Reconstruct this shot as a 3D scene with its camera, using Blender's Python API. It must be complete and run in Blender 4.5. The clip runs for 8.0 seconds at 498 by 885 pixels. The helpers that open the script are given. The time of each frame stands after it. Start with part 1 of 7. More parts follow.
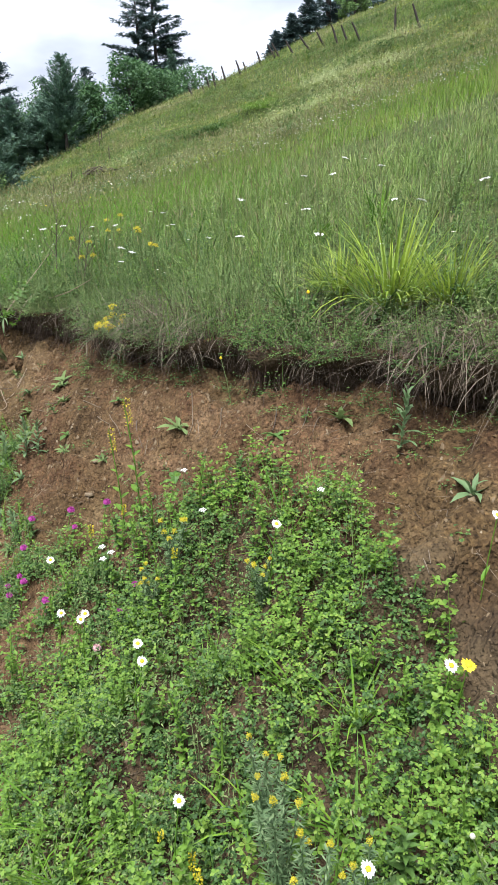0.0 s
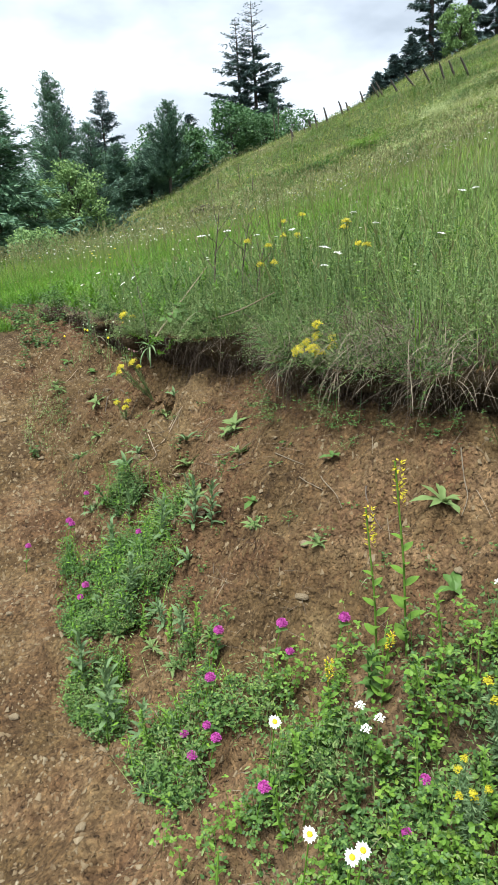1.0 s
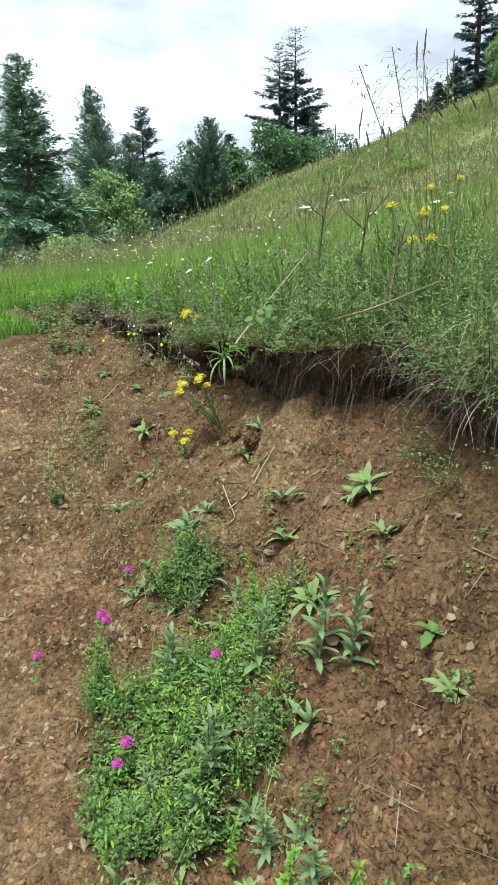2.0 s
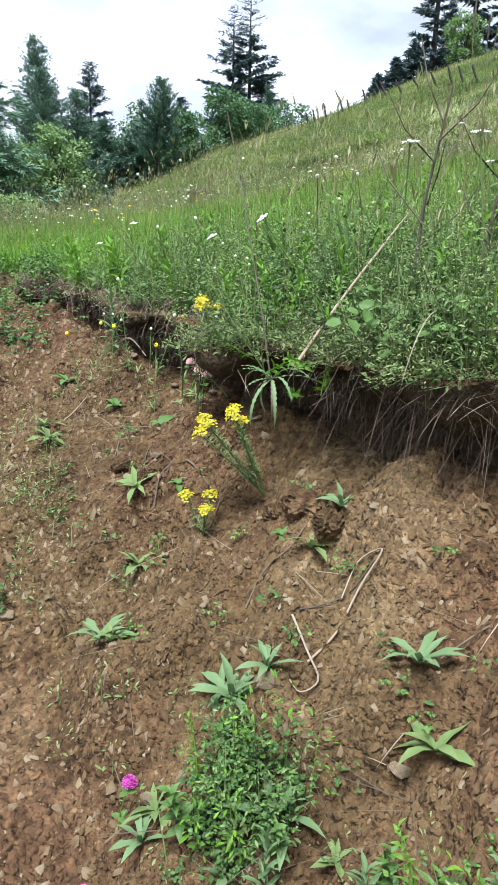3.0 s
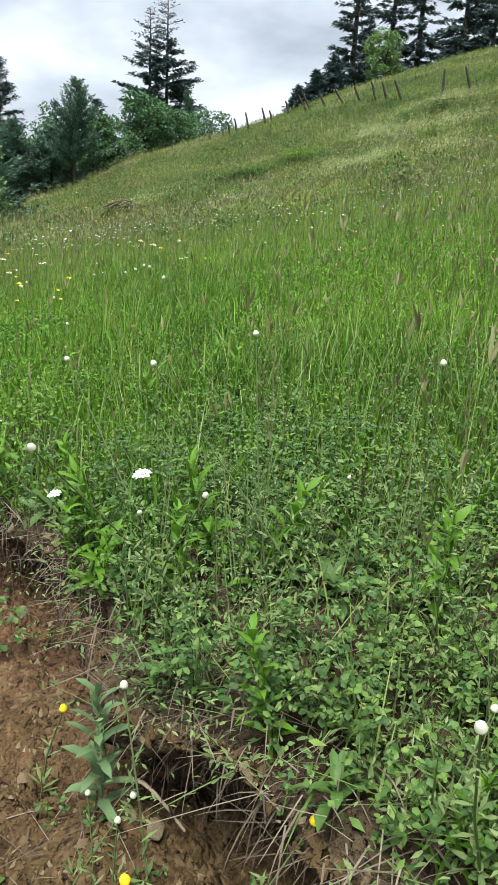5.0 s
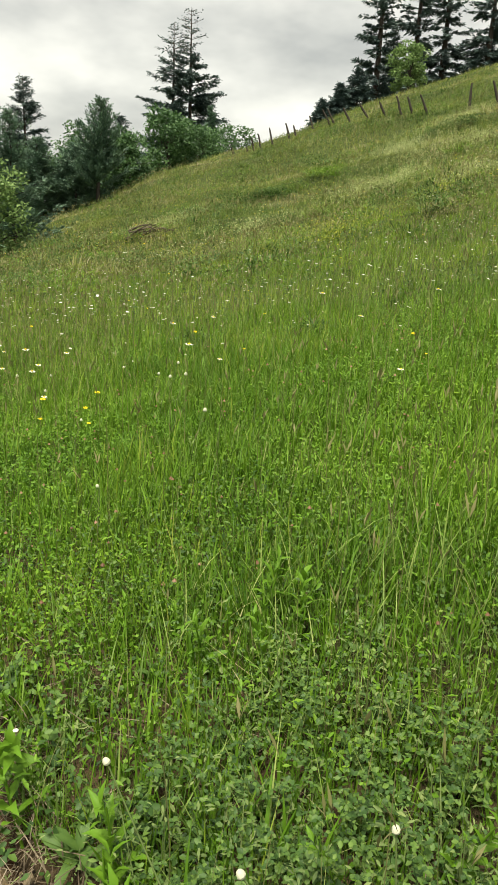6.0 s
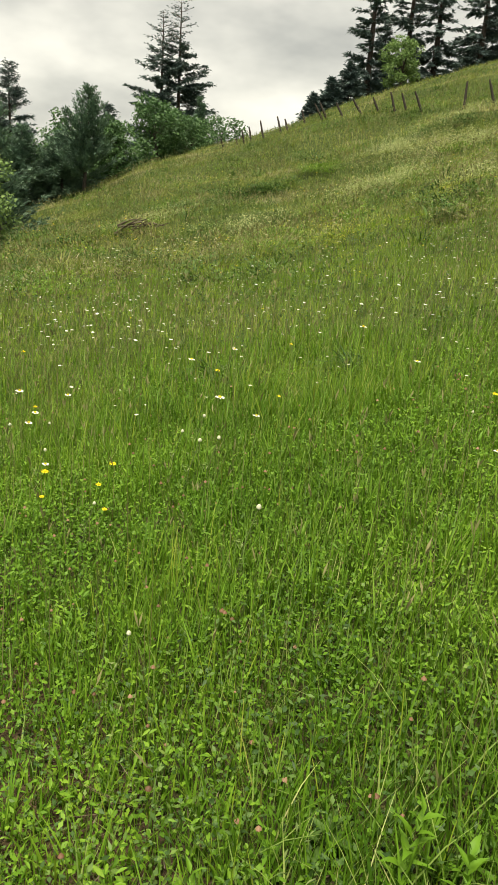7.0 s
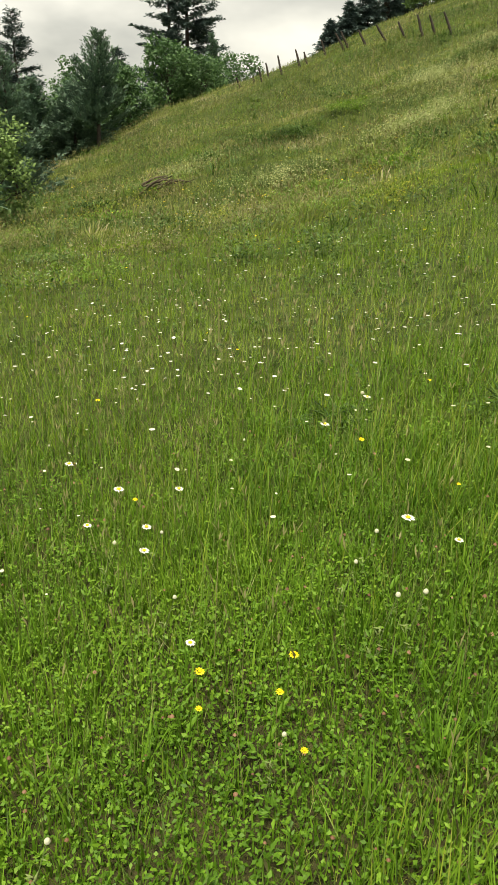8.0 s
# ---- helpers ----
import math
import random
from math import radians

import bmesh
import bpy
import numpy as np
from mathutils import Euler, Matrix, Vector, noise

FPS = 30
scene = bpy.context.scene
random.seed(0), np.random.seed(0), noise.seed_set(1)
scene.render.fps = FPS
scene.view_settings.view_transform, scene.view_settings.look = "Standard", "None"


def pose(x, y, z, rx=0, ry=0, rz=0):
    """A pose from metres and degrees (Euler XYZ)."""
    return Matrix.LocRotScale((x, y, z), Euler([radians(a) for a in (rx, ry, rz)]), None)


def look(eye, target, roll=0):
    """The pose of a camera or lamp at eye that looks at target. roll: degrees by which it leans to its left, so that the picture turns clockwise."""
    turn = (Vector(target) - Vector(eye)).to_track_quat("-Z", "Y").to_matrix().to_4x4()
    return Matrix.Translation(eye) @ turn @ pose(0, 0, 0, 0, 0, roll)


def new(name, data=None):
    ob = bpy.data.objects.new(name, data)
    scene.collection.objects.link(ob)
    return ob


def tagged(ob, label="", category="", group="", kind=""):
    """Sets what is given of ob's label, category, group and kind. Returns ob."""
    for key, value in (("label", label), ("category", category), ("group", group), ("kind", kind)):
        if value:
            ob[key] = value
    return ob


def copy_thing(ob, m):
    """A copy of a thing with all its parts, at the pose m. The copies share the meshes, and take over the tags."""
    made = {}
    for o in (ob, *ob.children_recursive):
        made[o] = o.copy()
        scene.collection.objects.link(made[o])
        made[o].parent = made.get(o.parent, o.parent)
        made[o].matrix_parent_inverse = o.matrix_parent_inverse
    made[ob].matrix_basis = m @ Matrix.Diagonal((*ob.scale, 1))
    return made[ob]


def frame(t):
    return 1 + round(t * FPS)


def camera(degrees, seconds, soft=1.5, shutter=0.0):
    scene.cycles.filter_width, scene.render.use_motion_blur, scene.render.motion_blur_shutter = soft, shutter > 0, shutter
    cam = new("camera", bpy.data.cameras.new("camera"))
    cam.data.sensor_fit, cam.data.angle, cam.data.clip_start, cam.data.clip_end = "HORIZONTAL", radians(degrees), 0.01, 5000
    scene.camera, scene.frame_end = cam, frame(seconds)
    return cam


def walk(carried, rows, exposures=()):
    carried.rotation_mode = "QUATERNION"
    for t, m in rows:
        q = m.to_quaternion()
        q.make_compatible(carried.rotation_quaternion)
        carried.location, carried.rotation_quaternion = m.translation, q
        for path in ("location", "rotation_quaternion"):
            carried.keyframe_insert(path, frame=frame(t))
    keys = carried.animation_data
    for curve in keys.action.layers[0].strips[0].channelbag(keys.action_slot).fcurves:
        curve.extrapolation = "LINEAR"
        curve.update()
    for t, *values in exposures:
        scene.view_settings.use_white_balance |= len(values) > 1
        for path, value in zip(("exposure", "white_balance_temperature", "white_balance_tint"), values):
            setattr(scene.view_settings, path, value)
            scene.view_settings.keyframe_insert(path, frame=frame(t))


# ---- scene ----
cam = camera(38.02, 8.0, soft=1.4)
PATH = [
    (0, (-0.000, -0.000, 1.875), (-0.000, 1.850, 1.116), -2.58),
    (0.1, (-0.062, 0.086, 1.853), (-0.088, 1.946, 1.119), -2.57),
    (0.2, (-0.128, 0.174, 1.831), (-0.183, 2.038, 1.108), -2.67),
    (0.3, (-0.196, 0.264, 1.809), (-0.268, 2.130, 1.093), -2.86),
    (0.5, (-0.332, 0.448, 1.746), (-0.454, 2.318, 1.047), -3.67),
    (0.6, (-0.393, 0.551, 1.716), (-0.542, 2.425, 1.033), -3.86),
    (1, (-0.590, 0.969, 1.622), (-0.826, 2.847, 0.977), -3.94),
    (1.1, (-0.628, 1.090, 1.590), (-0.884, 2.966, 0.945), -4.01),
    (1.5, (-0.739, 1.542, 1.502), (-1.043, 3.426, 0.906), -3.15),
    (1.7, (-0.854, 1.715, 1.454), (-1.159, 3.601, 0.864), -2.57),
    (2, (-1.037, 1.976, 1.401), (-1.328, 3.866, 0.816), -1.52),
    (2.2, (-1.134, 2.162, 1.352), (-1.407, 4.053, 0.762), -0.61),
    (3.3, (-1.553, 3.196, 1.327), (-1.618, 5.074, 0.641), 2.34),
    (3.5, (-1.606, 3.342, 1.315), (-1.643, 5.213, 0.610), 2.89),
    (3.7, (-1.651, 3.518, 1.261), (-1.690, 5.385, 0.545), 2.81),
    (3.8, (-1.665, 3.631, 1.262), (-1.723, 5.497, 0.544), 2.47),
    (3.9, (-1.675, 3.741, 1.279), (-1.729, 5.603, 0.551), 2.08),
    (4, (-1.696, 3.837, 1.306), (-1.749, 5.698, 0.575), 1.77),
    (4.1, (-1.717, 3.912, 1.335), (-1.760, 5.775, 0.610), 1.63),
    (4.5, (-1.852, 4.186, 1.443), (-1.858, 6.061, 0.748), 1.79),
    (4.7, (-1.914, 4.328, 1.504), (-1.859, 6.210, 0.831), 2.28),
    (5, (-1.966, 4.562, 1.614), (-1.862, 6.456, 0.981), 3.39),
    (5.2, (-1.990, 4.707, 1.613), (-1.888, 6.610, 1.008), 3.44),
    (6.3, (-2.140, 5.212, 2.141), (-2.110, 7.111, 1.514), 2.61),
    (6.5, (-2.191, 5.326, 2.170), (-2.135, 7.222, 1.536), 3.04),
    (7, (-2.325, 5.729, 2.113), (-2.231, 7.624, 1.482), 4.22),
    (7.5, (-2.574, 6.324, 2.207), (-2.560, 8.210, 1.542), 1.58),
    (7.7, (-2.671, 6.487, 2.270), (-2.665, 8.360, 1.568), 0.97),
    (8, (-2.811, 6.667, 2.381), (-2.783, 8.510, 1.606), 0.65),
]
walk(cam, [(t, look(eye, target, roll)) for t, eye, target, roll in PATH],
     exposures=[(0.0, 1.25, 5800, 15), (0.7, 1.26, 5850, 8), (1.5, 1.27, 5900, 6), (2.1, 1.35, 5850, 7), (3.4, 1.52, 5450, 14), (4.1, 1.58, 5350, 12), (4.6, 1.31, 5560, 11), (5.2, 0.98, 6200, 6), (6.3, 0.92, 7500, 4), (8.0, 0.84, 7700, 4)])

# ---- world and sun: a bright broken overcast ----
world = bpy.data.worlds.new("overcast_sky")
scene.world = world
world.use_nodes = True
wn, wl = world.node_tree.nodes, world.node_tree.links
wn.clear()
sky = wn.new("ShaderNodeTexSky")
sky.sky_type = 'NISHITA'
sky.sun_disc = False
sky.sun_elevation = radians(72)
sky.sun_rotation = radians(212)
coord = wn.new("ShaderNodeTexCoord")
stretch = wn.new("ShaderNodeMapping")
stretch.inputs["Scale"].default_value = (1.0, 1.0, 2.2)
stretch.inputs["Location"].default_value = (0.35, 0.2, 0.1)
wl.new(coord.outputs["Generated"], stretch.inputs["Vector"])
cloud = wn.new("ShaderNodeTexNoise")
cloud.inputs["Scale"].default_value = 3.2
cloud.inputs["Detail"].default_value = 5
cloud.inputs["Roughness"].default_value = 0.5
wl.new(stretch.outputs["Vector"], cloud.inputs["Vector"])
tone = wn.new("ShaderNodeValToRGB")
tone.color_ramp.elements[0].position, tone.color_ramp.elements[0].color = 0.39, (0.285, 0.296, 0.313, 1)
tone.color_ramp.elements[1].position, tone.color_ramp.elements[1].color = 0.66, (0.635, 0.64, 0.65, 1)
wl.new(cloud.outputs["Fac"], tone.inputs["Fac"])
thin = wn.new("ShaderNodeMix")
thin.data_type = 'RGBA'
thin.inputs["Factor"].default_value = 0.93
dim = wn.new("ShaderNodeVectorMath")
dim.operation = 'SCALE'
dim.inputs["Scale"].default_value = 0.1
wl.new(sky.outputs["Color"], dim.inputs[0])
wl.new(dim.outputs["Vector"], thin.inputs["A"])
wl.new(tone.outputs["Color"], thin.inputs["B"])
back = wn.new("ShaderNodeBackground")
back.inputs["Strength"].default_value = 1.0
wl.new(thin.outputs["Result"], back.inputs["Color"])
wout = wn.new("ShaderNodeOutputWorld")
wl.new(back.outputs["Background"], wout.inputs["Surface"])

sun = new("sun", bpy.data.lights.new("sun", 'SUN'))
sun.data.energy, sun.data.angle, sun.data.color = 4.1, radians(30), (1.0, 0.96, 0.9)
sun.matrix_world = look((0, 0, 40), (7, 11, 0))

# ---- helpers for meshes ----
rng = np.random.default_rng(7)


def mesh_of(name, verts, faces, material=None, smooth=False):
    me = bpy.data.meshes.new(name)
    me.from_pydata([tuple(v) for v in verts], [], faces)
    me.update()
    if smooth:
        me.polygons.foreach_set("use_smooth", [True] * len(me.polygons))
    if material:
        me.materials.append(material)
    return me


def mesh_np(name, verts, faces, material, smooth=False, slots=None):
    """A mesh from arrays of corners and of triangles or quads."""
    verts, faces = np.asarray(verts, np.float32), np.asarray(faces, np.int32)
    k = faces.shape[1]
    me = bpy.data.meshes.new(name)
    me.vertices.add(len(verts))
    me.vertices.foreach_set("co", verts.ravel())
    me.loops.add(faces.size)
    me.loops.foreach_set("vertex_index", faces.ravel())
    me.polygons.add(len(faces))
    me.polygons.foreach_set("loop_start", np.arange(0, faces.size, k, dtype=np.int32))
    if smooth:
        me.polygons.foreach_set("use_smooth", np.ones(len(faces), bool))
    for m in material if isinstance(material, (list, tuple)) else [material]:
        me.materials.append(m)
    if slots is not None:
        me.polygons.foreach_set("material_index", np.asarray(slots, np.int32))
    me.update(calc_edges=True)
    return me


def part(name, me, parent, label=""):
    ob = new(name, me)
    ob.parent = parent
    return tagged(ob, label)


def thing(name, place, label, category, group="", rz=0.0, scale=1.0):
    ob = new(name)
    ob.empty_display_size = 0.05
    ob.location, ob.rotation_euler, ob.scale = place, (0, 0, rz), (scale,) * 3
    return tagged(ob, label, category, group)


def smooth_step(a, b, x):
    k = np.clip((x - a) / (b - a), 0, 1)
    return k * k * (3 - 2 * k)


def wave(x, y, scale, seed=0.0):
    """Cheap smooth unevenness between about -1 and 1."""
    x, y = np.asarray(x) * scale, np.asarray(y) * scale
    return (np.sin(1.7 * x + 1.1 * y + seed) + np.sin(-1.3 * x + 2.1 * y + 2.3 * seed + 1) + np.sin(2.9 * x - 0.7 * y + 3.1 * seed + 2)
            + 0.6 * np.sin(4.3 * x + 3.7 * y + seed * 5)) / 3.2


def lumps(x, y, size, seed=0.0):
    """Value noise, -1 to 1, with bumps about size metres across."""
    x, y = np.asarray(x, float) / size, np.asarray(y, float) / size
    i, j = np.floor(x), np.floor(y)
    fx, fy = x - i, y - j
    fx, fy = fx * fx * (3 - 2 * fx), fy * fy * (3 - 2 * fy)

    def at(a, b):
        k = np.sin(a * 127.1 + b * 311.7 + seed * 74.7) * 43758.5453
        return (k - np.floor(k)) * 2 - 1
    return (at(i, j) * (1 - fx) + at(i + 1, j) * fx) * (1 - fy) + (at(i, j + 1) * (1 - fx) + at(i + 1, j + 1) * fx) * fy


# ---- the lie of the land ----
# u runs along the bank, v across it, uphill.
UX, UY = -0.6749, 0.7379


def to_uv(x, y):
    return UX * x + UY * y, UY * x - UX * y


def to_xy(u, v):
    return UX * u + UY * v, UY * u - UX * v


def edge_v(u):
    """Where the turf breaks off above the bare bank."""
    return (2.1 - 0.14 * np.exp(-((u - 2.9) / 0.5) ** 2) - 0.03 * np.exp(-((u - 4.65) / 0.3) ** 2) + 0.09 * np.exp(-((u - 3.75) / 0.3) ** 2) - 0.07 * np.exp(-((u - 1.75) / 0.3) ** 2) + 0.05 * np.exp(-((u - 1.15) / 0.25) ** 2) + 0.08 * smooth_step(5, 6, u) + 0.12 * smooth_step(4.55, 5.0, u) + 0.12 * smooth_step(5.6, 6.4, u) + 0.22 * smooth_step(6.5, 7.5, u)
            + 0.03 * np.sin(9.0 * u) + 0.02 * np.sin(17 * u + 1) + 0.035 * lumps(u, 0 * u, 0.16, 3))


def foot_v(u):
    """The lower edge of the bank, along the dirt track."""
    return 0.42 + 0.33 * (np.clip(u, -2, 7) - 1.5) + 0.04 * np.sin(3.1 * u + 1) + 0.03 * np.sin(7.3 * u)


def hill(x, y):
    """The meadow, which rises to the right and away."""
    y = np.minimum(np.maximum(y, 0), 56.5 + 4 * smooth_step(0, 8, x))
    fall = 0.29 * np.log1p(np.exp(np.clip(-(x + 7.2), -30, 22) / 0.9)) * 0.9 * smooth_step(9, 42, y)
    x, y = np.clip(x, -11, 19) / 10, y / 20
    return (0.698 + 2.0692 * x + 3.7717 * y + 1.2306 * x * x + 0.5674 * x * y - 5.5704 * y * y - 0.655 * x**3 - 0.308 * x * x * y
            - 0.0549 * x * y * y + 3.2554 * y**3 - 0.5267 * y**4 + 0.1479 * x**3 * y - 0.42 * smooth_step(0.35, -0.1, x) * smooth_step(2.2, 2.65, y)) - fall


def track(u):
    return 0.05 + 0.72 * smooth_step(2.6, 6.6, u) - 0.1 * np.maximum(np.clip(u, 0, 38) - 11.0, 0) * smooth_step(11, 15, u)


def height(x, y, rough=True):
    x, y = np.asarray(x, float), np.asarray(y, float)
    u, v = to_uv(x, y)
    low, top = track(u), hill(x, y) + 0.03 * wave(x, y, 0.9, 1) + (0.10 * wave(x, y, 0.21, 2) + 0.26 * lumps(x * 0.7, y, 2.6, 11) + 0.17 * lumps(x * 0.7, y, 1.1, 12)) * smooth_step(12, 25, y)
    ve, vf = edge_v(u), np.minimum(foot_v(u), edge_v(u) - 0.12)
    k = np.clip((v - vf) / np.maximum(ve - vf, 0.05), 0, 1)
    crest = np.minimum(0.98 - 0.07 * (u - 1.5), hill(*to_xy(u, ve)) - 0.1)
    crest = np.maximum(crest, low)
    bank = low + (crest - low) * (0.55 * k + 0.45 * smooth_step(0, 1, k))
    if rough:
        bare = smooth_step(-0.3, 0.05, v - vf) * smooth_step(0.15, -0.05, v - ve)
        bank = bank + bare * (0.03 * wave(u, v, 3.3, 4) + 0.045 * lumps(u, v, 0.3, 1) + 0.046 * lumps(u, v, 0.13, 2) + 0.042 * np.abs(lumps(u, v, 0.08, 3)) + 0.028 * np.abs(lumps(u, v, 0.045, 4)))
        rut = 0.03 * wave(u, v, 2.0, 8) + 0.015 * lumps(u, v, 0.25, 5) + 0.01 * lumps(u, v, 0.09, 6) + 0.006 * lumps(u, v, 0.04, 7) - 0.05 * np.exp(-((v - vf + 0.45) / 0.16) ** 2) * smooth_step(0.5, 1.5, u)
        bank = bank + rut * smooth_step(0.1, -0.1, v - vf)
    wide = 0.05 + 2.5 * smooth_step(7.0, 9.8, u)
    turf = smooth_step(-wide, wide, v - ve - 0.1 * smooth_step(7.4, 6.8, u))
    return bank + (np.maximum(top, bank) - bank) * turf


def surface(x, y):
    """The ground as plants find it: near the edge, the top of the overhanging turf."""
    x, y = np.asarray(x, float), np.asarray(y, float)
    u, v = to_uv(x, y)
    ve = edge_v(u)
    low = height(x, y)
    top = height(*to_xy(u, ve + 0.2)) - 0.05 - 0.25 * np.maximum(0.03 - (v - ve), 0)
    return np.where((v > ve - 0.1) & (v < ve + 0.2) & (u < 7.2), np.maximum(low, top), low)


def ground_at(x, y):
    return float(height(x, y))


# ---- materials ----
def base_mat(name, rough=0.7, spec=0.3):
    m = bpy.data.materials.new(name)
    m.use_nodes = True
    n = m.node_tree.nodes
    b = n["Principled BSDF"]
    b.inputs["Roughness"].default_value = rough
    b.inputs["Specular IOR Level"].default_value = spec
    return m, n, m.node_tree.links, b


def ramp(n, stops):
    r = n.new("ShaderNodeValToRGB")
    while len(r.color_ramp.elements) < len(stops):
        r.color_ramp.elements.new(0.5)
    for e, (p, c) in zip(r.color_ramp.elements, stops):
        e.position, e.color = p, (*c, 1)
    return r


def leafy(name, stops, patch=1.2, through_light=0.35, rough=0.55, grain=60.0, mottle=0.75):
    """Leaves and blades: each its own shade, with patches over the ground, and light shining through."""
    m, n, l, b = base_mat(name, rough, 0.25)
    geo, tc = n.new("ShaderNodeNewGeometry"), n.new("ShaderNodeTexCoord")
    big, fine = n.new("ShaderNodeTexNoise"), n.new("ShaderNodeTexNoise")
    big.inputs["Scale"].default_value, big.inputs["Detail"].default_value = patch, 3
    fine.inputs["Scale"].default_value = grain
    l.new(tc.outputs["Object"], big.inputs["Vector"])
    l.new(tc.outputs["Object"], fine.inputs["Vector"])
    a1, a2, a3 = (n.new("ShaderNodeMath") for _ in range(3))
    a1.operation, a2.operation, a3.operation = 'MULTIPLY_ADD', 'MULTIPLY_ADD', 'MULTIPLY_ADD'
    a1.inputs[1].default_value, a1.inputs[2].default_value = mottle, 0.055 - 0.5 * mottle
    l.new(big.outputs["Fac"], a1.inputs[0])
    a2.inputs[1].default_value = 0.62
    l.new(geo.outputs["Random Per Island"], a2.inputs[0])
    l.new(a1.outputs[0], a2.inputs[2])
    a3.inputs[1].default_value = 0.22
    l.new(fine.outputs["Fac"], a3.inputs[0])
    l.new(a2.outputs[0], a3.inputs[2])
    r = ramp(n, stops)
    l.new(a3.outputs[0], r.inputs["Fac"])
    l.new(r.outputs["Color"], b.inputs["Base Color"])
    tl, mix = n.new("ShaderNodeBsdfTranslucent"), n.new("ShaderNodeMixShader")
    l.new(r.outputs["Color"], tl.inputs["Color"])
    mix.inputs["Fac"].default_value = through_light
    l.new(b.outputs[0], mix.inputs[1])
    l.new(tl.outputs[0], mix.inputs[2])
    l.new(mix.outputs[0], n["Material Output"].inputs["Surface"])
    return m


def grainy(name, stops, scale=8.0, fine=90.0, bump=0.4, rough=0.9, depth=0.01, spec=0.2):
    """Earth, bark, wood, stone: two sizes of noise, and relief."""
    m, n, l, b = base_mat(name, rough, spec)
    tc, info = n.new("ShaderNodeTexCoord"), n.new("ShaderNodeNewGeometry")
    big, small = n.new("ShaderNodeTexNoise"), n.new("ShaderNodeTexNoise")
    for t, s, d in ((big, scale, 6), (small, fine, 4)):
        t.inputs["Scale"].default_value, t.inputs["Detail"].default_value, t.inputs["Roughness"].default_value = s, d, 0.62
        l.new(tc.outputs["Object"], t.inputs["Vector"])
    s1, s2 = n.new("ShaderNodeMath"), n.new("ShaderNodeMath")
    s1.operation = s2.operation = 'MULTIPLY_ADD'
    s1.inputs[1].default_value = 0.45
    l.new(small.outputs["Fac"], s1.inputs[0])
    l.new(big.outputs["Fac"], s1.inputs[2])
    s2.inputs[1].default_value, s2.inputs[2].default_value = 0.3, -0.37
    l.new(info.outputs["Random Per Island"], s2.inputs[0])
    add = n.new("ShaderNodeMath")
    l.new(s1.outputs[0], add.inputs[0])
    l.new(s2.outputs[0], add.inputs[1])
    r = ramp(n, stops)
    l.new(add.outputs[0], r.inputs["Fac"])
    l.new(r.outputs["Color"], b.inputs["Base Color"])
    bp = n.new("ShaderNodeBump")
    bp.inputs["Strength"].default_value, bp.inputs["Distance"].default_value = bump, depth
    l.new(small.outputs["Fac"], bp.inputs["Height"])
    l.new(bp.outputs["Normal"], b.inputs["Normal"])
    return m


# GRASS and FAR_GRASS: high mottle paints the hummocks' bright and shaded sides
GRASS = leafy("meadow_grass", [(0.0, (0.051, 0.11, 0.01)), (0.3, (0.106, 0.202, 0.0153)), (0.6, (0.17, 0.272, 0.0233)), (0.85, (0.238, 0.302, 0.0388)), (1.0, (0.323, 0.318, 0.093))], 0.7, 0.33, mottle=1.6)
LUSH = leafy("fresh_grass", [(0.0, (0.0384, 0.1, 0.00707)), (0.5, (0.101, 0.216, 0.0161)), (1.0, (0.202, 0.336, 0.0321))], 1.1, 0.3, mottle=0.95)
LONG = leafy("long_grass", [(0.0, (0.046, 0.0855, 0.0192)), (0.3, (0.109, 0.183, 0.0394)), (0.6, (0.197, 0.289, 0.0669)), (0.85, (0.293, 0.35, 0.108)), (1.0, (0.418, 0.391, 0.192))], 1.8, 0.3, mottle=1.5)
FAR_GRASS = leafy("slope_grass", [(0.0, (0.0592, 0.109, 0.0241)), (0.3, (0.127, 0.185, 0.0364)), (0.6, (0.211, 0.258, 0.0604)), (0.85, (0.304, 0.313, 0.102)), (1.0, (0.39, 0.344, 0.217))], 0.3, 0.4, mottle=2.4)
PALE_LEAF = leafy("pale_soft_leaves", [(0.0, (0.0568, 0.101, 0.041)), (0.5, (0.122, 0.19, 0.077)), (1.0, (0.228, 0.295, 0.143))], 9.0, 0.25, 0.65, 140.0)
TUSSOCK = leafy("tussock_blades", [(0.0, (0.0992, 0.16, 0.0198)), (0.5, (0.232, 0.33, 0.0346)), (1.0, (0.463, 0.511, 0.0889))], 2.0, 0.4)
SEED = leafy("grass_seed_heads", [(0.0, (0.098, 0.108, 0.0415)), (0.5, (0.18, 0.182, 0.0706)), (1.0, (0.271, 0.247, 0.124))], 0.6, 0.25)
WEED = leafy("weed_leaves", [(0.0, (0.0198, 0.0492, 0.0122)), (0.4, (0.0513, 0.107, 0.0243)), (0.75, (0.109, 0.185, 0.0365)), (1.0, (0.217, 0.296, 0.0608))], 2.2, 0.2)
YELLOW_WEED = leafy("light_green_leaves", [(0.0, (0.0616, 0.127, 0.0171)), (0.5, (0.13, 0.241, 0.0308)), (1.0, (0.232, 0.314, 0.0513))], 3.0, 0.35)
GREY_WEED = leafy("grey_green_leaves", [(0.0, (0.0531, 0.0847, 0.0275)), (0.5, (0.133, 0.19, 0.0604)), (1.0, (0.257, 0.307, 0.115))], 3.0, 0.25, 0.75)
DRY = leafy("dry_stalks", [(0.0, (0.038, 0.0289, 0.0198)), (0.45, (0.114, 0.0874, 0.057)), (1.0, (0.289, 0.243, 0.175))], 3.0, 0.1, 0.8)
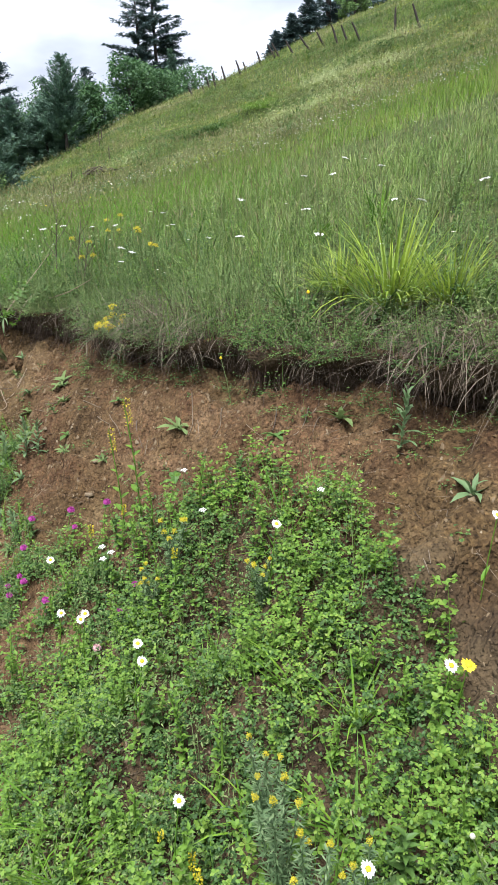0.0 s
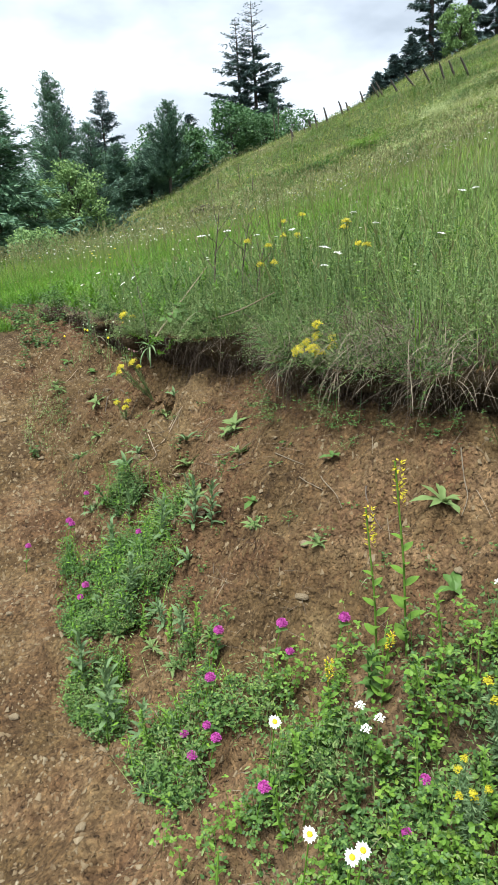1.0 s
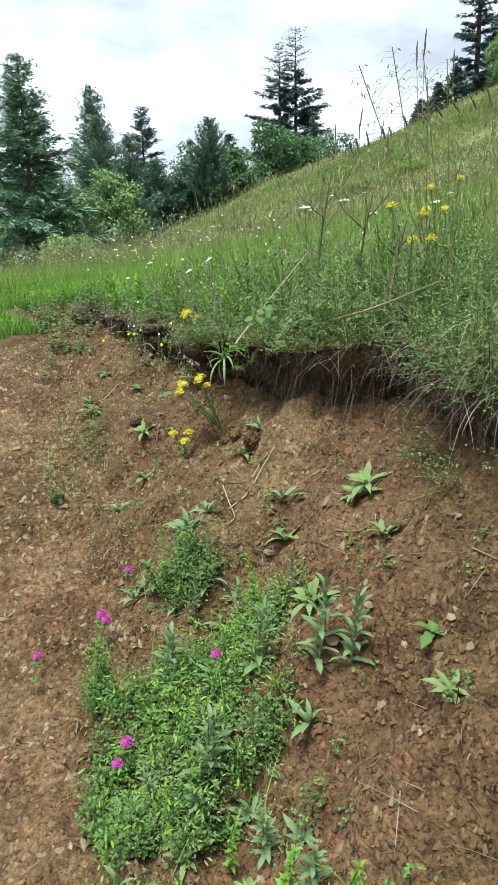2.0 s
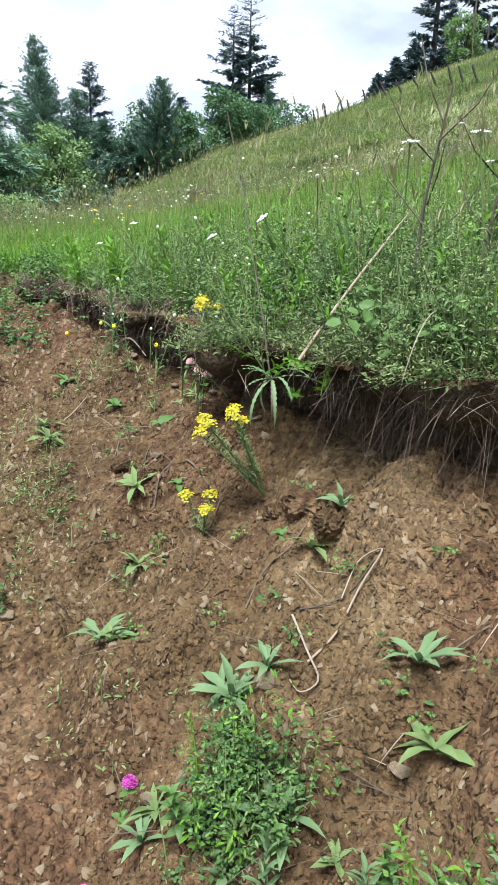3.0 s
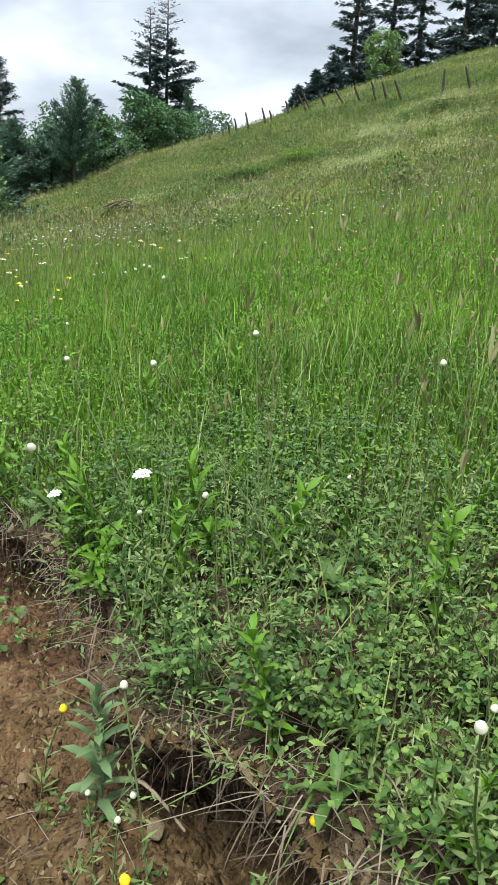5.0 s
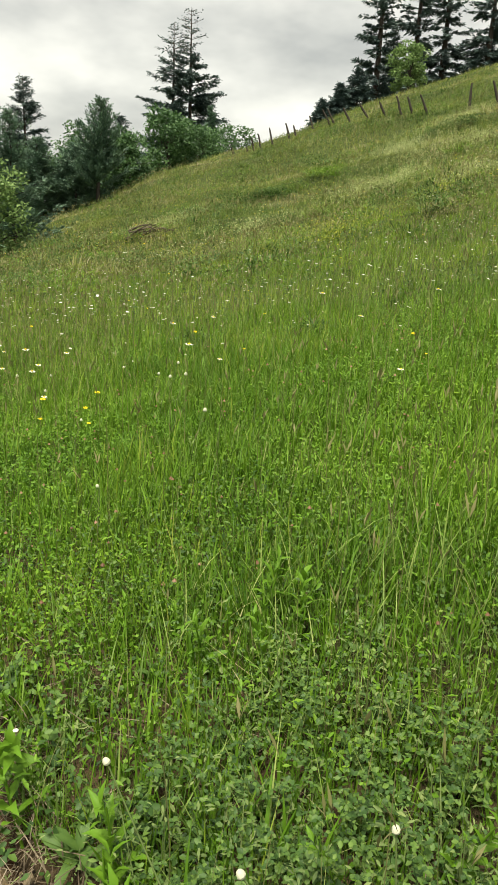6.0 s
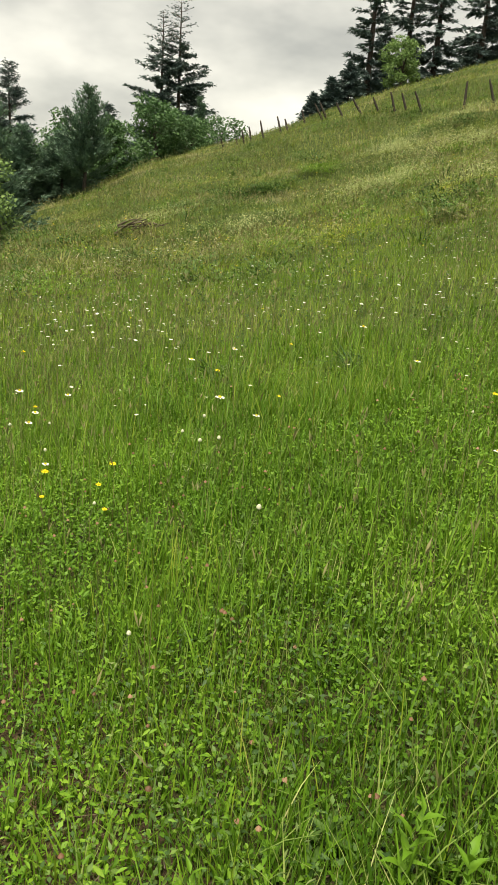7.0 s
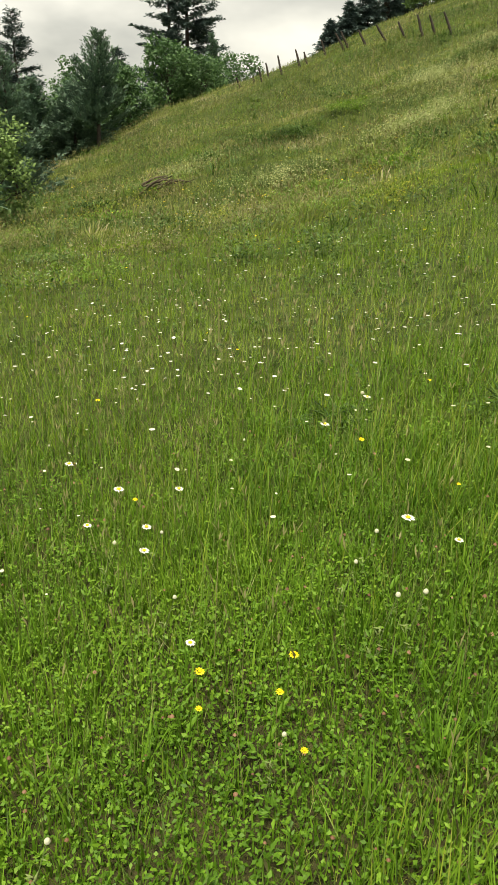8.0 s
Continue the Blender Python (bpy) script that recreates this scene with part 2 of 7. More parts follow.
ROOT = leafy("roots", [(0.0, (0.019, 0.0129, 0.00912)), (0.5, (0.057, 0.038, 0.0266)), (1.0, (0.167, 0.125, 0.0874))], 3.0, 0.0, 0.9)
PALE_ROOT = leafy("pale_roots", [(0.0, (0.129, 0.0912, 0.057)), (0.5, (0.243, 0.186, 0.125)), (1.0, (0.395, 0.327, 0.243))], 6.0, 0.0, 0.8)
WHITE = leafy("white_petals", [(0.0, (0.62, 0.62, 0.52)), (0.5, (0.74, 0.74, 0.68)), (1.0, (0.82, 0.82, 0.8))], 3.0, 0.3)
CREAM = leafy("cream_flower_heads", [(0.0, (0.40, 0.42, 0.26)), (0.5, (0.56, 0.57, 0.42)), (1.0, (0.72, 0.72, 0.62))], 3.0, 0.25)
CREAM_GREEN = leafy("pale_flowering_herbs", [(0.0, (0.2, 0.25, 0.092)), (0.5, (0.375, 0.425, 0.184)), (1.0, (0.625, 0.625, 0.345))], 2.0, 0.3)
FLOWERY = leafy("yellow_flowering_herbs", [(0.0, (0.12, 0.19, 0.025)), (0.5, (0.26, 0.31, 0.04)), (1.0, (0.5, 0.45, 0.06))], 2.0, 0.3)
GOLD = leafy("yellow_petals", [(0.0, (0.55, 0.36, 0.01)), (0.5, (0.78, 0.58, 0.015)), (1.0, (0.85, 0.74, 0.05))], 4.0, 0.25)
LIME = leafy("spurge_yellow_bracts", [(0.0, (0.233, 0.224, 0.008)), (0.5, (0.428, 0.37, 0.012)), (1.0, (0.632, 0.519, 0.022))], 4.0, 0.25)
FADED = leafy("faded_clover_heads", [(0.0, (0.07, 0.0358, 0.0195)), (0.5, (0.14, 0.0715, 0.039)), (1.0, (0.294, 0.182, 0.117))], 5.0, 0.1)
PINK = leafy("clover_florets", [(0.0, (0.206, 0.0182, 0.13)), (0.5, (0.365, 0.052, 0.258)), (1.0, (0.517, 0.156, 0.418))], 5.0, 0.25)
BLUSH = leafy("pale_pink_florets", [(0.0, (0.45, 0.22, 0.22)), (0.5, (0.66, 0.42, 0.40)), (1.0, (0.78, 0.62, 0.58))], 5.0, 0.25)
# needles lightened and tinted blue: the haze of distance is in their colour
NEEDLE_DARK = leafy("hazy_dark_needles", [(0.0, (0.0359, 0.0591, 0.0596)), (0.5, (0.0718, 0.111, 0.106)), (1.0, (0.128, 0.176, 0.144))], 0.5, 0.1)
NEEDLE_PINE = leafy("hazy_pine_needles", [(0.0, (0.0511, 0.095, 0.0703)), (0.5, (0.107, 0.181, 0.123)), (1.0, (0.194, 0.29, 0.171))], 0.4, 0.12)
NEEDLE_FIR = leafy("hazy_fir_needles", [(0.0, (0.0527, 0.105, 0.0686)), (0.5, (0.114, 0.205, 0.119)), (1.0, (0.21, 0.325, 0.153))], 0.4, 0.12)
LEAF = leafy("tree_leaves", [(0.0, (0.0808, 0.138, 0.0502)), (0.5, (0.166, 0.266, 0.0866)), (1.0, (0.304, 0.418, 0.146))], 0.4, 0.3)
LEAF_DARK = leafy("shrub_leaves", [(0.0, (0.0365, 0.0832, 0.0334)), (0.5, (0.076, 0.154, 0.0569)), (1.0, (0.144, 0.246, 0.08))], 0.35, 0.25)
BARK = grainy("bark", [(0.2, (0.0266, 0.0213, 0.0182)), (0.8, (0.0988, 0.0798, 0.0684))], 5, 30, 0.7)
DEAD = grainy("dead_branch_bark", [(0.2, (0.0418, 0.0335, 0.0262)), (0.8, (0.134, 0.108, 0.081))], 5, 30, 0.5)
POST_WOOD = grainy("weathered_post_wood", [(0.2, (0.0152, 0.0129, 0.0114)), (0.8, (0.0646, 0.0532, 0.0441))], 6, 40, 0.5)
STONE = grainy("earthy_stone", [(0.05, (0.049, 0.032, 0.0166)), (0.4, (0.113, 0.0782, 0.0407)), (0.7, (0.181, 0.141, 0.0856)), (1.0, (0.287, 0.25, 0.175))], 14, 120, 0.5, 0.95)
CRUMB = grainy("crumbs_of_earth", [(0.1, (0.0433, 0.025, 0.0109)), (0.45, (0.0806, 0.0507, 0.0212)), (0.8, (0.115, 0.0773, 0.0352)), (1.0, (0.155, 0.113, 0.0595))], 6, 160, 0.6, 0.95)


def earth_material():
    """Bare red-brown earth, and dark humus under the turf, told apart by the attribute 'turf'; further up a mossy sod."""
    m, n, l, b = base_mat("earth", 0.95, 0.15)
    tc, at = n.new("ShaderNodeTexCoord"), n.new("ShaderNodeAttribute")
    at.attribute_name = "turf"
    sizes = []
    for s, d in ((1.3, 4), (7.0, 6), (38.0, 5), (150.0, 3)):
        t = n.new("ShaderNodeTexNoise")
        t.inputs["Scale"].default_value, t.inputs["Detail"].default_value, t.inputs["Roughness"].default_value = s, d, 0.6
        l.new(tc.outputs["Object"], t.inputs["Vector"])
        sizes.append(t)
    crumbs = n.new("ShaderNodeTexVoronoi")
    crumbs.inputs["Scale"].default_value = 42
    l.new(tc.outputs["Object"], crumbs.inputs["Vector"])
    warm = ramp(n, [(0.36, (0.04, 0.0242, 0.0107)), (0.5, (0.086, 0.056, 0.0233)), (0.64, (0.141, 0.0995, 0.047))])
    mixed = n.new("ShaderNodeMath")
    mixed.operation = 'MULTIPLY_ADD'
    mixed.inputs[1].default_value = 0.45
    l.new(sizes[1].outputs["Fac"], mixed.inputs[0])
    half = n.new("ShaderNodeMath")
    half.operation = 'MULTIPLY'
    half.inputs[1].default_value = 0.55
    l.new(sizes[0].outputs["Fac"], half.inputs[0])
    l.new(half.outputs[0], mixed.inputs[2])
    l.new(mixed.outputs[0], warm.inputs["Fac"])
    red = ramp(n, [(0.36, (0.047, 0.0242, 0.0112)), (0.5, (0.099, 0.057, 0.0271)), (0.64, (0.151, 0.0975, 0.0497))])
    l.new(mixed.outputs[0], red.inputs["Fac"])
    beds = n.new("ShaderNodeTexNoise")
    beds.inputs["Scale"].default_value, beds.inputs["Detail"].default_value = 1.6, 3
    l.new(tc.outputs["Object"], beds.inputs["Vector"])
    seam = ramp(n, [(0.44, (0, 0, 0)), (0.58, (1, 1, 1))])
    l.new(beds.outputs["Fac"], seam.inputs["Fac"])
    soil = n.new("ShaderNodeMix")
    soil.data_type = 'RGBA'
    l.new(seam.outputs["Color"], soil.inputs["Factor"])
    l.new(warm.outputs["Color"], soil.inputs["A"])
    l.new(red.outputs["Color"], soil.inputs["B"])
    speck = ramp(n, [(0.3, (0.55, 0.52, 0.5)), (0.52, (1.0, 1.0, 1.0)), (0.72, (1.45, 1.4, 1.35))])
    l.new(sizes[2].outputs["Fac"], speck.inputs["Fac"])
    mul = n.new("ShaderNodeMix")
    mul.data_type, mul.blend_type = 'RGBA', 'MULTIPLY'
    mul.inputs["Factor"].default_value = 1.0
    l.new(soil.outputs["Result"], mul.inputs["A"])
    l.new(speck.outputs["Color"], mul.inputs["B"])
    bits = n.new("ShaderNodeTexVoronoi")
    bits.inputs["Scale"].default_value = 90
    l.new(tc.outputs["Object"], bits.inputs["Vector"])
    chip = ramp(n, [(0.0, (0.6, 0.57, 0.55)), (0.6, (1.0, 1.0, 1.0)), (0.9, (1.35, 1.33, 1.3)), (1.0, (1.8, 1.8, 1.75))])
    l.new(bits.outputs["Color"], chip.inputs["Fac"])
    gravel = n.new("ShaderNodeMix")
    gravel.data_type, gravel.blend_type = 'RGBA', 'MULTIPLY'
    gravel.inputs["Factor"].default_value = 0.95
    l.new(mul.outputs["Result"], gravel.inputs["A"])
    l.new(chip.outputs["Color"], gravel.inputs["B"])
    humus = ramp(n, [(0.35, (0.034, 0.025, 0.014)), (0.65, (0.08, 0.06, 0.033))])
    l.new(sizes[1].outputs["Fac"], humus.inputs["Fac"])
    moss = ramp(n, [(0.3, (0.02, 0.03, 0.008)), (0.5, (0.045, 0.065, 0.015)), (0.7, (0.09, 0.11, 0.03))])
    l.new(sizes[1].outputs["Fac"], moss.inputs["Fac"])
    sod_at, sod = n.new("ShaderNodeAttribute"), n.new("ShaderNodeMix")
    sod_at.attribute_name = "sod"
    sod.data_type = 'RGBA'
    l.new(sod_at.outputs["Fac"], sod.inputs["Factor"])
    l.new(humus.outputs["Color"], sod.inputs["A"])
    l.new(moss.outputs["Color"], sod.inputs["B"])
    lay = n.new("ShaderNodeMix")
    lay.data_type = 'RGBA'
    l.new(at.outputs["Fac"], lay.inputs["Factor"])
    l.new(gravel.outputs["Result"], lay.inputs["A"])
    l.new(sod.outputs["Result"], lay.inputs["B"])
    l.new(lay.outputs["Result"], b.inputs["Base Color"])
    b1, b2, b3, b4 = (n.new("ShaderNodeBump") for _ in range(4))
    for bp, src, strength, dist in ((b1, sizes[1].outputs["Fac"], 0.7, 0.03), (b2, crumbs.outputs["Distance"], 0.6, 0.02), (b3, bits.outputs["Distance"], 0.7, 0.01), (b4, sizes[2].outputs["Fac"], 0.9, 0.024)):
        bp.invert = bp in (b2, b3)
        bp.inputs["Strength"].default_value, bp.inputs["Distance"].default_value = strength, dist
        l.new(src, bp.inputs["Height"])
    l.new(b1.outputs["Normal"], b2.inputs["Normal"])
    l.new(b2.outputs["Normal"], b3.inputs["Normal"])
    l.new(b3.outputs["Normal"], b4.inputs["Normal"])
    l.new(b4.outputs["Normal"], b.inputs["Normal"])
    return m


EARTH = earth_material()

# ---- the ground: one sheet, fine on the bank and coarse far out ----
far_out = 1.8 * 1.22 ** np.arange(1, 30)
up_hill = np.cumsum(0.08 * 1.031 ** np.arange(0, 96))
us = np.concatenate([0.2 - far_out[::-1], np.arange(0.2, 6.4, 0.018), np.arange(6.4, 7.2, 0.05), 7.2 + up_hill, 7.2 + up_hill[-1] + far_out])
vs = np.concatenate([0.0 - far_out[::-1], np.arange(0.0, 0.8, 0.04), np.arange(0.8, 2.5, 0.018), 2.5 + up_hill, 2.5 + up_hill[-1] + far_out])
gu, gv = np.meshgrid(us, vs, indexing="ij")
gx, gy = to_xy(gu, gv)
gz = height(gx, gy)
idx = np.arange(gu.size).reshape(gu.shape)
quads = np.stack([idx[:-1, :-1], idx[:-1, 1:], idx[1:, 1:], idx[1:, :-1]], -1).reshape(-1, 4)[:, ::-1]
ground_mesh = mesh_np("ground", np.stack([gx, gy, gz], -1).reshape(-1, 3), quads, EARTH, smooth=True)
turf_mask = ground_mesh.attributes.new("turf", 'FLOAT', 'POINT')
away = smooth_step(6.9, 7.9, gu)
cover = np.maximum(smooth_step(0.0, 0.1, gv - edge_v(gu)), away * smooth_step(-0.5, 0.1, gv - 2.1 + 0.3 * (gu - 7.2)))
cover = np.maximum(cover, smooth_step(7.5, 9, gu))
cover = np.maximum(cover, smooth_step(6.5, 6.9, gu + 0.15 * lumps(gu, gv, 0.4, 9)) * smooth_step(2.15, 1.95, gv))
cover = np.maximum(cover, 0.75 * smooth_step(1.6, 1.4, gv) * smooth_step(2.3, 1.8, gu) * smooth_step(-0.1, 0.1, gv - foot_v(gu)))
beside = smooth_step(-2.6, -3.2, gv - foot_v(gu)) * smooth_step(8.5, 7.5, gu)
cover = np.maximum(cover, beside)
turf_mask.data.foreach_set("value", np.clip(cover, 0, 1).astype(np.float32).ravel())
sod_mask = ground_mesh.attributes.new("sod", 'FLOAT', 'POINT')
sod_mask.data.foreach_set("value", np.maximum(0.4 * smooth_step(5.8, 6.6, gy) + 0.6 * smooth_step(8.5, 12, gy), np.maximum(np.maximum(smooth_step(-0.8, -2.0, gu), 0.8 * smooth_step(0.5, 1.4, gv - edge_v(gu))), np.maximum(np.maximum(smooth_step(3.5, 5, gv), smooth_step(6.6, 7.4, gu) * smooth_step(2.1, 1.7, gv)), beside))).astype(np.float32).ravel())
tagged(new("ground", ground_mesh), "red-brown bare earth bank with a dirt track below a grassy hillside", "ground", kind="structure")


# ---- growing things ----
def blades(P, length, width, az, lean, bend, segs=2, twist=None):
    """Ribbons that taper to a tip: feet P, lengths, widths, directions, lean from upright, and further bend."""
    n = len(P)
    side = az + (np.pi / 2 if twist is None else twist)
    sx, sy = np.cos(side), np.sin(side)
    dx, dy = np.cos(az), np.sin(az)
    verts = np.empty((n, 2 * segs + 1, 3), np.float32)
    cx = np.array(P, np.float32)
    for s in range(segs + 1):
        k = s / segs
        w = width * (1.0 if s == 0 else (1 - 0.75 * k * k)) * 0.5
        if s < segs:
            verts[:, 2 * s] = cx + np.stack([-sx * w, -sy * w, 0 * w], -1)
            verts[:, 2 * s + 1] = cx + np.stack([sx * w, sy * w, 0 * w], -1)
        else:
            verts[:, 2 * segs] = cx
        a = lean + bend * (k + 0.5 / segs)
        step = length / segs
        cx = cx + np.stack([dx * np.sin(a) * step, dy * np.sin(a) * step, np.cos(a) * step], -1)
    tri = []
    for s in range(segs - 1):
        o = 2 * s
        tri += [(o, o + 1, o + 3), (o, o + 3, o + 2)]
    tri.append((2 * segs - 2, 2 * segs - 1, 2 * segs))
    tri = np.array(tri)
    faces = (tri[None] + (np.arange(n) * (2 * segs + 1))[:, None, None]).reshape(-1, 3)
    return verts.reshape(-1, 3), faces


def leaves(P, length, width, az, pitch, roll=None, fold=0.15, plain=False, sliver=False):
    """Small leaves: five corners each, folded along the rib."""
    n = len(P)
    roll = np.zeros(n) if roll is None else roll
    d = np.stack([np.cos(az) * np.cos(pitch), np.sin(az) * np.cos(pitch), np.sin(pitch)], -1)
    s = np.stack([-np.sin(az), np.cos(az), 0 * az], -1)
    up = np.cross(d, s)
    s2 = s * np.cos(roll)[:, None] + up * np.sin(roll)[:, None]
    up2 = np.cross(d, s2)
    L, W = np.asarray(length)[:, None], np.asarray(width)[:, None]
    P = np.asarray(P)
    if plain:
        v = np.stack([P, P + d * L * 0.5 + s2 * W * 0.5 + up2 * W * 0.12, P + d * L * 0.93 + s2 * W * 0.24 - up2 * L * 0.1, P + d * L - s2 * W * 0.2 - up2 * L * 0.12, P + d * L * 0.52 - s2 * W * 0.5 + up2 * W * 0.12], 1)
        tri = np.array([(0, 1, 2), (0, 2, 3), (0, 3, 4)])
        return v.reshape(-1, 3).astype(np.float32), (tri[None] + (np.arange(n) * 5)[:, None, None]).reshape(-1, 3)
    if sliver:
        v = np.stack([P, P + d * L * 0.4 + s2 * W * 0.5, P + d * L - up2 * L * 0.1, P + d * L * 0.4 - s2 * W * 0.5], 1)
        tri = np.array([(0, 1, 2), (0, 2, 3)])
        return v.reshape(-1, 3).astype(np.float32), (tri[None] + (np.arange(n) * 4)[:, None, None]).reshape(-1, 3)
    v = np.stack([P, P + d * L * 0.5 + s2 * W * 0.5 - up2 * W * fold, P + d * L * 0.55 + up2 * W * fold * -0.6, P + d * L * 0.5 - s2 * W * 0.5 - up2 * W * fold,
                  P + d * L - up2 * L * 0.12], 1)
    tri = np.array([(0, 1, 2), (0, 2, 3), (1, 4, 2), (2, 4, 3)])
    return v.reshape(-1, 3).astype(np.float32), (tri[None] + (np.arange(n) * 5)[:, None, None]).reshape(-1, 3)


def discs(P, radius, tilt_az, tilt, sides=6, dome=0.25):
    """Little domed flower heads."""
    n = len(P)
    nz = np.stack([np.cos(tilt_az) * np.sin(tilt), np.sin(tilt_az) * np.sin(tilt), np.cos(tilt)], -1)
    a = np.stack([np.cos(tilt_az) * np.cos(tilt), np.sin(tilt_az) * np.cos(tilt), -np.sin(tilt)], -1)
    b = np.cross(nz, a)
    P, R = np.asarray(P), np.asarray(radius)[:, None]
    rim = [P + R * (np.cos(t) * a + np.sin(t) * b) for t in np.linspace(0, 2 * np.pi, sides, endpoint=False)]
    v = np.stack([P + nz * R * dome] + rim, 1)
    tri = np.array([(0, i + 1, (i + 1) % sides + 1) for i in range(sides)])
    return v.reshape(-1, 3).astype(np.float32), (tri[None] + (np.arange(n) * (sides + 1))[:, None, None]).reshape(-1, 3)


def join(*sets):
    vs_, fs_, o = [], [], 0
    for v, f in sets:
        vs_.append(v)
        fs_.append(f + o)
        o += len(v)
    return np.concatenate(vs_), np.concatenate(fs_)


def scatter(n, x0, x1, y0, y1):
    x, y = rng.uniform(x0, x1, n), rng.uniform(y0, y1, n)
    return x, y


def rooted(x, y, sink=0.01):
    return np.stack([x, y, surface(x, y) - sink], -1)


def stuff(name, geometry, material, label, category):
    v, f = geometry
    return tagged(new(name, mesh_np(name, v, f, material)), label, category, kind="stuff")


def sward(name, x, y, hmin, hmax, wide, material, label, category="grass", segs=2, lean=0.35, bend=0.7, tall=None):
    n = len(x)
    h = rng.uniform(hmin, hmax, n) * (0.8 + 0.22 * wave(x, y, 0.8, 3) + 0.3 * lumps(x, y, 0.35, 8))
    if tall is not None:
        h = h * tall
    geo = blades(rooted(x, y), h, rng.uniform(0.6, 1.3, n) * wide, rng.uniform(0, 2 * np.pi, n), np.abs(rng.normal(0, lean, n)), rng.uniform(0.1, bend, n), segs)
    return stuff(name, geo, material, label, category)


# ---- trees ----
def tube(points, radii, sides=6):
    """A round, tapered limb along points."""
    pts = [Vector(p) for p in points]
    v, f = [], []
    for i, p in enumerate(pts):
        d = (pts[min(i + 1, len(pts) - 1)] - pts[max(i - 1, 0)]).normalized()
        a = d.orthogonal().normalized()
        b = d.cross(a)
        for s in range(sides):
            t = 2 * math.pi * s / sides
            v.append(p + (a * math.cos(t) + b * math.sin(t)) * radii[i])
    for i in range(len(pts) - 1):
        for s in range(sides):
            o, q = i * sides, (s + 1) % sides
            f.append((o + s, o + q, o + q + sides))
            f.append((o + s, o + q + sides, o + s + sides))
    return np.array([tuple(p) for p in v], np.float32), np.array(f)


def planted(place, tall):
    """The foot on the ground under a tree of which the top is given."""
    foot = ground_at(place[0], place[1]) - 0.1
    return (place[0], place[1], foot), tall + place[2] - foot


def conifer(name, place, tall, spread, label, needles, seed, bare_top=0.0, bare_foot=0.1, droop=0.25, lean=(0, 0), up_tips=0.0, density=1.0, gaps=0.25, spray=0.42, shape=0.9):
    """A trunk, whorls of limbs, and sprays of needles along each limb."""
    r = np.random.default_rng(seed)
    place, tall = planted(place, tall)
    tree = thing(name, place, label, "tree")
    zs = np.linspace(0, tall, 9)
    off = lambda z: np.stack([lean[0] * z, lean[1] * z, z], -1)
    r0 = tall * 0.016 + 0.03
    part("trunk", mesh_np("trunk", *tube([off(z) - (0, 0, 0.3 if z == 0 else 0) for z in zs], [r0 * (1 - 0.93 * z / tall) for z in zs], 8), BARK, True), tree)
    limbs, P, L, W, A, T = [], [], [], [], [], []
    z = tall * bare_foot
    while z < tall * 0.985:
        k = (z / tall - bare_foot) / (1 - bare_foot)
        reach = spread * (1 - k) ** shape * r.uniform(0.75, 1.15) + 0.12
        for _ in range(int(r.integers(4, 7))):
            if r.random() < gaps:
                continue
            az, out = r.uniform(0, 2 * np.pi), reach * r.uniform(0.55, 1.1)
            rise = (0.5 * k - droop * (1 - k))
            n = 5
            ks = np.linspace(0, 1, n)
            pts = off(z) + np.stack([np.cos(az) * out * ks, np.sin(az) * out * ks, out * (rise * ks + up_tips * ks**3)], -1)
            limbs.append(tube(pts[::2], [0.012 * tall * 0.16 * (1 - 0.85 * q) + 0.006 for q in ks[::2]], 3))
            bare = bare_top > 0 and z / tall > 1 - bare_top
            m = int((3 + out * 13) * density * (0.22 if bare else 1.0) * (0.8 if place[1] > 60 else 0.9))
            q = r.uniform(0.18, 1.0, m)
            base = off(z) + np.stack([np.cos(az) * out * q, np.sin(az) * out * q, out * (rise * q + up_tips * q**3)], -1)
            base = base + r.normal(0, 0.05 * spread * 0.5 + 0.03, (m, 3)) * (1, 1, 0.6)
            P.append(base)
            L.append(spray * 0.85 * r.uniform(0.55, 1.25, m) * (0.55 + 0.6 * (1 - k)))
            W.append(spray * r.uniform(0.16, 0.3, m) * (0.6 + 0.5 * (1 - k)))
            A.append(az + r.normal(0, 0.6, m))
            T.append(r.normal(rise * 0.6 - 0.12 + 1.6 * up_tips, 0.3, m))
        z += tall * r.uniform(0.017, 0.03)
    P, L, W, A, T = (np.concatenate(q) for q in (P, L, W, A, T))
    tagged(part("branch", mesh_np("branch", *join(*limbs), DEAD if bare_top else BARK), tree), kind="stuff")
    # each spray is a fan of three narrow slivers
    fans = [leaves(P, L * f, W * (0.85 if place[1] > 60 else 0.6), A + d, T + e, r.uniform(-0.9, 0.9, len(P)), 0.15, sliver=True) for d, e, f in ((0, 0, 1.0), (0.6, 0.15, 0.8), (-0.6, 0.35, 0.8))]
    tagged(part("crown", mesh_np("crown", *join(*fans), needles), tree), kind="stuff")
    return tree


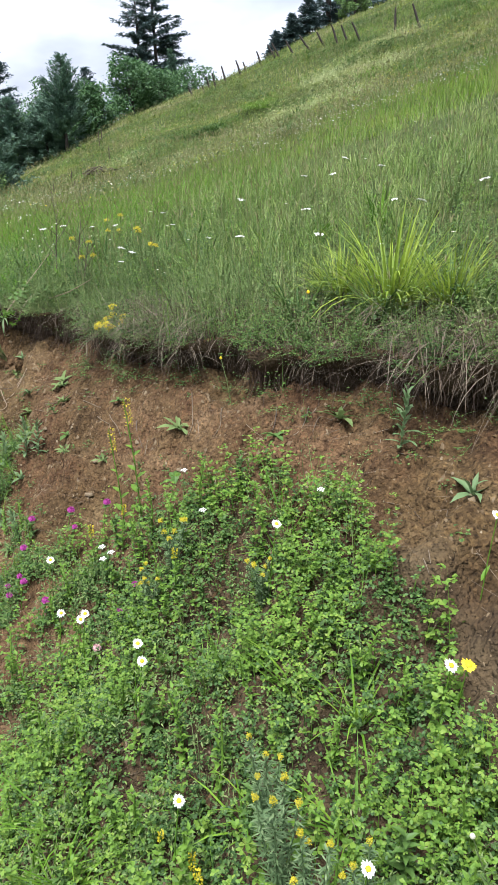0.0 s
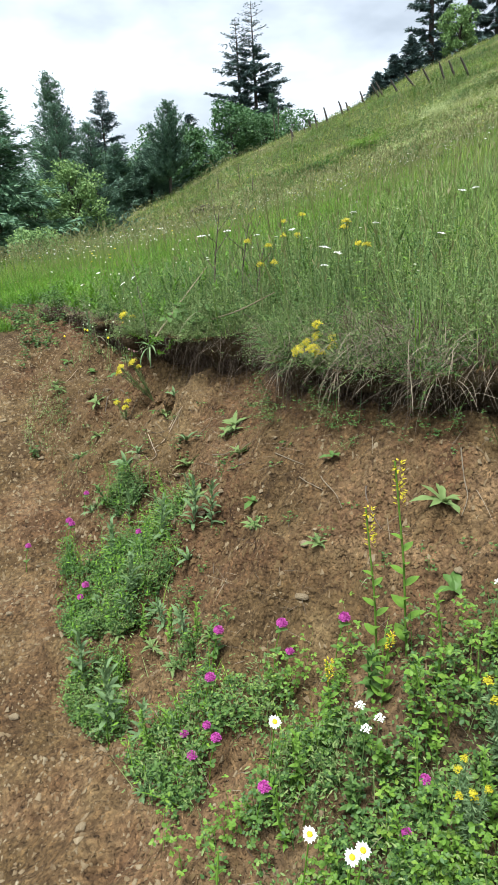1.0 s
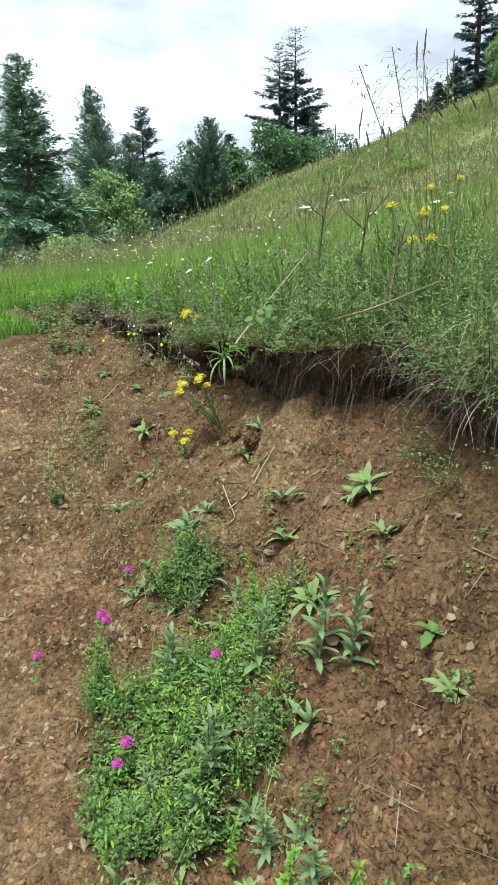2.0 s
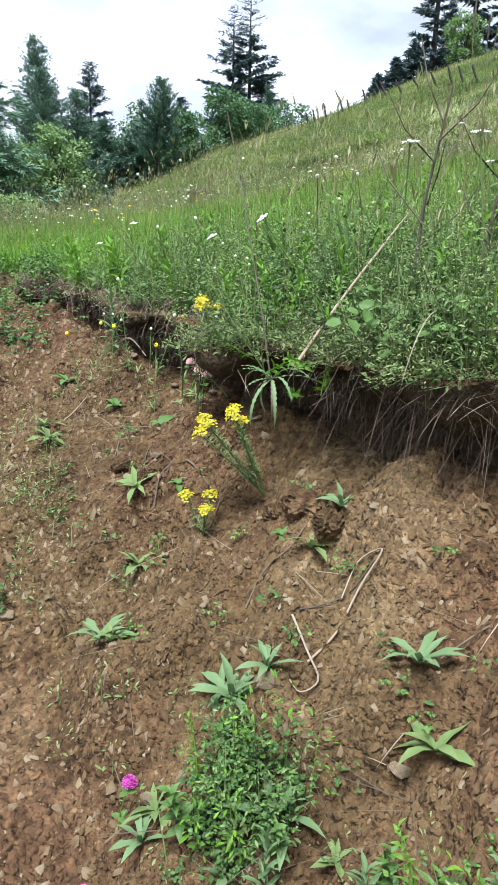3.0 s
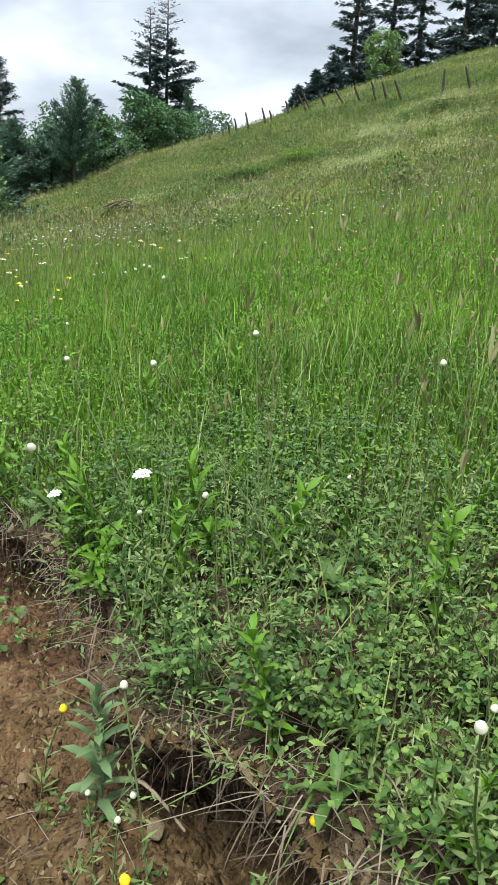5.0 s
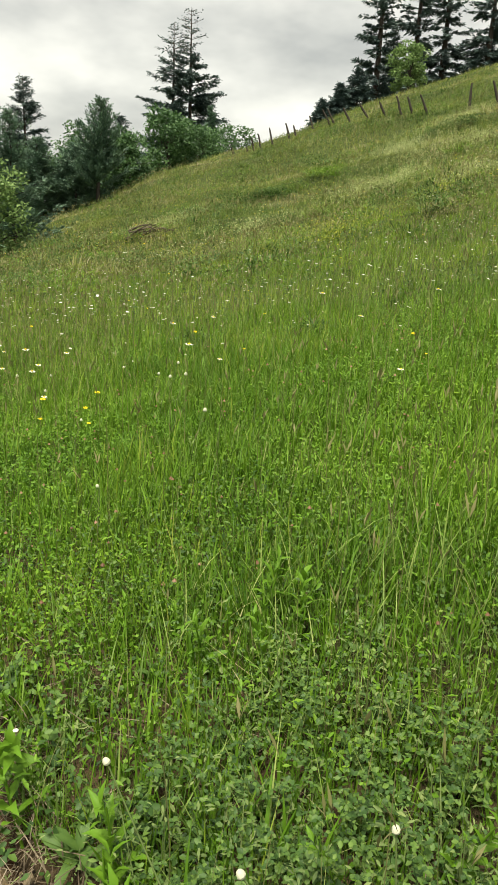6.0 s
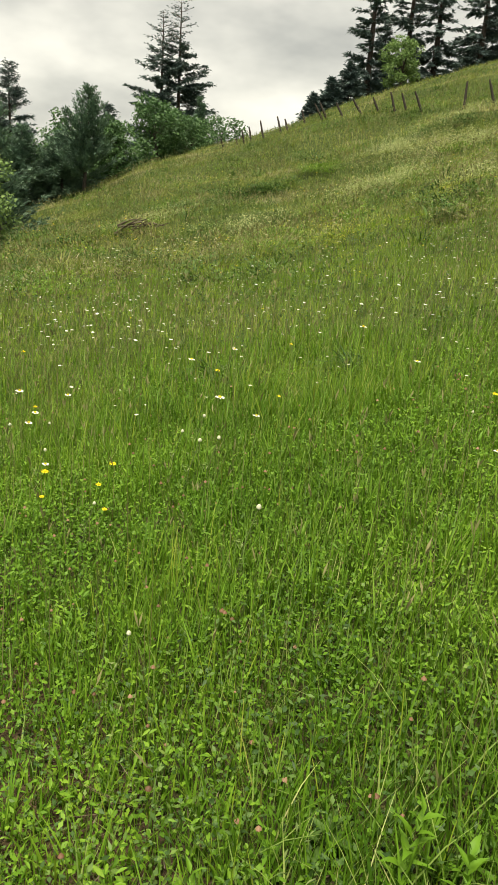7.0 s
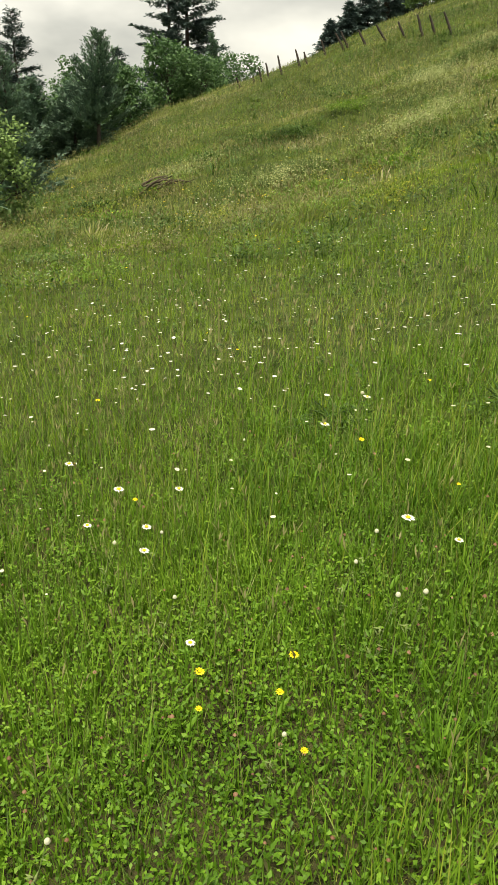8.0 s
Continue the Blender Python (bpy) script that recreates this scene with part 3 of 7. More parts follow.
def broadleaf(name, place, tall, spread, label, foliage, seed, leaf=0.12, count=3500, foot=0.1, category="tree"):
    """A forked trunk and a crown of leaf clumps of uneven size with gaps between."""
    r = np.random.default_rng(seed)
    place, tall = planted(place, tall)
    tree = thing(name, place, label, category)
    limbs, P = [], []
    limbs.append(tube([(0, 0, -0.2), (0.02 * tall, 0, tall * 0.3), (0, 0.03 * tall, tall * 0.75)], [0.022 * tall + 0.02, 0.017 * tall + 0.01, 0.006 * tall], 7))
    clumps = 26
    for i in range(clumps):
        az = i * 2.4 + r.uniform(-0.5, 0.5)
        z = tall * (foot + (0.97 - foot) * (i + 0.5) / clumps)
        k = (z / tall - foot) / (1 - foot)
        out = spread * math.sqrt(max(0.05, 1 - (1.75 * k - 0.75) ** 2 if k > 0.43 else 0.55 + k)) * r.uniform(0.35, 0.95)
        c = np.array([math.cos(az) * out, math.sin(az) * out, z])
        limbs.append(tube([(0, 0, z * 0.45), c * (0.6, 0.6, 0.85), c], [0.009 * tall, 0.006 * tall, 0.003 * tall], 4))
        m = int(count / clumps * r.uniform(0.6, 1.5))
        s = spread * r.uniform(0.22, 0.42)
        ball = r.normal(0, 1, (m, 3))
        ball /= np.linalg.norm(ball, axis=1)[:, None]
        P.append(c + ball * (r.uniform(0.2, 1.0, (m, 1)) ** 0.5) * s * (1, 1, 0.75))
    P = np.concatenate(P)
    P[:, 2] = np.maximum(P[:, 2], 0.02)
    n = len(P)
    part("trunk", mesh_np("trunk", *limbs[0], BARK, True), tree)
    tagged(part("branch", mesh_np("branch", *join(*limbs[1:]), BARK, True), tree), kind="stuff")
    crown = part("crown", mesh_np("crown", *leaves(P, leaf * r.uniform(0.6, 1.4, n), leaf * r.uniform(0.5, 0.9, n), r.uniform(0, 6.28, n), r.normal(-0.1, 0.6, n), r.uniform(-1, 1, n), 0.15, True), foliage), tree)
    tagged(crown, kind="stuff")
    return tree


def stand(x, y, sink=0.1):
    return (x, y, ground_at(x, y) - sink)


# the slope's far side: trees along the wood's edge
conifer("pine", stand(-10.0, 46.3), 5.4, 1.75, "young pine with a bare lower trunk at the meadow's edge", NEEDLE_PINE, 11, bare_foot=0.2, droop=-0.2, lean=(0.06, 0), up_tips=0.4, gaps=0.1, spray=0.36, density=3.0, shape=0.72)
conifer("spruce", (-8.1, 87.4, 7.5), 13.4, 4.8, "tall dark spruce with a half-bare broken top", NEEDLE_DARK, 12, bare_top=0.27, bare_foot=0.1, droop=0.12, gaps=0.3, spray=0.6, density=3.4, shape=0.66)
conifer("spruce", (-9.8, 87.0, 7.5), 11.9, 4.6, "dark spruce with a thin top beside its taller twin", NEEDLE_DARK, 13, bare_top=0.27, bare_foot=0.1, droop=0.12, gaps=0.3, spray=0.6, density=3.4, shape=0.66)
conifer("pine", (-17.5, 48.8, 1.6), 8.0, 3.0, "tall bushy pine at the wood's edge", NEEDLE_PINE, 14, droop=-0.1, up_tips=0.3, gaps=0.1, spray=0.42, density=2.6, bare_foot=0.04, shape=0.85)
conifer("fir", (-15.7, 53.3, 1.8), 7.2, 2.9, "dark fir among the pines", NEEDLE_DARK, 15, droop=0.1, gaps=0.2, spray=0.48, density=2.4, bare_foot=0.04, shape=0.85)
conifer("fir", (-11.1, 24.4, 0.3), 5.95, 2.5, "large light fir with drooping feathery branches", NEEDLE_FIR, 16, droop=0.12, gaps=0.1, spray=0.34, density=3.2, bare_foot=0.05, shape=0.85)
conifer("pine", stand(-11.2, 35.3), 5.3, 1.8, "greyish young pine in front of the wood", NEEDLE_PINE, 17, droop=-0.1, up_tips=0.3, gaps=0.1, spray=0.3, density=2.8, bare_foot=0.03, shape=0.85)
conifer("pine", (-13.2, 46.5, 1.4), 3.6, 2.0, "dark bushy pine beside the meadow", NEEDLE_PINE, 18, droop=0, up_tips=0.2, gaps=0.1, spray=0.36, density=2.6, bare_foot=0.03, shape=0.85)
conifer("pine", (-11.4, 47.5, 1.6), 3.3, 2.2, "low dark pine behind the young pine", NEEDLE_PINE, 19, droop=0, up_tips=0.2, gaps=0.1, spray=0.36, density=2.6, bare_foot=0.03, shape=0.85)
conifer("spruce", (-23.0, 50.0, 1.0), 10.5, 2.9, "tall dark spruce deep in the wood", NEEDLE_DARK, 20, gaps=0.15, spray=0.7, density=1.4, bare_foot=0.04)
conifer("fir", (-14.6, 28.0, 0.2), 6.9, 2.4, "dark fir behind the light one", NEEDLE_FIR, 21, gaps=0.1, spray=0.36, density=2.6, bare_foot=0.04, shape=0.85)
conifer("fir", (-21.5, 40.0, 0.6), 9.5, 3.2, "dark fir filling the wood's edge", NEEDLE_FIR, 61, gaps=0.1, spray=0.48, density=2.0, bare_foot=0.03)
conifer("pine", (-15.0, 42.0, 0.8), 6.2, 2.6, "bushy pine between taller trees", NEEDLE_PINE, 62, droop=-0.1, up_tips=0.3, gaps=0.1, spray=0.4, density=2.4, bare_foot=0.03, shape=0.85)
conifer("fir", (-14.6, 33.0, 0.4), 5.6, 2.2, "dark fir behind the small light tree", NEEDLE_FIR, 63, gaps=0.1, spray=0.4, density=2.2, bare_foot=0.03)
broadleaf("shrub", (-11.9, 50.5, 2.4), 2.8, 2.0, "dark-green shrub between the pines", LEAF_DARK, 64, 0.16, 2600, 0.02, "shrub")
broadleaf("shrub", (-13.2, 38.0, 0.9), 2.4, 1.8, "green shrub under the pines", LEAF_DARK, 65, 0.13, 2600, 0.02, "shrub")
broadleaf("sapling", stand(-9.3, 26.4), 2.95, 1.2, "small bushy light-green tree below the meadow", LEAF, 22, 0.10, 5600, 0.04)
broadleaf("shrub", (-11.4, 24.5, 0.35), 1.2, 1.1, "light-green shrub at the meadow's edge", LEAF, 23, 0.08, 2200, 0.02, "shrub")
broadleaf("shrub", (-8.4, 20.5, 0.35), 0.75, 0.9, "low leafy shrub beside the track", LEAF, 24, 0.07, 2000, 0.02, "shrub")
broadleaf("shrub", (-7.5, 58.9, 4.0), 4.1, 2.2, "dense green shrub below the tall spruces", LEAF_DARK, 25, 0.2, 3800, 0.02, "shrub")
broadleaf("shrub", (-9.6, 55.0, 3.3), 3.0, 1.6, "mid-green shrub at the wood's edge", LEAF_DARK, 26, 0.17, 3200, 0.02, "shrub")
broadleaf("shrub", (-5.2, 60.5, 5.0), 2.3, 1.9, "low green shrub along the fence", LEAF_DARK, 27, 0.16, 2600, 0.02, "shrub")
broadleaf("shrub", (-3.1, 64.0, 5.6), 2.2, 2.0, "rounded green shrub on the crest", LEAF_DARK, 28, 0.17, 2600, 0.02, "shrub")
conifer("pine", (-4.9, 66.0, 5.6), 3.7, 1.2, "small upright pine on the crest", NEEDLE_PINE, 29, droop=-0.2, up_tips=0.4, gaps=0.1, spray=0.4, density=1.6, bare_foot=0.03)
broadleaf("shrub", (-6.8, 63.5, 4.6), 3.4, 2.0, "dark shrub in the spruces' shade", LEAF_DARK, 30, 0.2, 2600, 0.02, "shrub")
for i, (bx, by, bz, bt, bs) in enumerate([(-13.8, 47.6, 1.4, 3.2, 2.0), (-11.2, 50.2, 2.2, 3.0, 1.8), (-10.2, 56.0, 3.2, 2.6, 1.9), (-12.4, 54.5, 2.7, 3.8, 2.1), (-15.8, 44.0, 0.9, 3.6, 2.2), (-13.6, 33.8, 0.5, 2.4, 1.7)]):
    broadleaf("shrub", (bx, by, bz), bt, bs, "dark-green shrub filling the wood's edge", LEAF_DARK, 70 + i, 0.17, 2300, 0.02, "shrub")
for i, (bx, by, bz, bt, bs) in enumerate([(-13.6, 58.0, 2.4, 3.6, 1.9), (-11.0, 61.0, 3.2, 4.6, 1.7), (-19.5, 56.0, 1.6, 7.4, 2.6)]):
    conifer("fir", (bx, by, bz), bt, bs, "dark fir in the wood behind the pines", NEEDLE_DARK, 80 + i, gaps=0.1, spray=0.5, density=1.8, bare_foot=0.03, shape=0.7)
# the crest on the right
conifer("spruce", (8.5, 71.5, 10.2), 15.5, 2.5, "tall spruce with a straight trunk on the crest", NEEDLE_DARK, 31, bare_foot=0.08, gaps=0.25, spray=0.55, density=2.0, droop=0.1)
conifer("spruce", (12.0, 73.7, 10.5), 16.5, 2.6, "dark spruce in a group on the crest", NEEDLE_DARK, 32, bare_foot=0.08, gaps=0.3, spray=0.55, density=2.0)
conifer("spruce", (14.4, 73.7, 10.8), 17.0, 2.8, "dark spruce in a group on the crest", NEEDLE_DARK, 33, bare_foot=0.06, gaps=0.3, spray=0.55, density=2.0)
conifer("spruce", (17.6, 71.7, 11.2), 15.0, 3.1, "broad dark spruce on the crest", NEEDLE_DARK, 34, bare_foot=0.04, gaps=0.15, spray=0.55, density=2.2)
conifer("spruce", (20.4, 72.5, 11.4), 14.0, 3.0, "broad dark spruce on the crest", NEEDLE_DARK, 35, bare_foot=0.04, gaps=0.15, spray=0.55, density=2.2)
conifer("spruce", (10.2, 74.5, 10.2), 7.0, 2.4, "low dark spruce under the tall ones", NEEDLE_DARK, 36, bare_foot=0.03, gaps=0.15, spray=0.48, density=2.4)
conifer("spruce", (5.0, 66.6, 8.6), 2.9, 1.3, "small conical spruce on the crest", NEEDLE_DARK, 37, bare_foot=0.02, gaps=0.1, spray=0.5, density=1.8)
conifer("spruce", (6.5, 67.5, 8.9), 4.0, 1.7, "small dark spruce beside the tall trunk", NEEDLE_DARK, 38, bare_foot=0.02, gaps=0.1, spray=0.5, density=1.8)
conifer("spruce", (3.7, 66.5, 8.4), 1.9, 1.2, "low bushy spruce on the crest", NEEDLE_DARK, 39, bare_foot=0.02, gaps=0.1, spray=0.45, density=1.8)
broadleaf("sapling", stand(9.3, 62.0), 3.3, 1.55, "light-green young tree on the crest beside the fence", LEAF, 40, 0.16, 3600, 0.12)

# far wooded ridge
r_far = np.random.default_rng(50)
far_sets = []
for i in range(190):
    fx, fy = r_far.uniform(-75, -5), r_far.uniform(150, 185)
    ft, fz = r_far.uniform(7, 12), 2.0 + 0.02 * (fx + 75) + r_far.uniform(-1, 1.5)
    m = 90
    q = r_far.uniform(0.02, 1, m)
    az = r_far.uniform(0, 6.28, m)
    rad = (1 - q) * ft * 0.2 * r_far.uniform(0.4, 1.1, m)
    far_sets.append(leaves(np.stack([fx + np.cos(az) * rad, fy + np.sin(az) * rad, fz + q * ft], -1), 1.0 * (1.15 - q) + 0.25, 0.5 * (1.15 - q) + 0.15, az, r_far.normal(-0.35, 0.3, m)))
stuff("distant_wood", join(*far_sets), NEEDLE_FIR, "distant ridge wooded with conifers behind the meadow", "wood")


# fence along the crest: old leaning posts
def fence_post(x, y, tall, tip_x, tip_y, label):
    """One old split post, leaning, with a weathered slanting top."""
    post = thing("fence_post", (x, y, ground_at(x, y) - 0.25), label, "fence post", "posts of the old fence on the crest")
    tall += 0.3 if x < 0 else 0.25
    ks = np.linspace(0, 1, 5)
    body = tube([(tip_x * k, tip_y * k, tall * k) for k in ks], [0.075, 0.072, 0.066, 0.06, 0.042], 7)
    body[0][:, 0] += 0.01 * np.sin(body[0][:, 2] * 9 + x)
    part("shaft", mesh_np("shaft", *body, POST_WOOD, True), post)
    cap = len(body[0]) - 7
    top = body[0][cap:]
    v = np.concatenate([top, top.mean(0, keepdims=True) + (0.01, 0, 0.03)])
    part("top", mesh_np("top", v, np.array([(i, (i + 1) % 7, 7) for i in range(7)]), POST_WOOD), post)


FENCE = [(-2.73, 55.36, 0.54, -0.34), (-1.92, 54.72, 0.48, -0.15), (-1.43, 54.33, 0.92, -0.35), (-1.05, 54.03, 1.06, -0.3), (-0.34, 53.46, 1.13, -0.36), (0.61, 52.7, 0.89, -0.34), (1.0, 52.37, 0.63, -0.29), (1.93, 51.55, 0.79, -0.33), (2.9, 50.62, 0.81, -0.66), (3.09, 50.43, 0.82, -0.59), (3.85, 49.72, 0.68, -0.51), (4.8, 48.73, 0.75, -0.72), (5.57, 47.9, 0.72, -0.55), (6.2, 47.14, 0.9, -0.39), (6.69, 46.57, 0.77, -0.42), (7.31, 45.74, 0.9, -0.55), (8.75, 43.71, 1.22, 0.0), (9.8, 42.1, 1.17, -0.5)]
for fx, fy, ft, lean_x in FENCE:
    fence_post(fx, fy, ft, lean_x, 0.1, "weathered wooden fence post, " + ("standing upright in the grass" if abs(lean_x) < 0.15 else "leaning over" if abs(lean_x) > 0.45 else "tilting in the grass"))


# ---- the meadow's grass ----
def meadow_points(n, x0, x1, y0, y1, thin=None):
    x, y = scatter(n, x0, x1, y0, y1)
    u, v = to_uv(x, y)
    border = np.minimum(np.minimum(x - x0, x1 - x) / min(1.2, 0.15 * (x1 - x0)), np.minimum(y - y0, y1 - y) / min(1.2, 0.15 * (y1 - y0)))
    keep = (rng.random(n) < smooth_step(0, 1, border)) & ((v > edge_v(u) - 0.1 + 0.08 * smooth_step(4.5, 4.8, u) - 4 * smooth_step(7.3, 9.5, u)) | ((u > 6.75 + 0.15 * lumps(u, v, 0.4, 9)) & (v < 2.05)))
    if thin is not None:
        keep &= rng.random(n) < thin(x, y)
    return x[keep], y[keep]


def patchy(scale, seed, low=0.35):
    return lambda x, y: low + (1 - low) * smooth_step(-0.5, 0.5, wave(x, y, scale, seed))


def herbs(name, x, y, hmin, hmax, per, leaf, material, label, category="weeds", trefoil=True, lean=0.3, stem_mat=None, out=0.02, droop=None, sink=0.0, fine=True, sliver=False):
    """Many small leafy plants: leaves along leaning stems."""
    n = len(x)
    h = rng.uniform(hmin, hmax, n)
    base = rooted(x, y, 0.005 + sink)
    az = rng.uniform(0, 2 * np.pi, n) if droop is None else droop + rng.normal(0, 0.5, n)
    tilt = np.abs(rng.normal(0, lean, n)) if droop is None else rng.uniform(0.4, 1.7, n)
    axis = np.stack([np.cos(az) * np.sin(tilt), np.sin(az) * np.sin(tilt), np.cos(tilt)], -1)
    i = np.repeat(np.arange(n), per)
    k = rng.uniform(0.15, 1.0, len(i))
    a = rng.uniform(0, 2 * np.pi, len(i))
    P = base[i] + axis[i] * (h[i] * k)[:, None] + np.stack([np.cos(a), np.sin(a), 0.2 + 0 * a], -1) * (out * rng.uniform(0.4, 1.3, len(i)))[:, None]
    size = leaf * rng.uniform(0.6, 1.3, len(i)) * (1.15 - 0.45 * k)
    pitch = rng.normal(0.15, 0.4, len(i))
    roll = rng.normal(0, 0.4, len(i))
    if trefoil:
        sets = [leaves(P, size, size * 0.75, a + d, pitch, roll, 0.15, fine and not sliver, sliver) for d in (0, 1.5, -1.5)]
    else:
        sets = [leaves(P, size * 1.5, size * 0.5, a, pitch + 0.2, roll, 0.15, fine and not sliver, sliver)]
    stems = blades(base, h, np.full(n, 0.0025), az, tilt, np.full(n, 0.1), 2)
    return stuff(name, join(*sets, stems), material, label, category)


def tufts(name, x, y, per, reach, tall, wide, material, label, lean=0.5, bend=1.3):
    """Grass in bunches: blades that spring from one foot and arch outwards."""
    i = np.repeat(np.arange(len(x)), per)
    n = len(i)
    az, q = rng.uniform(0, 2 * np.pi, n), rng.random(n) ** 0.7
    h = (rng.uniform(*tall, len(x))[i]) * rng.uniform(0.45, 1.1, n)
    return stuff(name, blades(rooted(x[i] + np.cos(az) * q * reach, y[i] + np.sin(az) * q * reach), h, rng.uniform(0.6, 1.3, n) * wide, az + rng.normal(0, 0.4, n), lean * q + np.abs(rng.normal(0, 0.12, n)), rng.uniform(0.2, bend, n), 3), material, label, "grass")


gx_, gy_ = scatter(26000, -16, 1, -6, 9)
gu_, gv_ = to_uv(gx_, gy_)
far_side = (gv_ - foot_v(gu_) < -2.85) & (gu_ < 9)
sward("verge_grass", gx_[far_side], gy_[far_side], 0.08, 0.26, 0.012, GRASS, "grass beyond the dirt track", segs=1, lean=0.5, bend=0.9)
# fine grass where the camera climbs on to the meadow
sward("near_grass", *meadow_points(46000, -5.6, 0.8, 5.4, 11.4), 0.05, 0.17, 0.0045, LUSH, "thick uncut meadow grass", segs=2, lean=0.25, bend=0.7)
sward("close_grass", *meadow_points(98000, -4.6, -0.2, 5.5, 9.7), 0.04, 0.15, 0.004, LUSH, "dense fine blades of fresh meadow grass", segs=2, lean=0.22, bend=0.7)
sward("broad_grass", *meadow_points(7000, -4.4, -0.4, 5.5, 8.8), 0.08, 0.2, 0.0068, LUSH, "broader bright-green grass blades in the meadow", segs=3, lean=0.2, bend=0.7)
sward("near_pale_grass", *meadow_points(34000, -5.2, 0.4, 5.4, 10.6, patchy(1.1, 8, 0.3)), 0.05, 0.18, 0.003, LONG, "paler grass blades mixed into the meadow", segs=2, lean=0.22, bend=0.6)
sward("pale_stalks", *meadow_points(26000, -6.0, 4.0, 8.0, 15.5, patchy(0.9, 17, 0.25)), 0.14, 0.34, 0.0032, LONG, "pale flowering grass standing over the meadow", segs=1, lean=0.22, bend=0.5)
sward("tall_grass", *meadow_points(8000, -5.2, 0.4, 5.4, 10.6, patchy(1.4, 3, 0.1)), 0.14, 0.28, 0.003, GRASS, "taller grass blades in the meadow", segs=3, lean=0.18, bend=0.6)
tufts("meadow_tufts", *meadow_points(1300, -5.0, 0.2, 5.6, 10.4, patchy(1.2, 13, 0.1)), 20, 0.035, (0.09, 0.2), 0.0042, LUSH, "bunches of taller meadow grass", 0.3, 0.7)
sward("fine_grass", *meadow_points(60000, -4.9, 0.1, 5.2, 10.2), 0.03, 0.1, 0.0036, GRASS, "short fresh undergrowth of grass", segs=1, lean=0.45, bend=0.9)
lip_low = lambda x, y: 0.42 + 0.58 * np.maximum(0.7 * smooth_step(3.2, 3.7, to_uv(x, y)[0]), smooth_step(0.05, 0.75, to_uv(x, y)[1] - edge_v(to_uv(x, y)[0])))
x_, y_ = meadow_points(42000, -4.0, 3.8, 0.8, 7.2, patchy(2.2, 4, 0.3))
sward("bank_top_grass", x_, y_, 0.07, 0.34, 0.0033, LONG, "long soft grass above the bank", segs=3, lean=0.4, bend=1.1, tall=lip_low(x_, y_))
tufts("bank_top_tufts", *meadow_points(620, -3.8, 3.6, 1.0, 6.8, lambda x, y: (1 - 0.92 * smooth_step(4.3, 4.7, to_uv(x, y)[0]) * smooth_step(3.1, 2.8, to_uv(x, y)[1])) * smooth_step(0.1, 0.9, to_uv(x, y)[1] - edge_v(to_uv(x, y)[0]) + 0.3)), 22, 0.05, (0.14, 0.38), 0.0034, LONG, "bunches of arching grass above the bank")
sward("bank_top_straw", *meadow_points(6000, -3.6, 3.4, 1.2, 6.8, lambda x, y: patchy(1.4, 7, 0.3)(x, y) * (1 - 0.7 * smooth_step(4.3, 4.7, to_uv(x, y)[0]) * smooth_step(3.1, 2.8, to_uv(x, y)[1]))), 0.15, 0.42, 0.002, SEED, "tall thin grass stalks above the bank", segs=3, lean=0.3, bend=0.7)
sward("outer_grass", *meadow_points(70000, -15, 17, -9.0, 13.0, lambda x, y: 1 - smooth_step(-6.5, -5.0, x) * smooth_step(3.4, 2.4, x) * smooth_step(0.6, 1.8, y)), 0.08, 0.26, 0.012, GRASS, "meadow grass around the bank", segs=1, lean=0.5, bend=0.9)
sward("side_grass", *meadow_points(50000, -7.5, 9.0, 2.4, 13.0), 0.05, 0.24, 0.0055, LONG, "meadow grass beside the bank", segs=1, lean=0.4, bend=0.8)
sward("middle_grass", *meadow_points(150000, -10, 8.5, 8.2, 21.5), 0.06, 0.24, 0.0075, GRASS, "meadow grass up the slope", segs=1, lean=0.45, bend=0.8)
sward("upper_grass", *meadow_points(115000, -16, 13, 19, 39), 0.10, 0.33, 0.017, FAR_GRASS, "thick meadow grass on the upper slope", segs=1, lean=0.5, bend=0.9)
sward("crest_grass", *meadow_points(85000, -17, 22, 36, 63), 0.12, 0.36, 0.028, FAR_GRASS, "pale meadow grass up to the crest", segs=1, lean=0.5, bend=0.9)

# flowering stalks: thin stems with brownish heads
def seed_heads(name, n, x0, x1, y0, y1, tall, head, wide, label):
    x, y = meadow_points(n, x0, x1, y0, y1, patchy(0.5, 11, 0.2))
    m = len(x)
    h, az, tilt = rng.uniform(*tall, m), rng.uniform(0, 6.28, m), np.abs(rng.normal(0, 0.13, m))
    base = rooted(x, y)
    tip = base + np.stack([np.cos(az) * np.sin(tilt), np.sin(az) * np.sin(tilt), np.cos(tilt)], -1) * (h * 0.97)[:, None]
    geo = join(blades(base, h, np.full(m, wide), az, tilt, np.full(m, 0.05), 2),
               leaves(tip, head * rng.uniform(0.6, 1.3, m), np.full(m, wide * 3.2), az, 1.4 - tilt, rng.uniform(-1.5, 1.5, m)),
               leaves(tip, head * rng.uniform(0.6, 1.1, m), np.full(m, wide * 3.2), az + 1.6, 1.3 - tilt))
    return stuff(name, geo, SEED, label, "grass")


seed_heads("grass_heads", 10500, -4.8, 3.8, 1.6, 11, (0.25, 0.55), 0.04, 0.0018, "thin brownish grass flower stalks")
# flowering grass, made denser up the slope to imitate pale haze and glare
seed_heads("grass_heads_beyond", 11000, -9, 7, 9.5, 22, (0.25, 0.5), 0.05, 0.0036, "brownish flowering grass on the slope")
seed_heads("grass_heads_afar", 13000, -15, 15, 20, 55, (0.28, 0.5), 0.1, 0.011, "pale brown flowering grass near the crest")

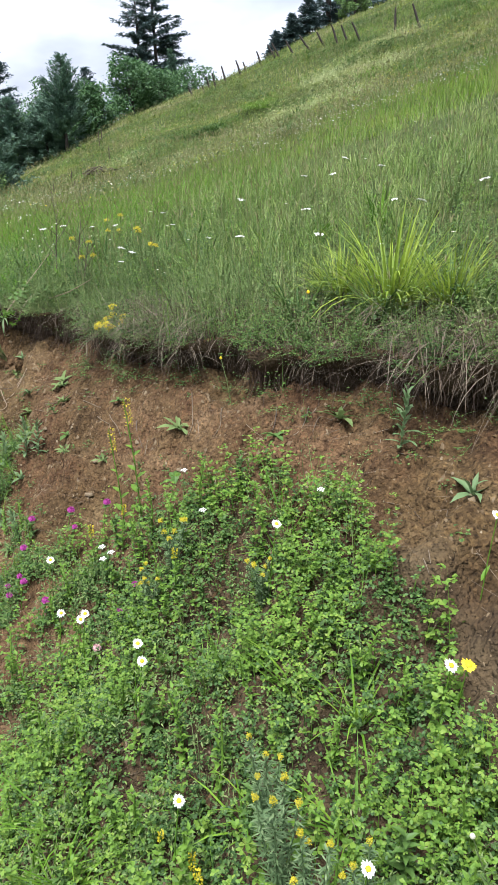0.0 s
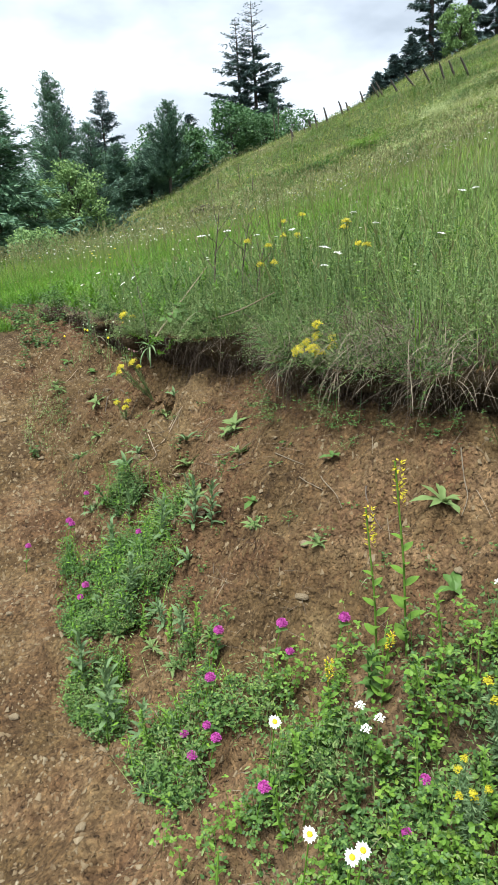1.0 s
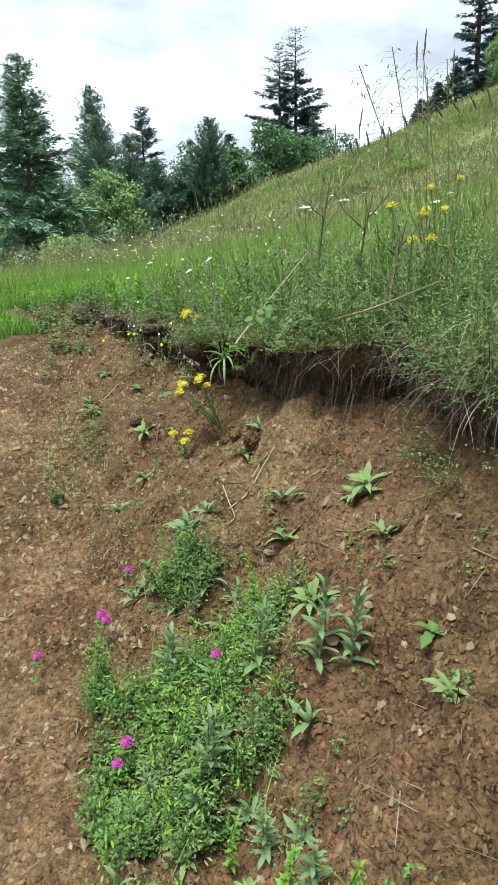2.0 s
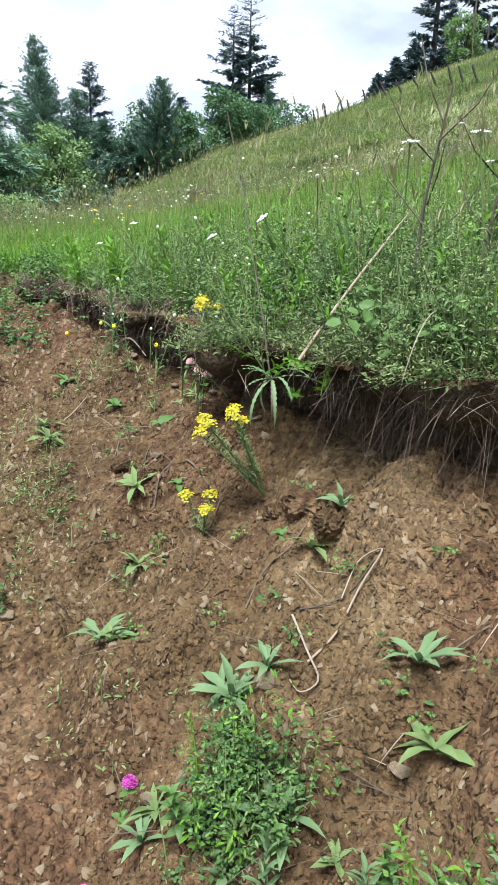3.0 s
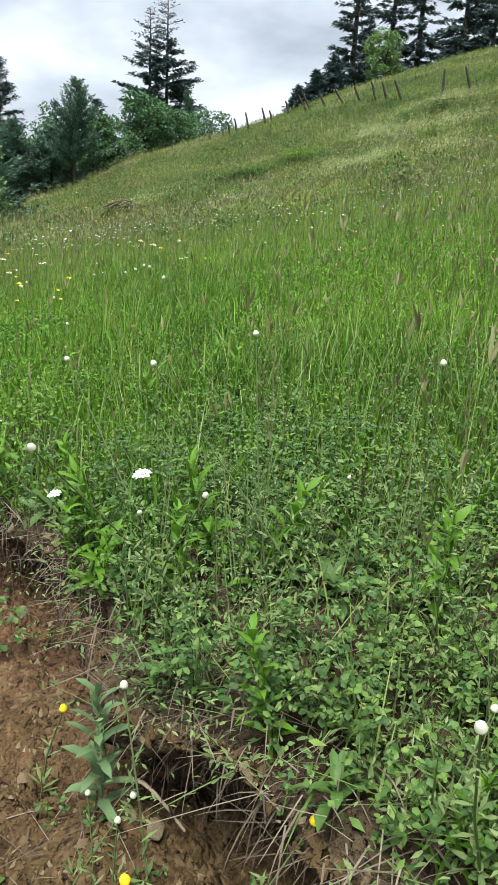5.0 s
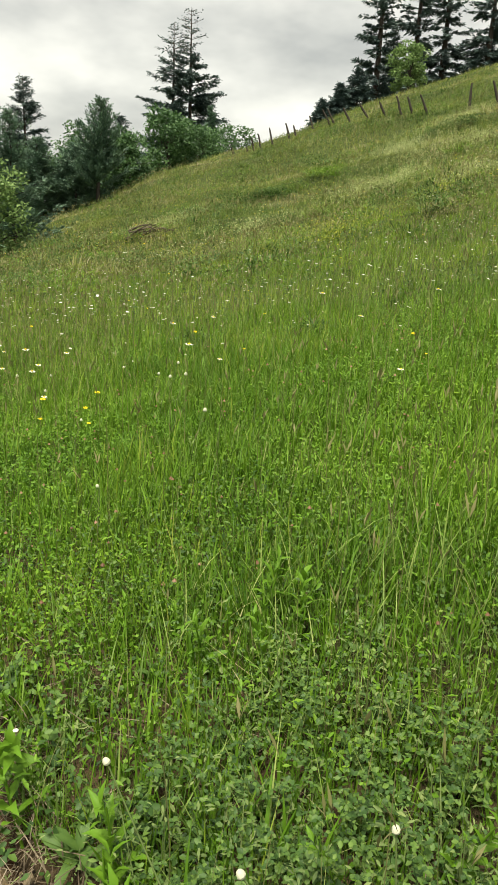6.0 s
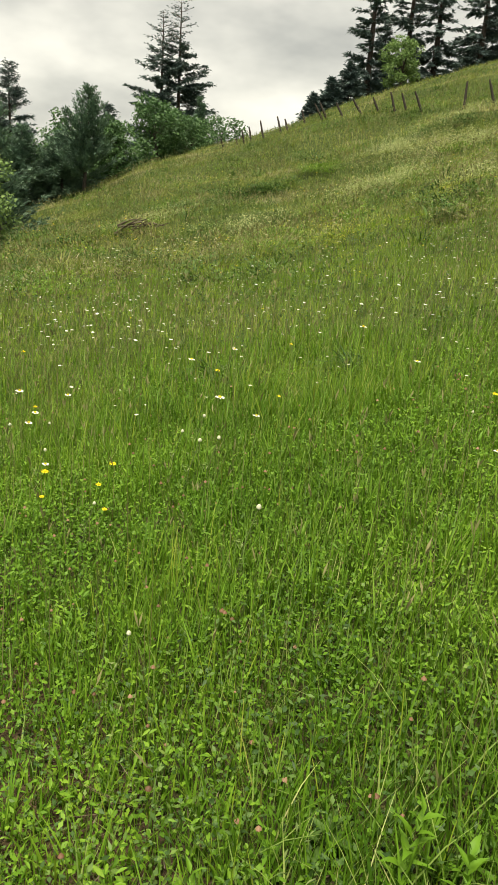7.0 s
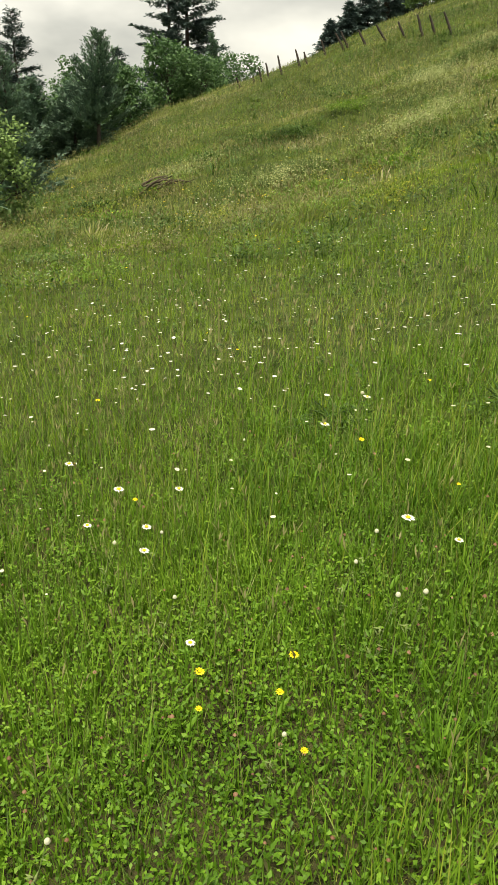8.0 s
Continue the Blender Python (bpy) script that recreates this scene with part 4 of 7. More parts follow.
# clover and small leaves among the grass
herbs("meadow_clover", *meadow_points(4600, -5.0, 0.0, 5.4, 10.2, lambda x, y: patchy(1.3, 2)(x, y) * (0.35 + 0.65 * smooth_step(6.8, 7.6, y))), 0.02, 0.1, 5, 0.0105, LUSH, "low clover leaves among the meadow grass")
x_, y_ = meadow_points(62000, -4.9, -0.2, 5.6, 10.4)
m = len(x_)
bx, by = meadow_points(38000, -4.4, -1.0, 6.3, 9.0)
x_, y_ = np.r_[x_, bx], np.r_[y_, by]
m = len(x_)
stuff("meadow_carpet", leaves(rooted(x_, y_, -0.005) + np.stack([0 * x_, 0 * x_, rng.uniform(0, 0.06, m)], -1), rng.uniform(0.009, 0.02, m), rng.uniform(0.006, 0.012, m), rng.uniform(0, 6.28, m), rng.normal(0.2, 0.5, m), rng.normal(0, 0.5, m), sliver=True), LUSH,
      "close carpet of small leaves under the meadow grass", "undergrowth")
herbs("meadow_herbs", *meadow_points(3600, -4.8, 0.5, 5.6, 11, patchy(1.1, 5)), 0.06, 0.2, 9, 0.016, LUSH, "narrow-leaved herbs among the meadow grass", trefoil=False)
herbs("slope_herbs", *meadow_points(3600, -9, 7, 10, 22, patchy(0.7, 7, 0.1)), 0.08, 0.25, 7, 0.026, WEED, "darker leafy herbs in patches on the slope", sliver=True)
herbs("far_herbs", *meadow_points(4600, -14, 14, 20, 55, patchy(0.45, 9, 0.0)), 0.15, 0.42, 7, 0.055, FAR_GRASS, "yellow-green herbs in patches on the upper slope", sliver=True)

herbs("far_dark_herbs", *meadow_points(2600, -14, 14, 20, 55, patchy(0.4, 14, -0.25)), 0.15, 0.36, 7, 0.06, WEED, "dark-green herbs in patches on the upper slope", sliver=True)


# mounds of taller herbs, drawn out along the slope
r_mound = np.random.default_rng(91)
for nm, n_, mt, lb in (("yellow_mounds", 95, YELLOW_WEED, "mounds of tall yellow-green herbs on the slope"), ("dark_mounds", 120, WEED, "mounds of tall dark-green herbs on the slope"), ("pale_mounds", 90, SEED, "mounds of pale flowering grass on the slope")):
    cx, cy = r_mound.uniform(-12, 13, n_), 15 + 34 * r_mound.random(n_) ** 0.8
    size_ = r_mound.uniform(0.5, 1.2, n_) * (0.6 + cy / 50)
    i_ = np.repeat(np.arange(n_), 42)
    a_, q_ = r_mound.uniform(0, 6.28, len(i_)), np.sqrt(r_mound.random(len(i_)))
    x_, y_ = cx[i_] + size_[i_] * np.cos(a_) * q_, cy[i_] + 0.4 * size_[i_] * np.sin(a_) * q_
    herbs(nm, x_, y_, 0.16, 0.42, 9, 0.05, mt, lb, trefoil=False, lean=0.35, sliver=True, out=0.06)


# drifts of flowering and dark herbs that stripe the slope
def drift(name, spots, per, tall, leaf, material, label):
    """Herbs that fill flat ovals (x, y, half length, half depth) on the slope."""
    xs, ys = [], []
    for cx, cy, rx, ry in spots:
        k = int(per * rx * ry)
        a, q = r_mound.uniform(0, 6.28, k), np.abs(r_mound.normal(0, 0.6, k))
        dx, dy = rx * np.cos(a) * q, ry * np.sin(a) * q
        xs.append(cx + dx - 0.3 * dy)
        ys.append(cy + dy + 0.35 * dx)
    herbs(name, np.concatenate(xs), np.concatenate(ys), *tall, 8, leaf, material, label, trefoil=False, lean=0.3, sliver=True, out=0.05)


drift("pale_drifts", [(4.2, 36.5, 2.2, 2.6), (3.2, 31.0, 1.6, 1.4), (3.6, 24.5, 1.3, 1.2), (6.6, 34.5, 1.8, 2.0), (-1.8, 25.8, 1.5, 0.9), (1.6, 28.4, 1.8, 1.1), (-4.6, 30.5, 1.6, 0.8), (7.8, 40.5, 2.4, 1.8)], 150, (0.25, 0.6), 0.045, CREAM_GREEN, "pale flowering herbs in drifts on the slope")
drift("yellow_drifts", [(-0.6, 17.8, 1.1, 0.9), (0.2, 24.6, 1.5, 1.1), (-6.4, 26.4, 1.3, 0.7), (2.4, 22.6, 1.2, 0.8), (4.9, 29.5, 1.5, 1.2), (-3.2, 21.5, 1.2, 0.6)], 130, (0.18, 0.42), 0.036, FLOWERY, "yellow-flowering herbs in drifts on the slope")
# dark herbs, placed also as painted shade in the slope's hollows
drift("dark_shade_drifts", [(-1.2, 35.0, 2.0, 0.7), (-3.0, 31.6, 1.1, 0.6), (1.2, 18.0, 0.7, 0.4), (-2.8, 15.4, 0.6, 0.4), (-1.9, 15.0, 0.7, 0.4), (-8.2, 31.0, 2.0, 0.6), (2.2, 26.6, 1.4, 0.5), (5.6, 38.0, 1.6, 0.6), (-5.0, 22.5, 1.0, 0.4)], 230, (0.2, 0.5), 0.05, WEED, "dark-green herbs in streaks along the slope")


# low green bushes standing out on the slope
def low_bush(x, y, tall, wide, material, label, leaf=0.07, count=900):
    r = np.random.default_rng(int(abs(x * 100 + y * 10)))
    bush = thing("low_bush", (x, y, ground_at(x, y) - 0.03), label, "bush", "low bushes on the slope" if y > 9 else "bushy weeds above the bank")
    stems = [tube([(0, 0, -0.05), (wide * 0.3 * math.cos(a), wide * 0.3 * math.sin(a), tall * 0.5), (wide * 0.5 * math.cos(a), wide * 0.5 * math.sin(a), tall * r.uniform(0.5, 0.8))], [0.01, 0.006, 0.002], 4) for a in r.uniform(0, 6.28, 9)]
    tagged(part("stem", mesh_np("stem", *join(*stems), material), bush), kind="stuff")
    a, q, z = r.uniform(0, 6.28, count), r.uniform(0, 1, count) ** 0.5, r.uniform(0.05, 1, count)
    lump = 0.7 + 0.3 * np.sin(a * 3 + x) * np.cos(z * 5 + y)
    P = np.stack([np.cos(a) * q * wide * lump, np.sin(a) * q * wide * lump * 0.7, z * tall * (1 - 0.5 * q * q) * lump], -1)
    tagged(part("foliage", mesh_np("foliage", *leaves(P, leaf * r.uniform(0.6, 1.4, count), leaf * 0.6 * r.uniform(0.6, 1.3, count), a, r.normal(0.3, 0.5, count)), material), bush), kind="stuff")


for bx, by, bt, bw, bm_, bl in [(1.5, 40.3, 0.7, 2.2, WEED, "dark-green patch of tall herbs near the crest"), (1.2, 35.8, 0.65, 1.5, YELLOW_WEED, "yellow-green tall herbs on the slope"),
                                (1.8, 20.5, 0.6, 0.8, WEED, "dark bushy herbs on the slope"), (2.6, 20.9, 0.55, 0.6, WEED, "dark bushy herbs beside others"),
                                (-0.6, 34.7, 0.45, 1.4, WEED, "low green herbs on the slope"), (-2.1, 35.4, 0.4, 1.8, WEED, "low dark herbs in a dip of the slope"),
                                (-6.6, 27.1, 0.35, 1.3, WEED, "low dark herbs lower on the slope"), (-3.8, 32.3, 0.5, 0.7, WEED, "dark tangled bush on the slope"),
                                (5.9, 33.9, 0.5, 1.2, YELLOW_WEED, "tall light herbs below the fence"), (1.0, 24.3, 0.45, 1.3, YELLOW_WEED, "yellow-flowering herbs on the slope"),
                                (-1.0, 22.0, 0.4, 0.8, YELLOW_WEED, "light yellow-green herbs on the slope"), (-5.8, 25.2, 0.3, 1.2, YELLOW_WEED, "low yellowish flowering herbs on the slope"),
                                (7.4, 37.8, 0.5, 1.2, WEED, "green tall herbs below the fence"), (-1.55, 9.75, 0.2, 0.3, WEED, "dark-green leafy clump in the grass"),
                                (-2.3, 9.95, 0.2, 0.35, WEED, "dark-green leafy clump in the grass")]:
    low_bush(bx, by, bt, bw, bm_, bl, 0.07 if by > 15 else 0.016, int(600 + 900 * bw) if by > 15 else 1500)

tufts("slope_tussocks", *meadow_points(620, -14, 14, 17, 52, patchy(0.5, 21, 0.0)), 38, 0.42, (0.25, 0.55), 0.024, FAR_GRASS, "pale grass tussocks standing out on the slope", 0.7, 1.4)
tufts("slope_green_tussocks", *meadow_points(460, -14, 14, 16, 50, patchy(0.45, 31, 0.0)), 36, 0.42, (0.22, 0.48), 0.024, WEED, "dark-green tussocks in patches on the slope", 0.7, 1.4)
r_clump = np.random.default_rng(77)
for i in range(34):
    cu, cv = -0.8 + 6.0 * ((i * 0.618) % 1), 0.12 + 1.7 * ((i * 0.7549) % 1)
    cx, cy = to_xy(cu, edge_v(cu) + cv)
    low_bush(float(cx), float(cy), r_clump.uniform(0.2, 0.4), r_clump.uniform(0.12, 0.26), (WEED, GREY_WEED, LUSH, WEED)[i % 4], ("dark-green bushy weed", "grey-green bushy weed", "fresh-green bushy weed", "dark-green bushy weed")[i % 4] + " in the long grass above the bank", 0.02, 380)
# heap of dead branches in the meadow
heap = thing("brush_heap", (-4.7, 27.5, ground_at(-4.7, 27.5)), "small heap of dark dead branches lying in the meadow", "branches")
for i in range(14):
    a, l = rng.uniform(-0.6, 0.6), rng.uniform(0.35, 0.8)
    p0 = Vector((rng.uniform(-0.5, 0.4), rng.uniform(-0.25, 0.25), rng.uniform(0.02, 0.2)))
    d = Vector((math.cos(a), math.sin(a) * 0.6, rng.uniform(0.0, 0.7)))
    part("branch", mesh_np("branch", *tube([p0 - d * l * 0.5, p0 + Vector((0, 0, 0.06)), p0 + d * l * 0.5], [0.035, 0.03, 0.012], 5), DEAD, True), heap)


# white and yellow flower heads too many to count
def flower_field(name, n, x0, x1, y0, y1, tall, size, material, label, thin, green=GRASS, domed=0.16):
    x, y = meadow_points(n, x0, x1, y0, y1, thin)
    m = len(x)
    h, az = rng.uniform(*tall, m), rng.uniform(0, 6.28, m)
    base = rooted(x, y)
    tip = base + np.stack([0.05 * np.cos(az), 0.05 * np.sin(az), h], -1)
    heads = discs(tip, size * rng.uniform(0.5, 1.25, m), az, np.abs(rng.normal(0, 0.15, m)), 7, domed)
    stems = blades(base, h, np.full(m, max(0.0025, size * 0.12)), az, 0.05 / np.maximum(h, 0.05), np.zeros(m), 2)
    v, f = join(heads, stems)
    me = mesh_np(name, v, f, [material, green], slots=np.r_[np.zeros(len(heads[1])), np.ones(len(stems[1]))])
    return tagged(new(name, me), label, "flowers", kind="stuff")


def band(x, y):
    """Where the white flowers stand thick: a band across the slope."""
    return 0.12 + 0.88 * np.exp(-((y - 11.5 - 0.5 * x) / 2.3) ** 2) * smooth_step(-0.9, 0.4, wave(x, y, 0.7, 4))


flower_field("white_flowers", 5600, -8, 7, 9.4, 20, (0.2, 0.36), 0.0115, WHITE, "white flower heads scattered through the meadow", band)
flower_field("cream_flowers", 3000, -7, 6, 8.4, 20, (0.12, 0.3), 0.0085, CREAM, "small cream flower heads in the grass", patchy(0.6, 3, 0.15))
flower_field("yellow_flowers", 420, -8, 7, 10.5, 22, (0.2, 0.3), 0.012, GOLD, "yellow flower heads in patches on the meadow", patchy(0.5, 6, 0.0))
flower_field("far_yellow_flowers", 2600, -12, 12, 20, 42, (0.25, 0.4), 0.022, GOLD, "yellow flowers dotted over the upper slope", patchy(0.33, 8, 0.02))
flower_field("far_white_flowers", 1800, -13, 14, 18, 48, (0.25, 0.4), 0.026, CREAM, "pale flowers dotted over the upper slope", patchy(0.3, 2, 0.05))
flower_field("faded_clover", 900, -4.4, -0.8, 6.3, 10.0, (0.05, 0.13), 0.0058, FADED, "faded brown clover heads low in the grass", patchy(1.2, 9, 0.2), LUSH, 1.3)
flower_field("lip_flowers", 260, -3.0, 3.0, 2.0, 6.5, (0.2, 0.42), 0.008, CREAM, "cream flower heads above the bank", patchy(1.0, 4, 0.3), LUSH)

# ---- the turf's broken edge over the bank ----
lu = np.arange(-2.0, 7.5, 0.035)
profile = np.array([(0.45, -0.015), (0.2, 0.0), (0.06, 0.0), (-0.03, -0.02), (-0.07, -0.05), (-0.065, -0.085), (-0.01, -0.115), (0.12, -0.12)])
jut = 1.0 + 0.6 * np.sin(5.1 * lu) * np.sin(2.3 * lu + 1) + 0.35 * np.sin(13 * lu)
fade = smooth_step(7.5, 6.9, lu)
lip_v, lip_f = [], []
for i, (a, b, jt, fd) in enumerate(zip(lu, edge_v(lu), jut, fade)):
    tx, ty = to_xy(a, b + 0.2)
    top = ground_at(tx, ty)
    for s, (dv, dz) in enumerate(profile):
        px_, py_ = to_xy(a + 0.008 * math.sin(40 * a + s * 2), b + (dv * jt if dv < 0.04 else dv) * (0.3 + 0.7 * fd))
        z = (ground_at(px_, py_) + 0.012 if s < 2 else top - 0.06) + dz * fd * (0.8 + 0.3 * math.sin(7 * a + s))
        if s > 1:
            z += 0.022 * math.sin(23 * a + 5 * s) * math.sin(9 * a + s) + float(rng.normal(0, 0.006))
        lip_v.append((px_, py_, z))
    if i:
        o, q, k = (i - 1) * len(profile), i * len(profile), len(profile)
        lip_f += [(o + s, q + s, q + s + 1, o + s + 1) for s in range(k - 1)]
lip = mesh_np("turf_edge", lip_v, lip_f, EARTH, True)
lip.attributes.new("turf", 'FLOAT', 'POINT').data.foreach_set("value", np.full(len(lip_v), 0.85, np.float32))
tagged(new("turf_edge", lip), "overhanging dark edge of the turf above the bare bank", "turf", kind="structure")


def along_edge(n, u0, u1, v0, v1):
    u = rng.uniform(u0, u1, n)
    v = edge_v(u) + rng.uniform(v0, v1, n)
    return to_xy(u, v), u


DOWN_AZ = math.atan2(UX, -UY)  # straight out over the bank


def edge_level(n, u0, u1, dv0, dv1, dz0, dz1):
    """Points in the face under the turf's edge."""
    u = rng.uniform(u0, u1, n)
    v = edge_v(u) + rng.uniform(dv0, dv1, n)
    x, y = to_xy(u, v)
    tx, ty = to_xy(u, edge_v(u) + 0.2)
    return np.stack([x, y, height(tx, ty) - 0.06 + rng.uniform(dz0, dz1, n)], -1), u


# hanging roots and old grass
P, ru = edge_level(9500, -1.5, 7.2, -0.085, 0.06, -0.14, 0.02)
m = len(P)
stuff("hanging_roots", blades(P, (0.03 + 0.25 * rng.random(m) ** 1.9) * smooth_step(7.4, 6.6, ru) * (1 - 0.5 * smooth_step(4.2, 4.7, ru)) * (0.55 + 0.6 * smooth_step(-0.2, 0.4, lumps(ru, 0 * ru, 0.35, 6))), rng.uniform(0.0006, 0.0019, m), DOWN_AZ + rng.normal(0, 1.4, m), rng.uniform(2.3, 3.1, m), rng.uniform(-0.5, 0.5, m), 4), ROOT,
      "thin dark roots hanging from the turf's edge", "roots")
P, ru = edge_level(6800, -1.5, 7.2, -0.1, 0.06, -0.09, 0.05)
m = len(P)
shag = 0.3 + 0.8 * smooth_step(-0.2, 0.5, lumps(ru, 0 * ru, 0.5, 2)) * smooth_step(4.4, 3.0, ru) * rng.uniform(0.3, 1.1, m)
stuff("hanging_dry_grass", blades(P, rng.uniform(0.08, 0.36, m) * shag, rng.uniform(0.001, 0.0028, m), DOWN_AZ + rng.normal(0, 1.3, m), rng.uniform(0.9, 2.4, m), rng.uniform(-0.2, 1.3, m), 4), DRY,
      "dry grey-brown grass hanging over the bank", "dry grass")

# straw and dead stems tangled along the edge in tufts
P, ru = edge_level(6200, -1.2, 4.4, -0.09, 0.26, -0.06, 0.09)
tangle = smooth_step(-0.1, 0.5, lumps(ru, 0 * ru, 0.42, 23) + 0.9 * np.exp(-((ru - 0.9) / 0.7) ** 2) + 0.8 * np.exp(-((ru - 3.1) / 0.5) ** 2))
P = P[tangle > rng.random(len(ru))]
m = len(P)
stuff("edge_straw", blades(P, rng.uniform(0.1, 0.34, m), rng.uniform(0.0012, 0.0034, m), DOWN_AZ + rng.normal(0, 0.9, m), rng.uniform(0.5, 1.5, m), rng.uniform(0.5, 2.0, m), 5), DRY, "pale dead straw tangled along the turf's edge", "dry grass")
P, ru = edge_level(170, -0.6, 4.4, -0.05, 0.3, 0.0, 0.12)
m = len(P)
stuff("edge_dead_stems", blades(P, rng.uniform(0.12, 0.34, m), rng.uniform(0.0015, 0.003, m), DOWN_AZ + rng.normal(0, 1.1, m), rng.uniform(0.6, 1.7, m), rng.uniform(-0.2, 1.2, m), 6), DRY, "long dead weed stems sticking out over the bank", "dry stems")

# small leaves and litter close to the ground behind the edge
(hx, hy), hu = along_edge(30000, -1.0, 7.0, -0.08, 1.2)
m = len(hx)
stuff("edge_carpet", leaves(rooted(hx, hy, -0.004) + np.stack([0 * hx, 0 * hx, rng.uniform(0, 0.07, m)], -1), rng.uniform(0.009, 0.024, m), rng.uniform(0.006, 0.012, m), rng.uniform(0, 6.28, m), rng.normal(0.1, 0.5, m), rng.normal(0, 0.5, m), sliver=True), WEED,
      "close dark-green undergrowth behind the turf's edge", "undergrowth")
P, ru = edge_level(3600, -1.5, 7.0, -0.08, 0.5, -0.0, 0.03)
m = len(P)
P[:, 2] = surface(P[:, 0], P[:, 1])
stuff("edge_litter", blades(P, rng.uniform(0.04, 0.16, m), rng.uniform(0.0015, 0.0035, m), rng.uniform(0, 6.28, m), rng.uniform(1.1, 1.6, m), rng.uniform(-0.2, 0.4, m), 3), DRY,
      "dead grass lying between the plants at the turf's edge", "dry grass")

# leafy herbs spilling over the edge
for nm, cnt, v0, v1, hm, lf, mt, lb, tre, drp in [
        ("edge_herbs", 1600, -0.12, 0.5, (0.04, 0.22), 0.0074, WEED, "dense small-leaved herbs along the turf's edge", True, None),
        ("edge_grey_herbs", 1500, -0.1, 0.45, (0.06, 0.26), 0.013, GREY_WEED, "grey-green herbs along the turf's edge", False, None),
        ("spilling_herbs", 1600, -0.13, 0.03, (0.06, 0.24), 0.007, WEED, "green herbs spilling over the turf's edge", True, DOWN_AZ)]:
    (hx, hy), hu = along_edge(cnt, -1.8, 7.4 if nm == "edge_herbs" else 6.4, v0, v1)
    if nm == "edge_grey_herbs":
        keep = (rng.random(cnt) < (1 - 0.7 * smooth_step(4.2, 4.8, hu)) * patchy(1.9, 5, 0.3)(hx, hy)) & ((hu < 4.3) | (to_uv(hx, hy)[1] > edge_v(hu)))
        hx, hy = hx[keep], hy[keep]
    if nm != "edge_grey_herbs":
        keep = (hu < 3.6) | (rng.random(cnt) < 0.32) & (to_uv(hx, hy)[1] > edge_v(hu) - 0.06 + 0.08 * smooth_step(4.2, 4.6, hu))
        hx, hy = hx[keep], hy[keep]
    herbs(nm, hx, hy, *hm, 13, lf, mt, lb, trefoil=tre, lean=0.5, droop=drp)
(hx, hy), hu = along_edge(1100, 3.5, 6.0, -0.03, 0.6)
herbs("edge_narrow_herbs", hx[::3], hy[::3], 0.06, 0.26, 18, 0.0105, GREY_WEED, "narrow-leaved grey-green herbs along the turf's edge", trefoil=False, lean=0.6)
herbs("edge_dark_herbs", np.r_[hx[1::3], hx[2::3]], np.r_[hy[1::3], hy[2::3]], 0.05, 0.22, 14, 0.012, WEED, "broad-leaved dark-green herbs along the turf's edge", lean=0.6)
(hx, hy), hu = along_edge(900, 3.5, 6.2, -0.09, 0.05)
keep = rng.random(900) < 0.08 + 0.92 * smooth_step(4.9, 4.55, hu) * patchy(4.0, 6, 0.25)(hx, hy)
hx, hy = hx[keep], hy[keep]
herbs("trailing_herbs", hx, hy, 0.05, 0.16, 20, 0.009, GREY_WEED, "grey-green herbs trailing over the turf's edge", trefoil=False, lean=0.5, droop=DOWN_AZ)
(hx, hy), hu = along_edge(190, 3.7, 4.7, -0.1, 0.02)
herbs("hanging_herbs", hx, hy, 0.05, 0.15, 18, 0.0085, GREY_WEED, "feathery green herbs hanging thickly over the broken turf", trefoil=False, lean=0.5, droop=DOWN_AZ)
(hx, hy), hu = along_edge(150, 2.6, 3.4, -0.12, 0.02)
herbs("hanging_pale_herbs", hx, hy, 0.1, 0.26, 18, 0.008, GREY_WEED, "feathery grey-green herbs hanging over the turf's edge", trefoil=False, lean=0.5, droop=DOWN_AZ)
(hx, hy), hu = along_edge(1500, -1.0, 5.7, 0.2, 1.6)
keep = rng.random(1500) < patchy(1.7, 2, 0.2)(hx, hy)
hx, hy = hx[keep], hy[keep]
herbs("upper_herbs", hx, hy, 0.1, 0.34, 12, 0.0105, WEED, "leafy herbs among the grass above the bank", lean=0.3)
for i in range(125):
    cu, cv = rng.uniform(-1.0, 5.6), rng.uniform(0.0, 1.25) ** 2.2 - 0.03
    cx, cy = to_xy(cu, edge_v(cu) + cv)
    if i == 0:
        bx, by = [], []
    m = int(rng.integers(14, 40))
    bx.append(cx + rng.normal(0, 0.11, m))
    by.append(cy + rng.normal(0, 0.08, m))
bx, by = np.concatenate(bx), np.concatenate(by)
keep = to_uv(bx, by)[1] > edge_v(to_uv(bx, by)[0]) - 0.05 + 0.02 * smooth_step(4.2, 4.6, to_uv(bx, by)[0])
herbs("bedstraw_clumps", bx[keep], by[keep], 0.1, 0.32, 22, 0.0078, GREY_WEED, "feathery grey-green bushy herbs in clumps above the bank", trefoil=False, lean=0.45, out=0.015, sliver=True)
(hx, hy), hu = along_edge(900, -1.0, 4.6, -0.08, 0.8)
keep = rng.random(900) < patchy(2.3, 16, 0.1)(hx, hy)
herbs("lip_dark_herbs", hx[keep], hy[keep], 0.08, 0.28, 22, 0.0085, WEED, "dark small-leaved bushy herbs along the turf's edge", lean=0.6, sliver=True)
(hx, hy), hu = along_edge(600, -1.0, 5.0, 0.1, 2.2)
herbs("upper_grey_herbs", hx, hy, 0.15, 0.42, 14, 0.015, GREY_WEED, "grey-green feathery herbs in the long grass", trefoil=False, lean=0.35)
(hx, hy), hu = along_edge(420, -1.0, 5.2, 0.1, 2.0)
herbs("upper_light_herbs", hx, hy, 0.12, 0.34, 14, 0.0115, YELLOW_WEED, "light yellow-green herbs in the long grass", lean=0.3)


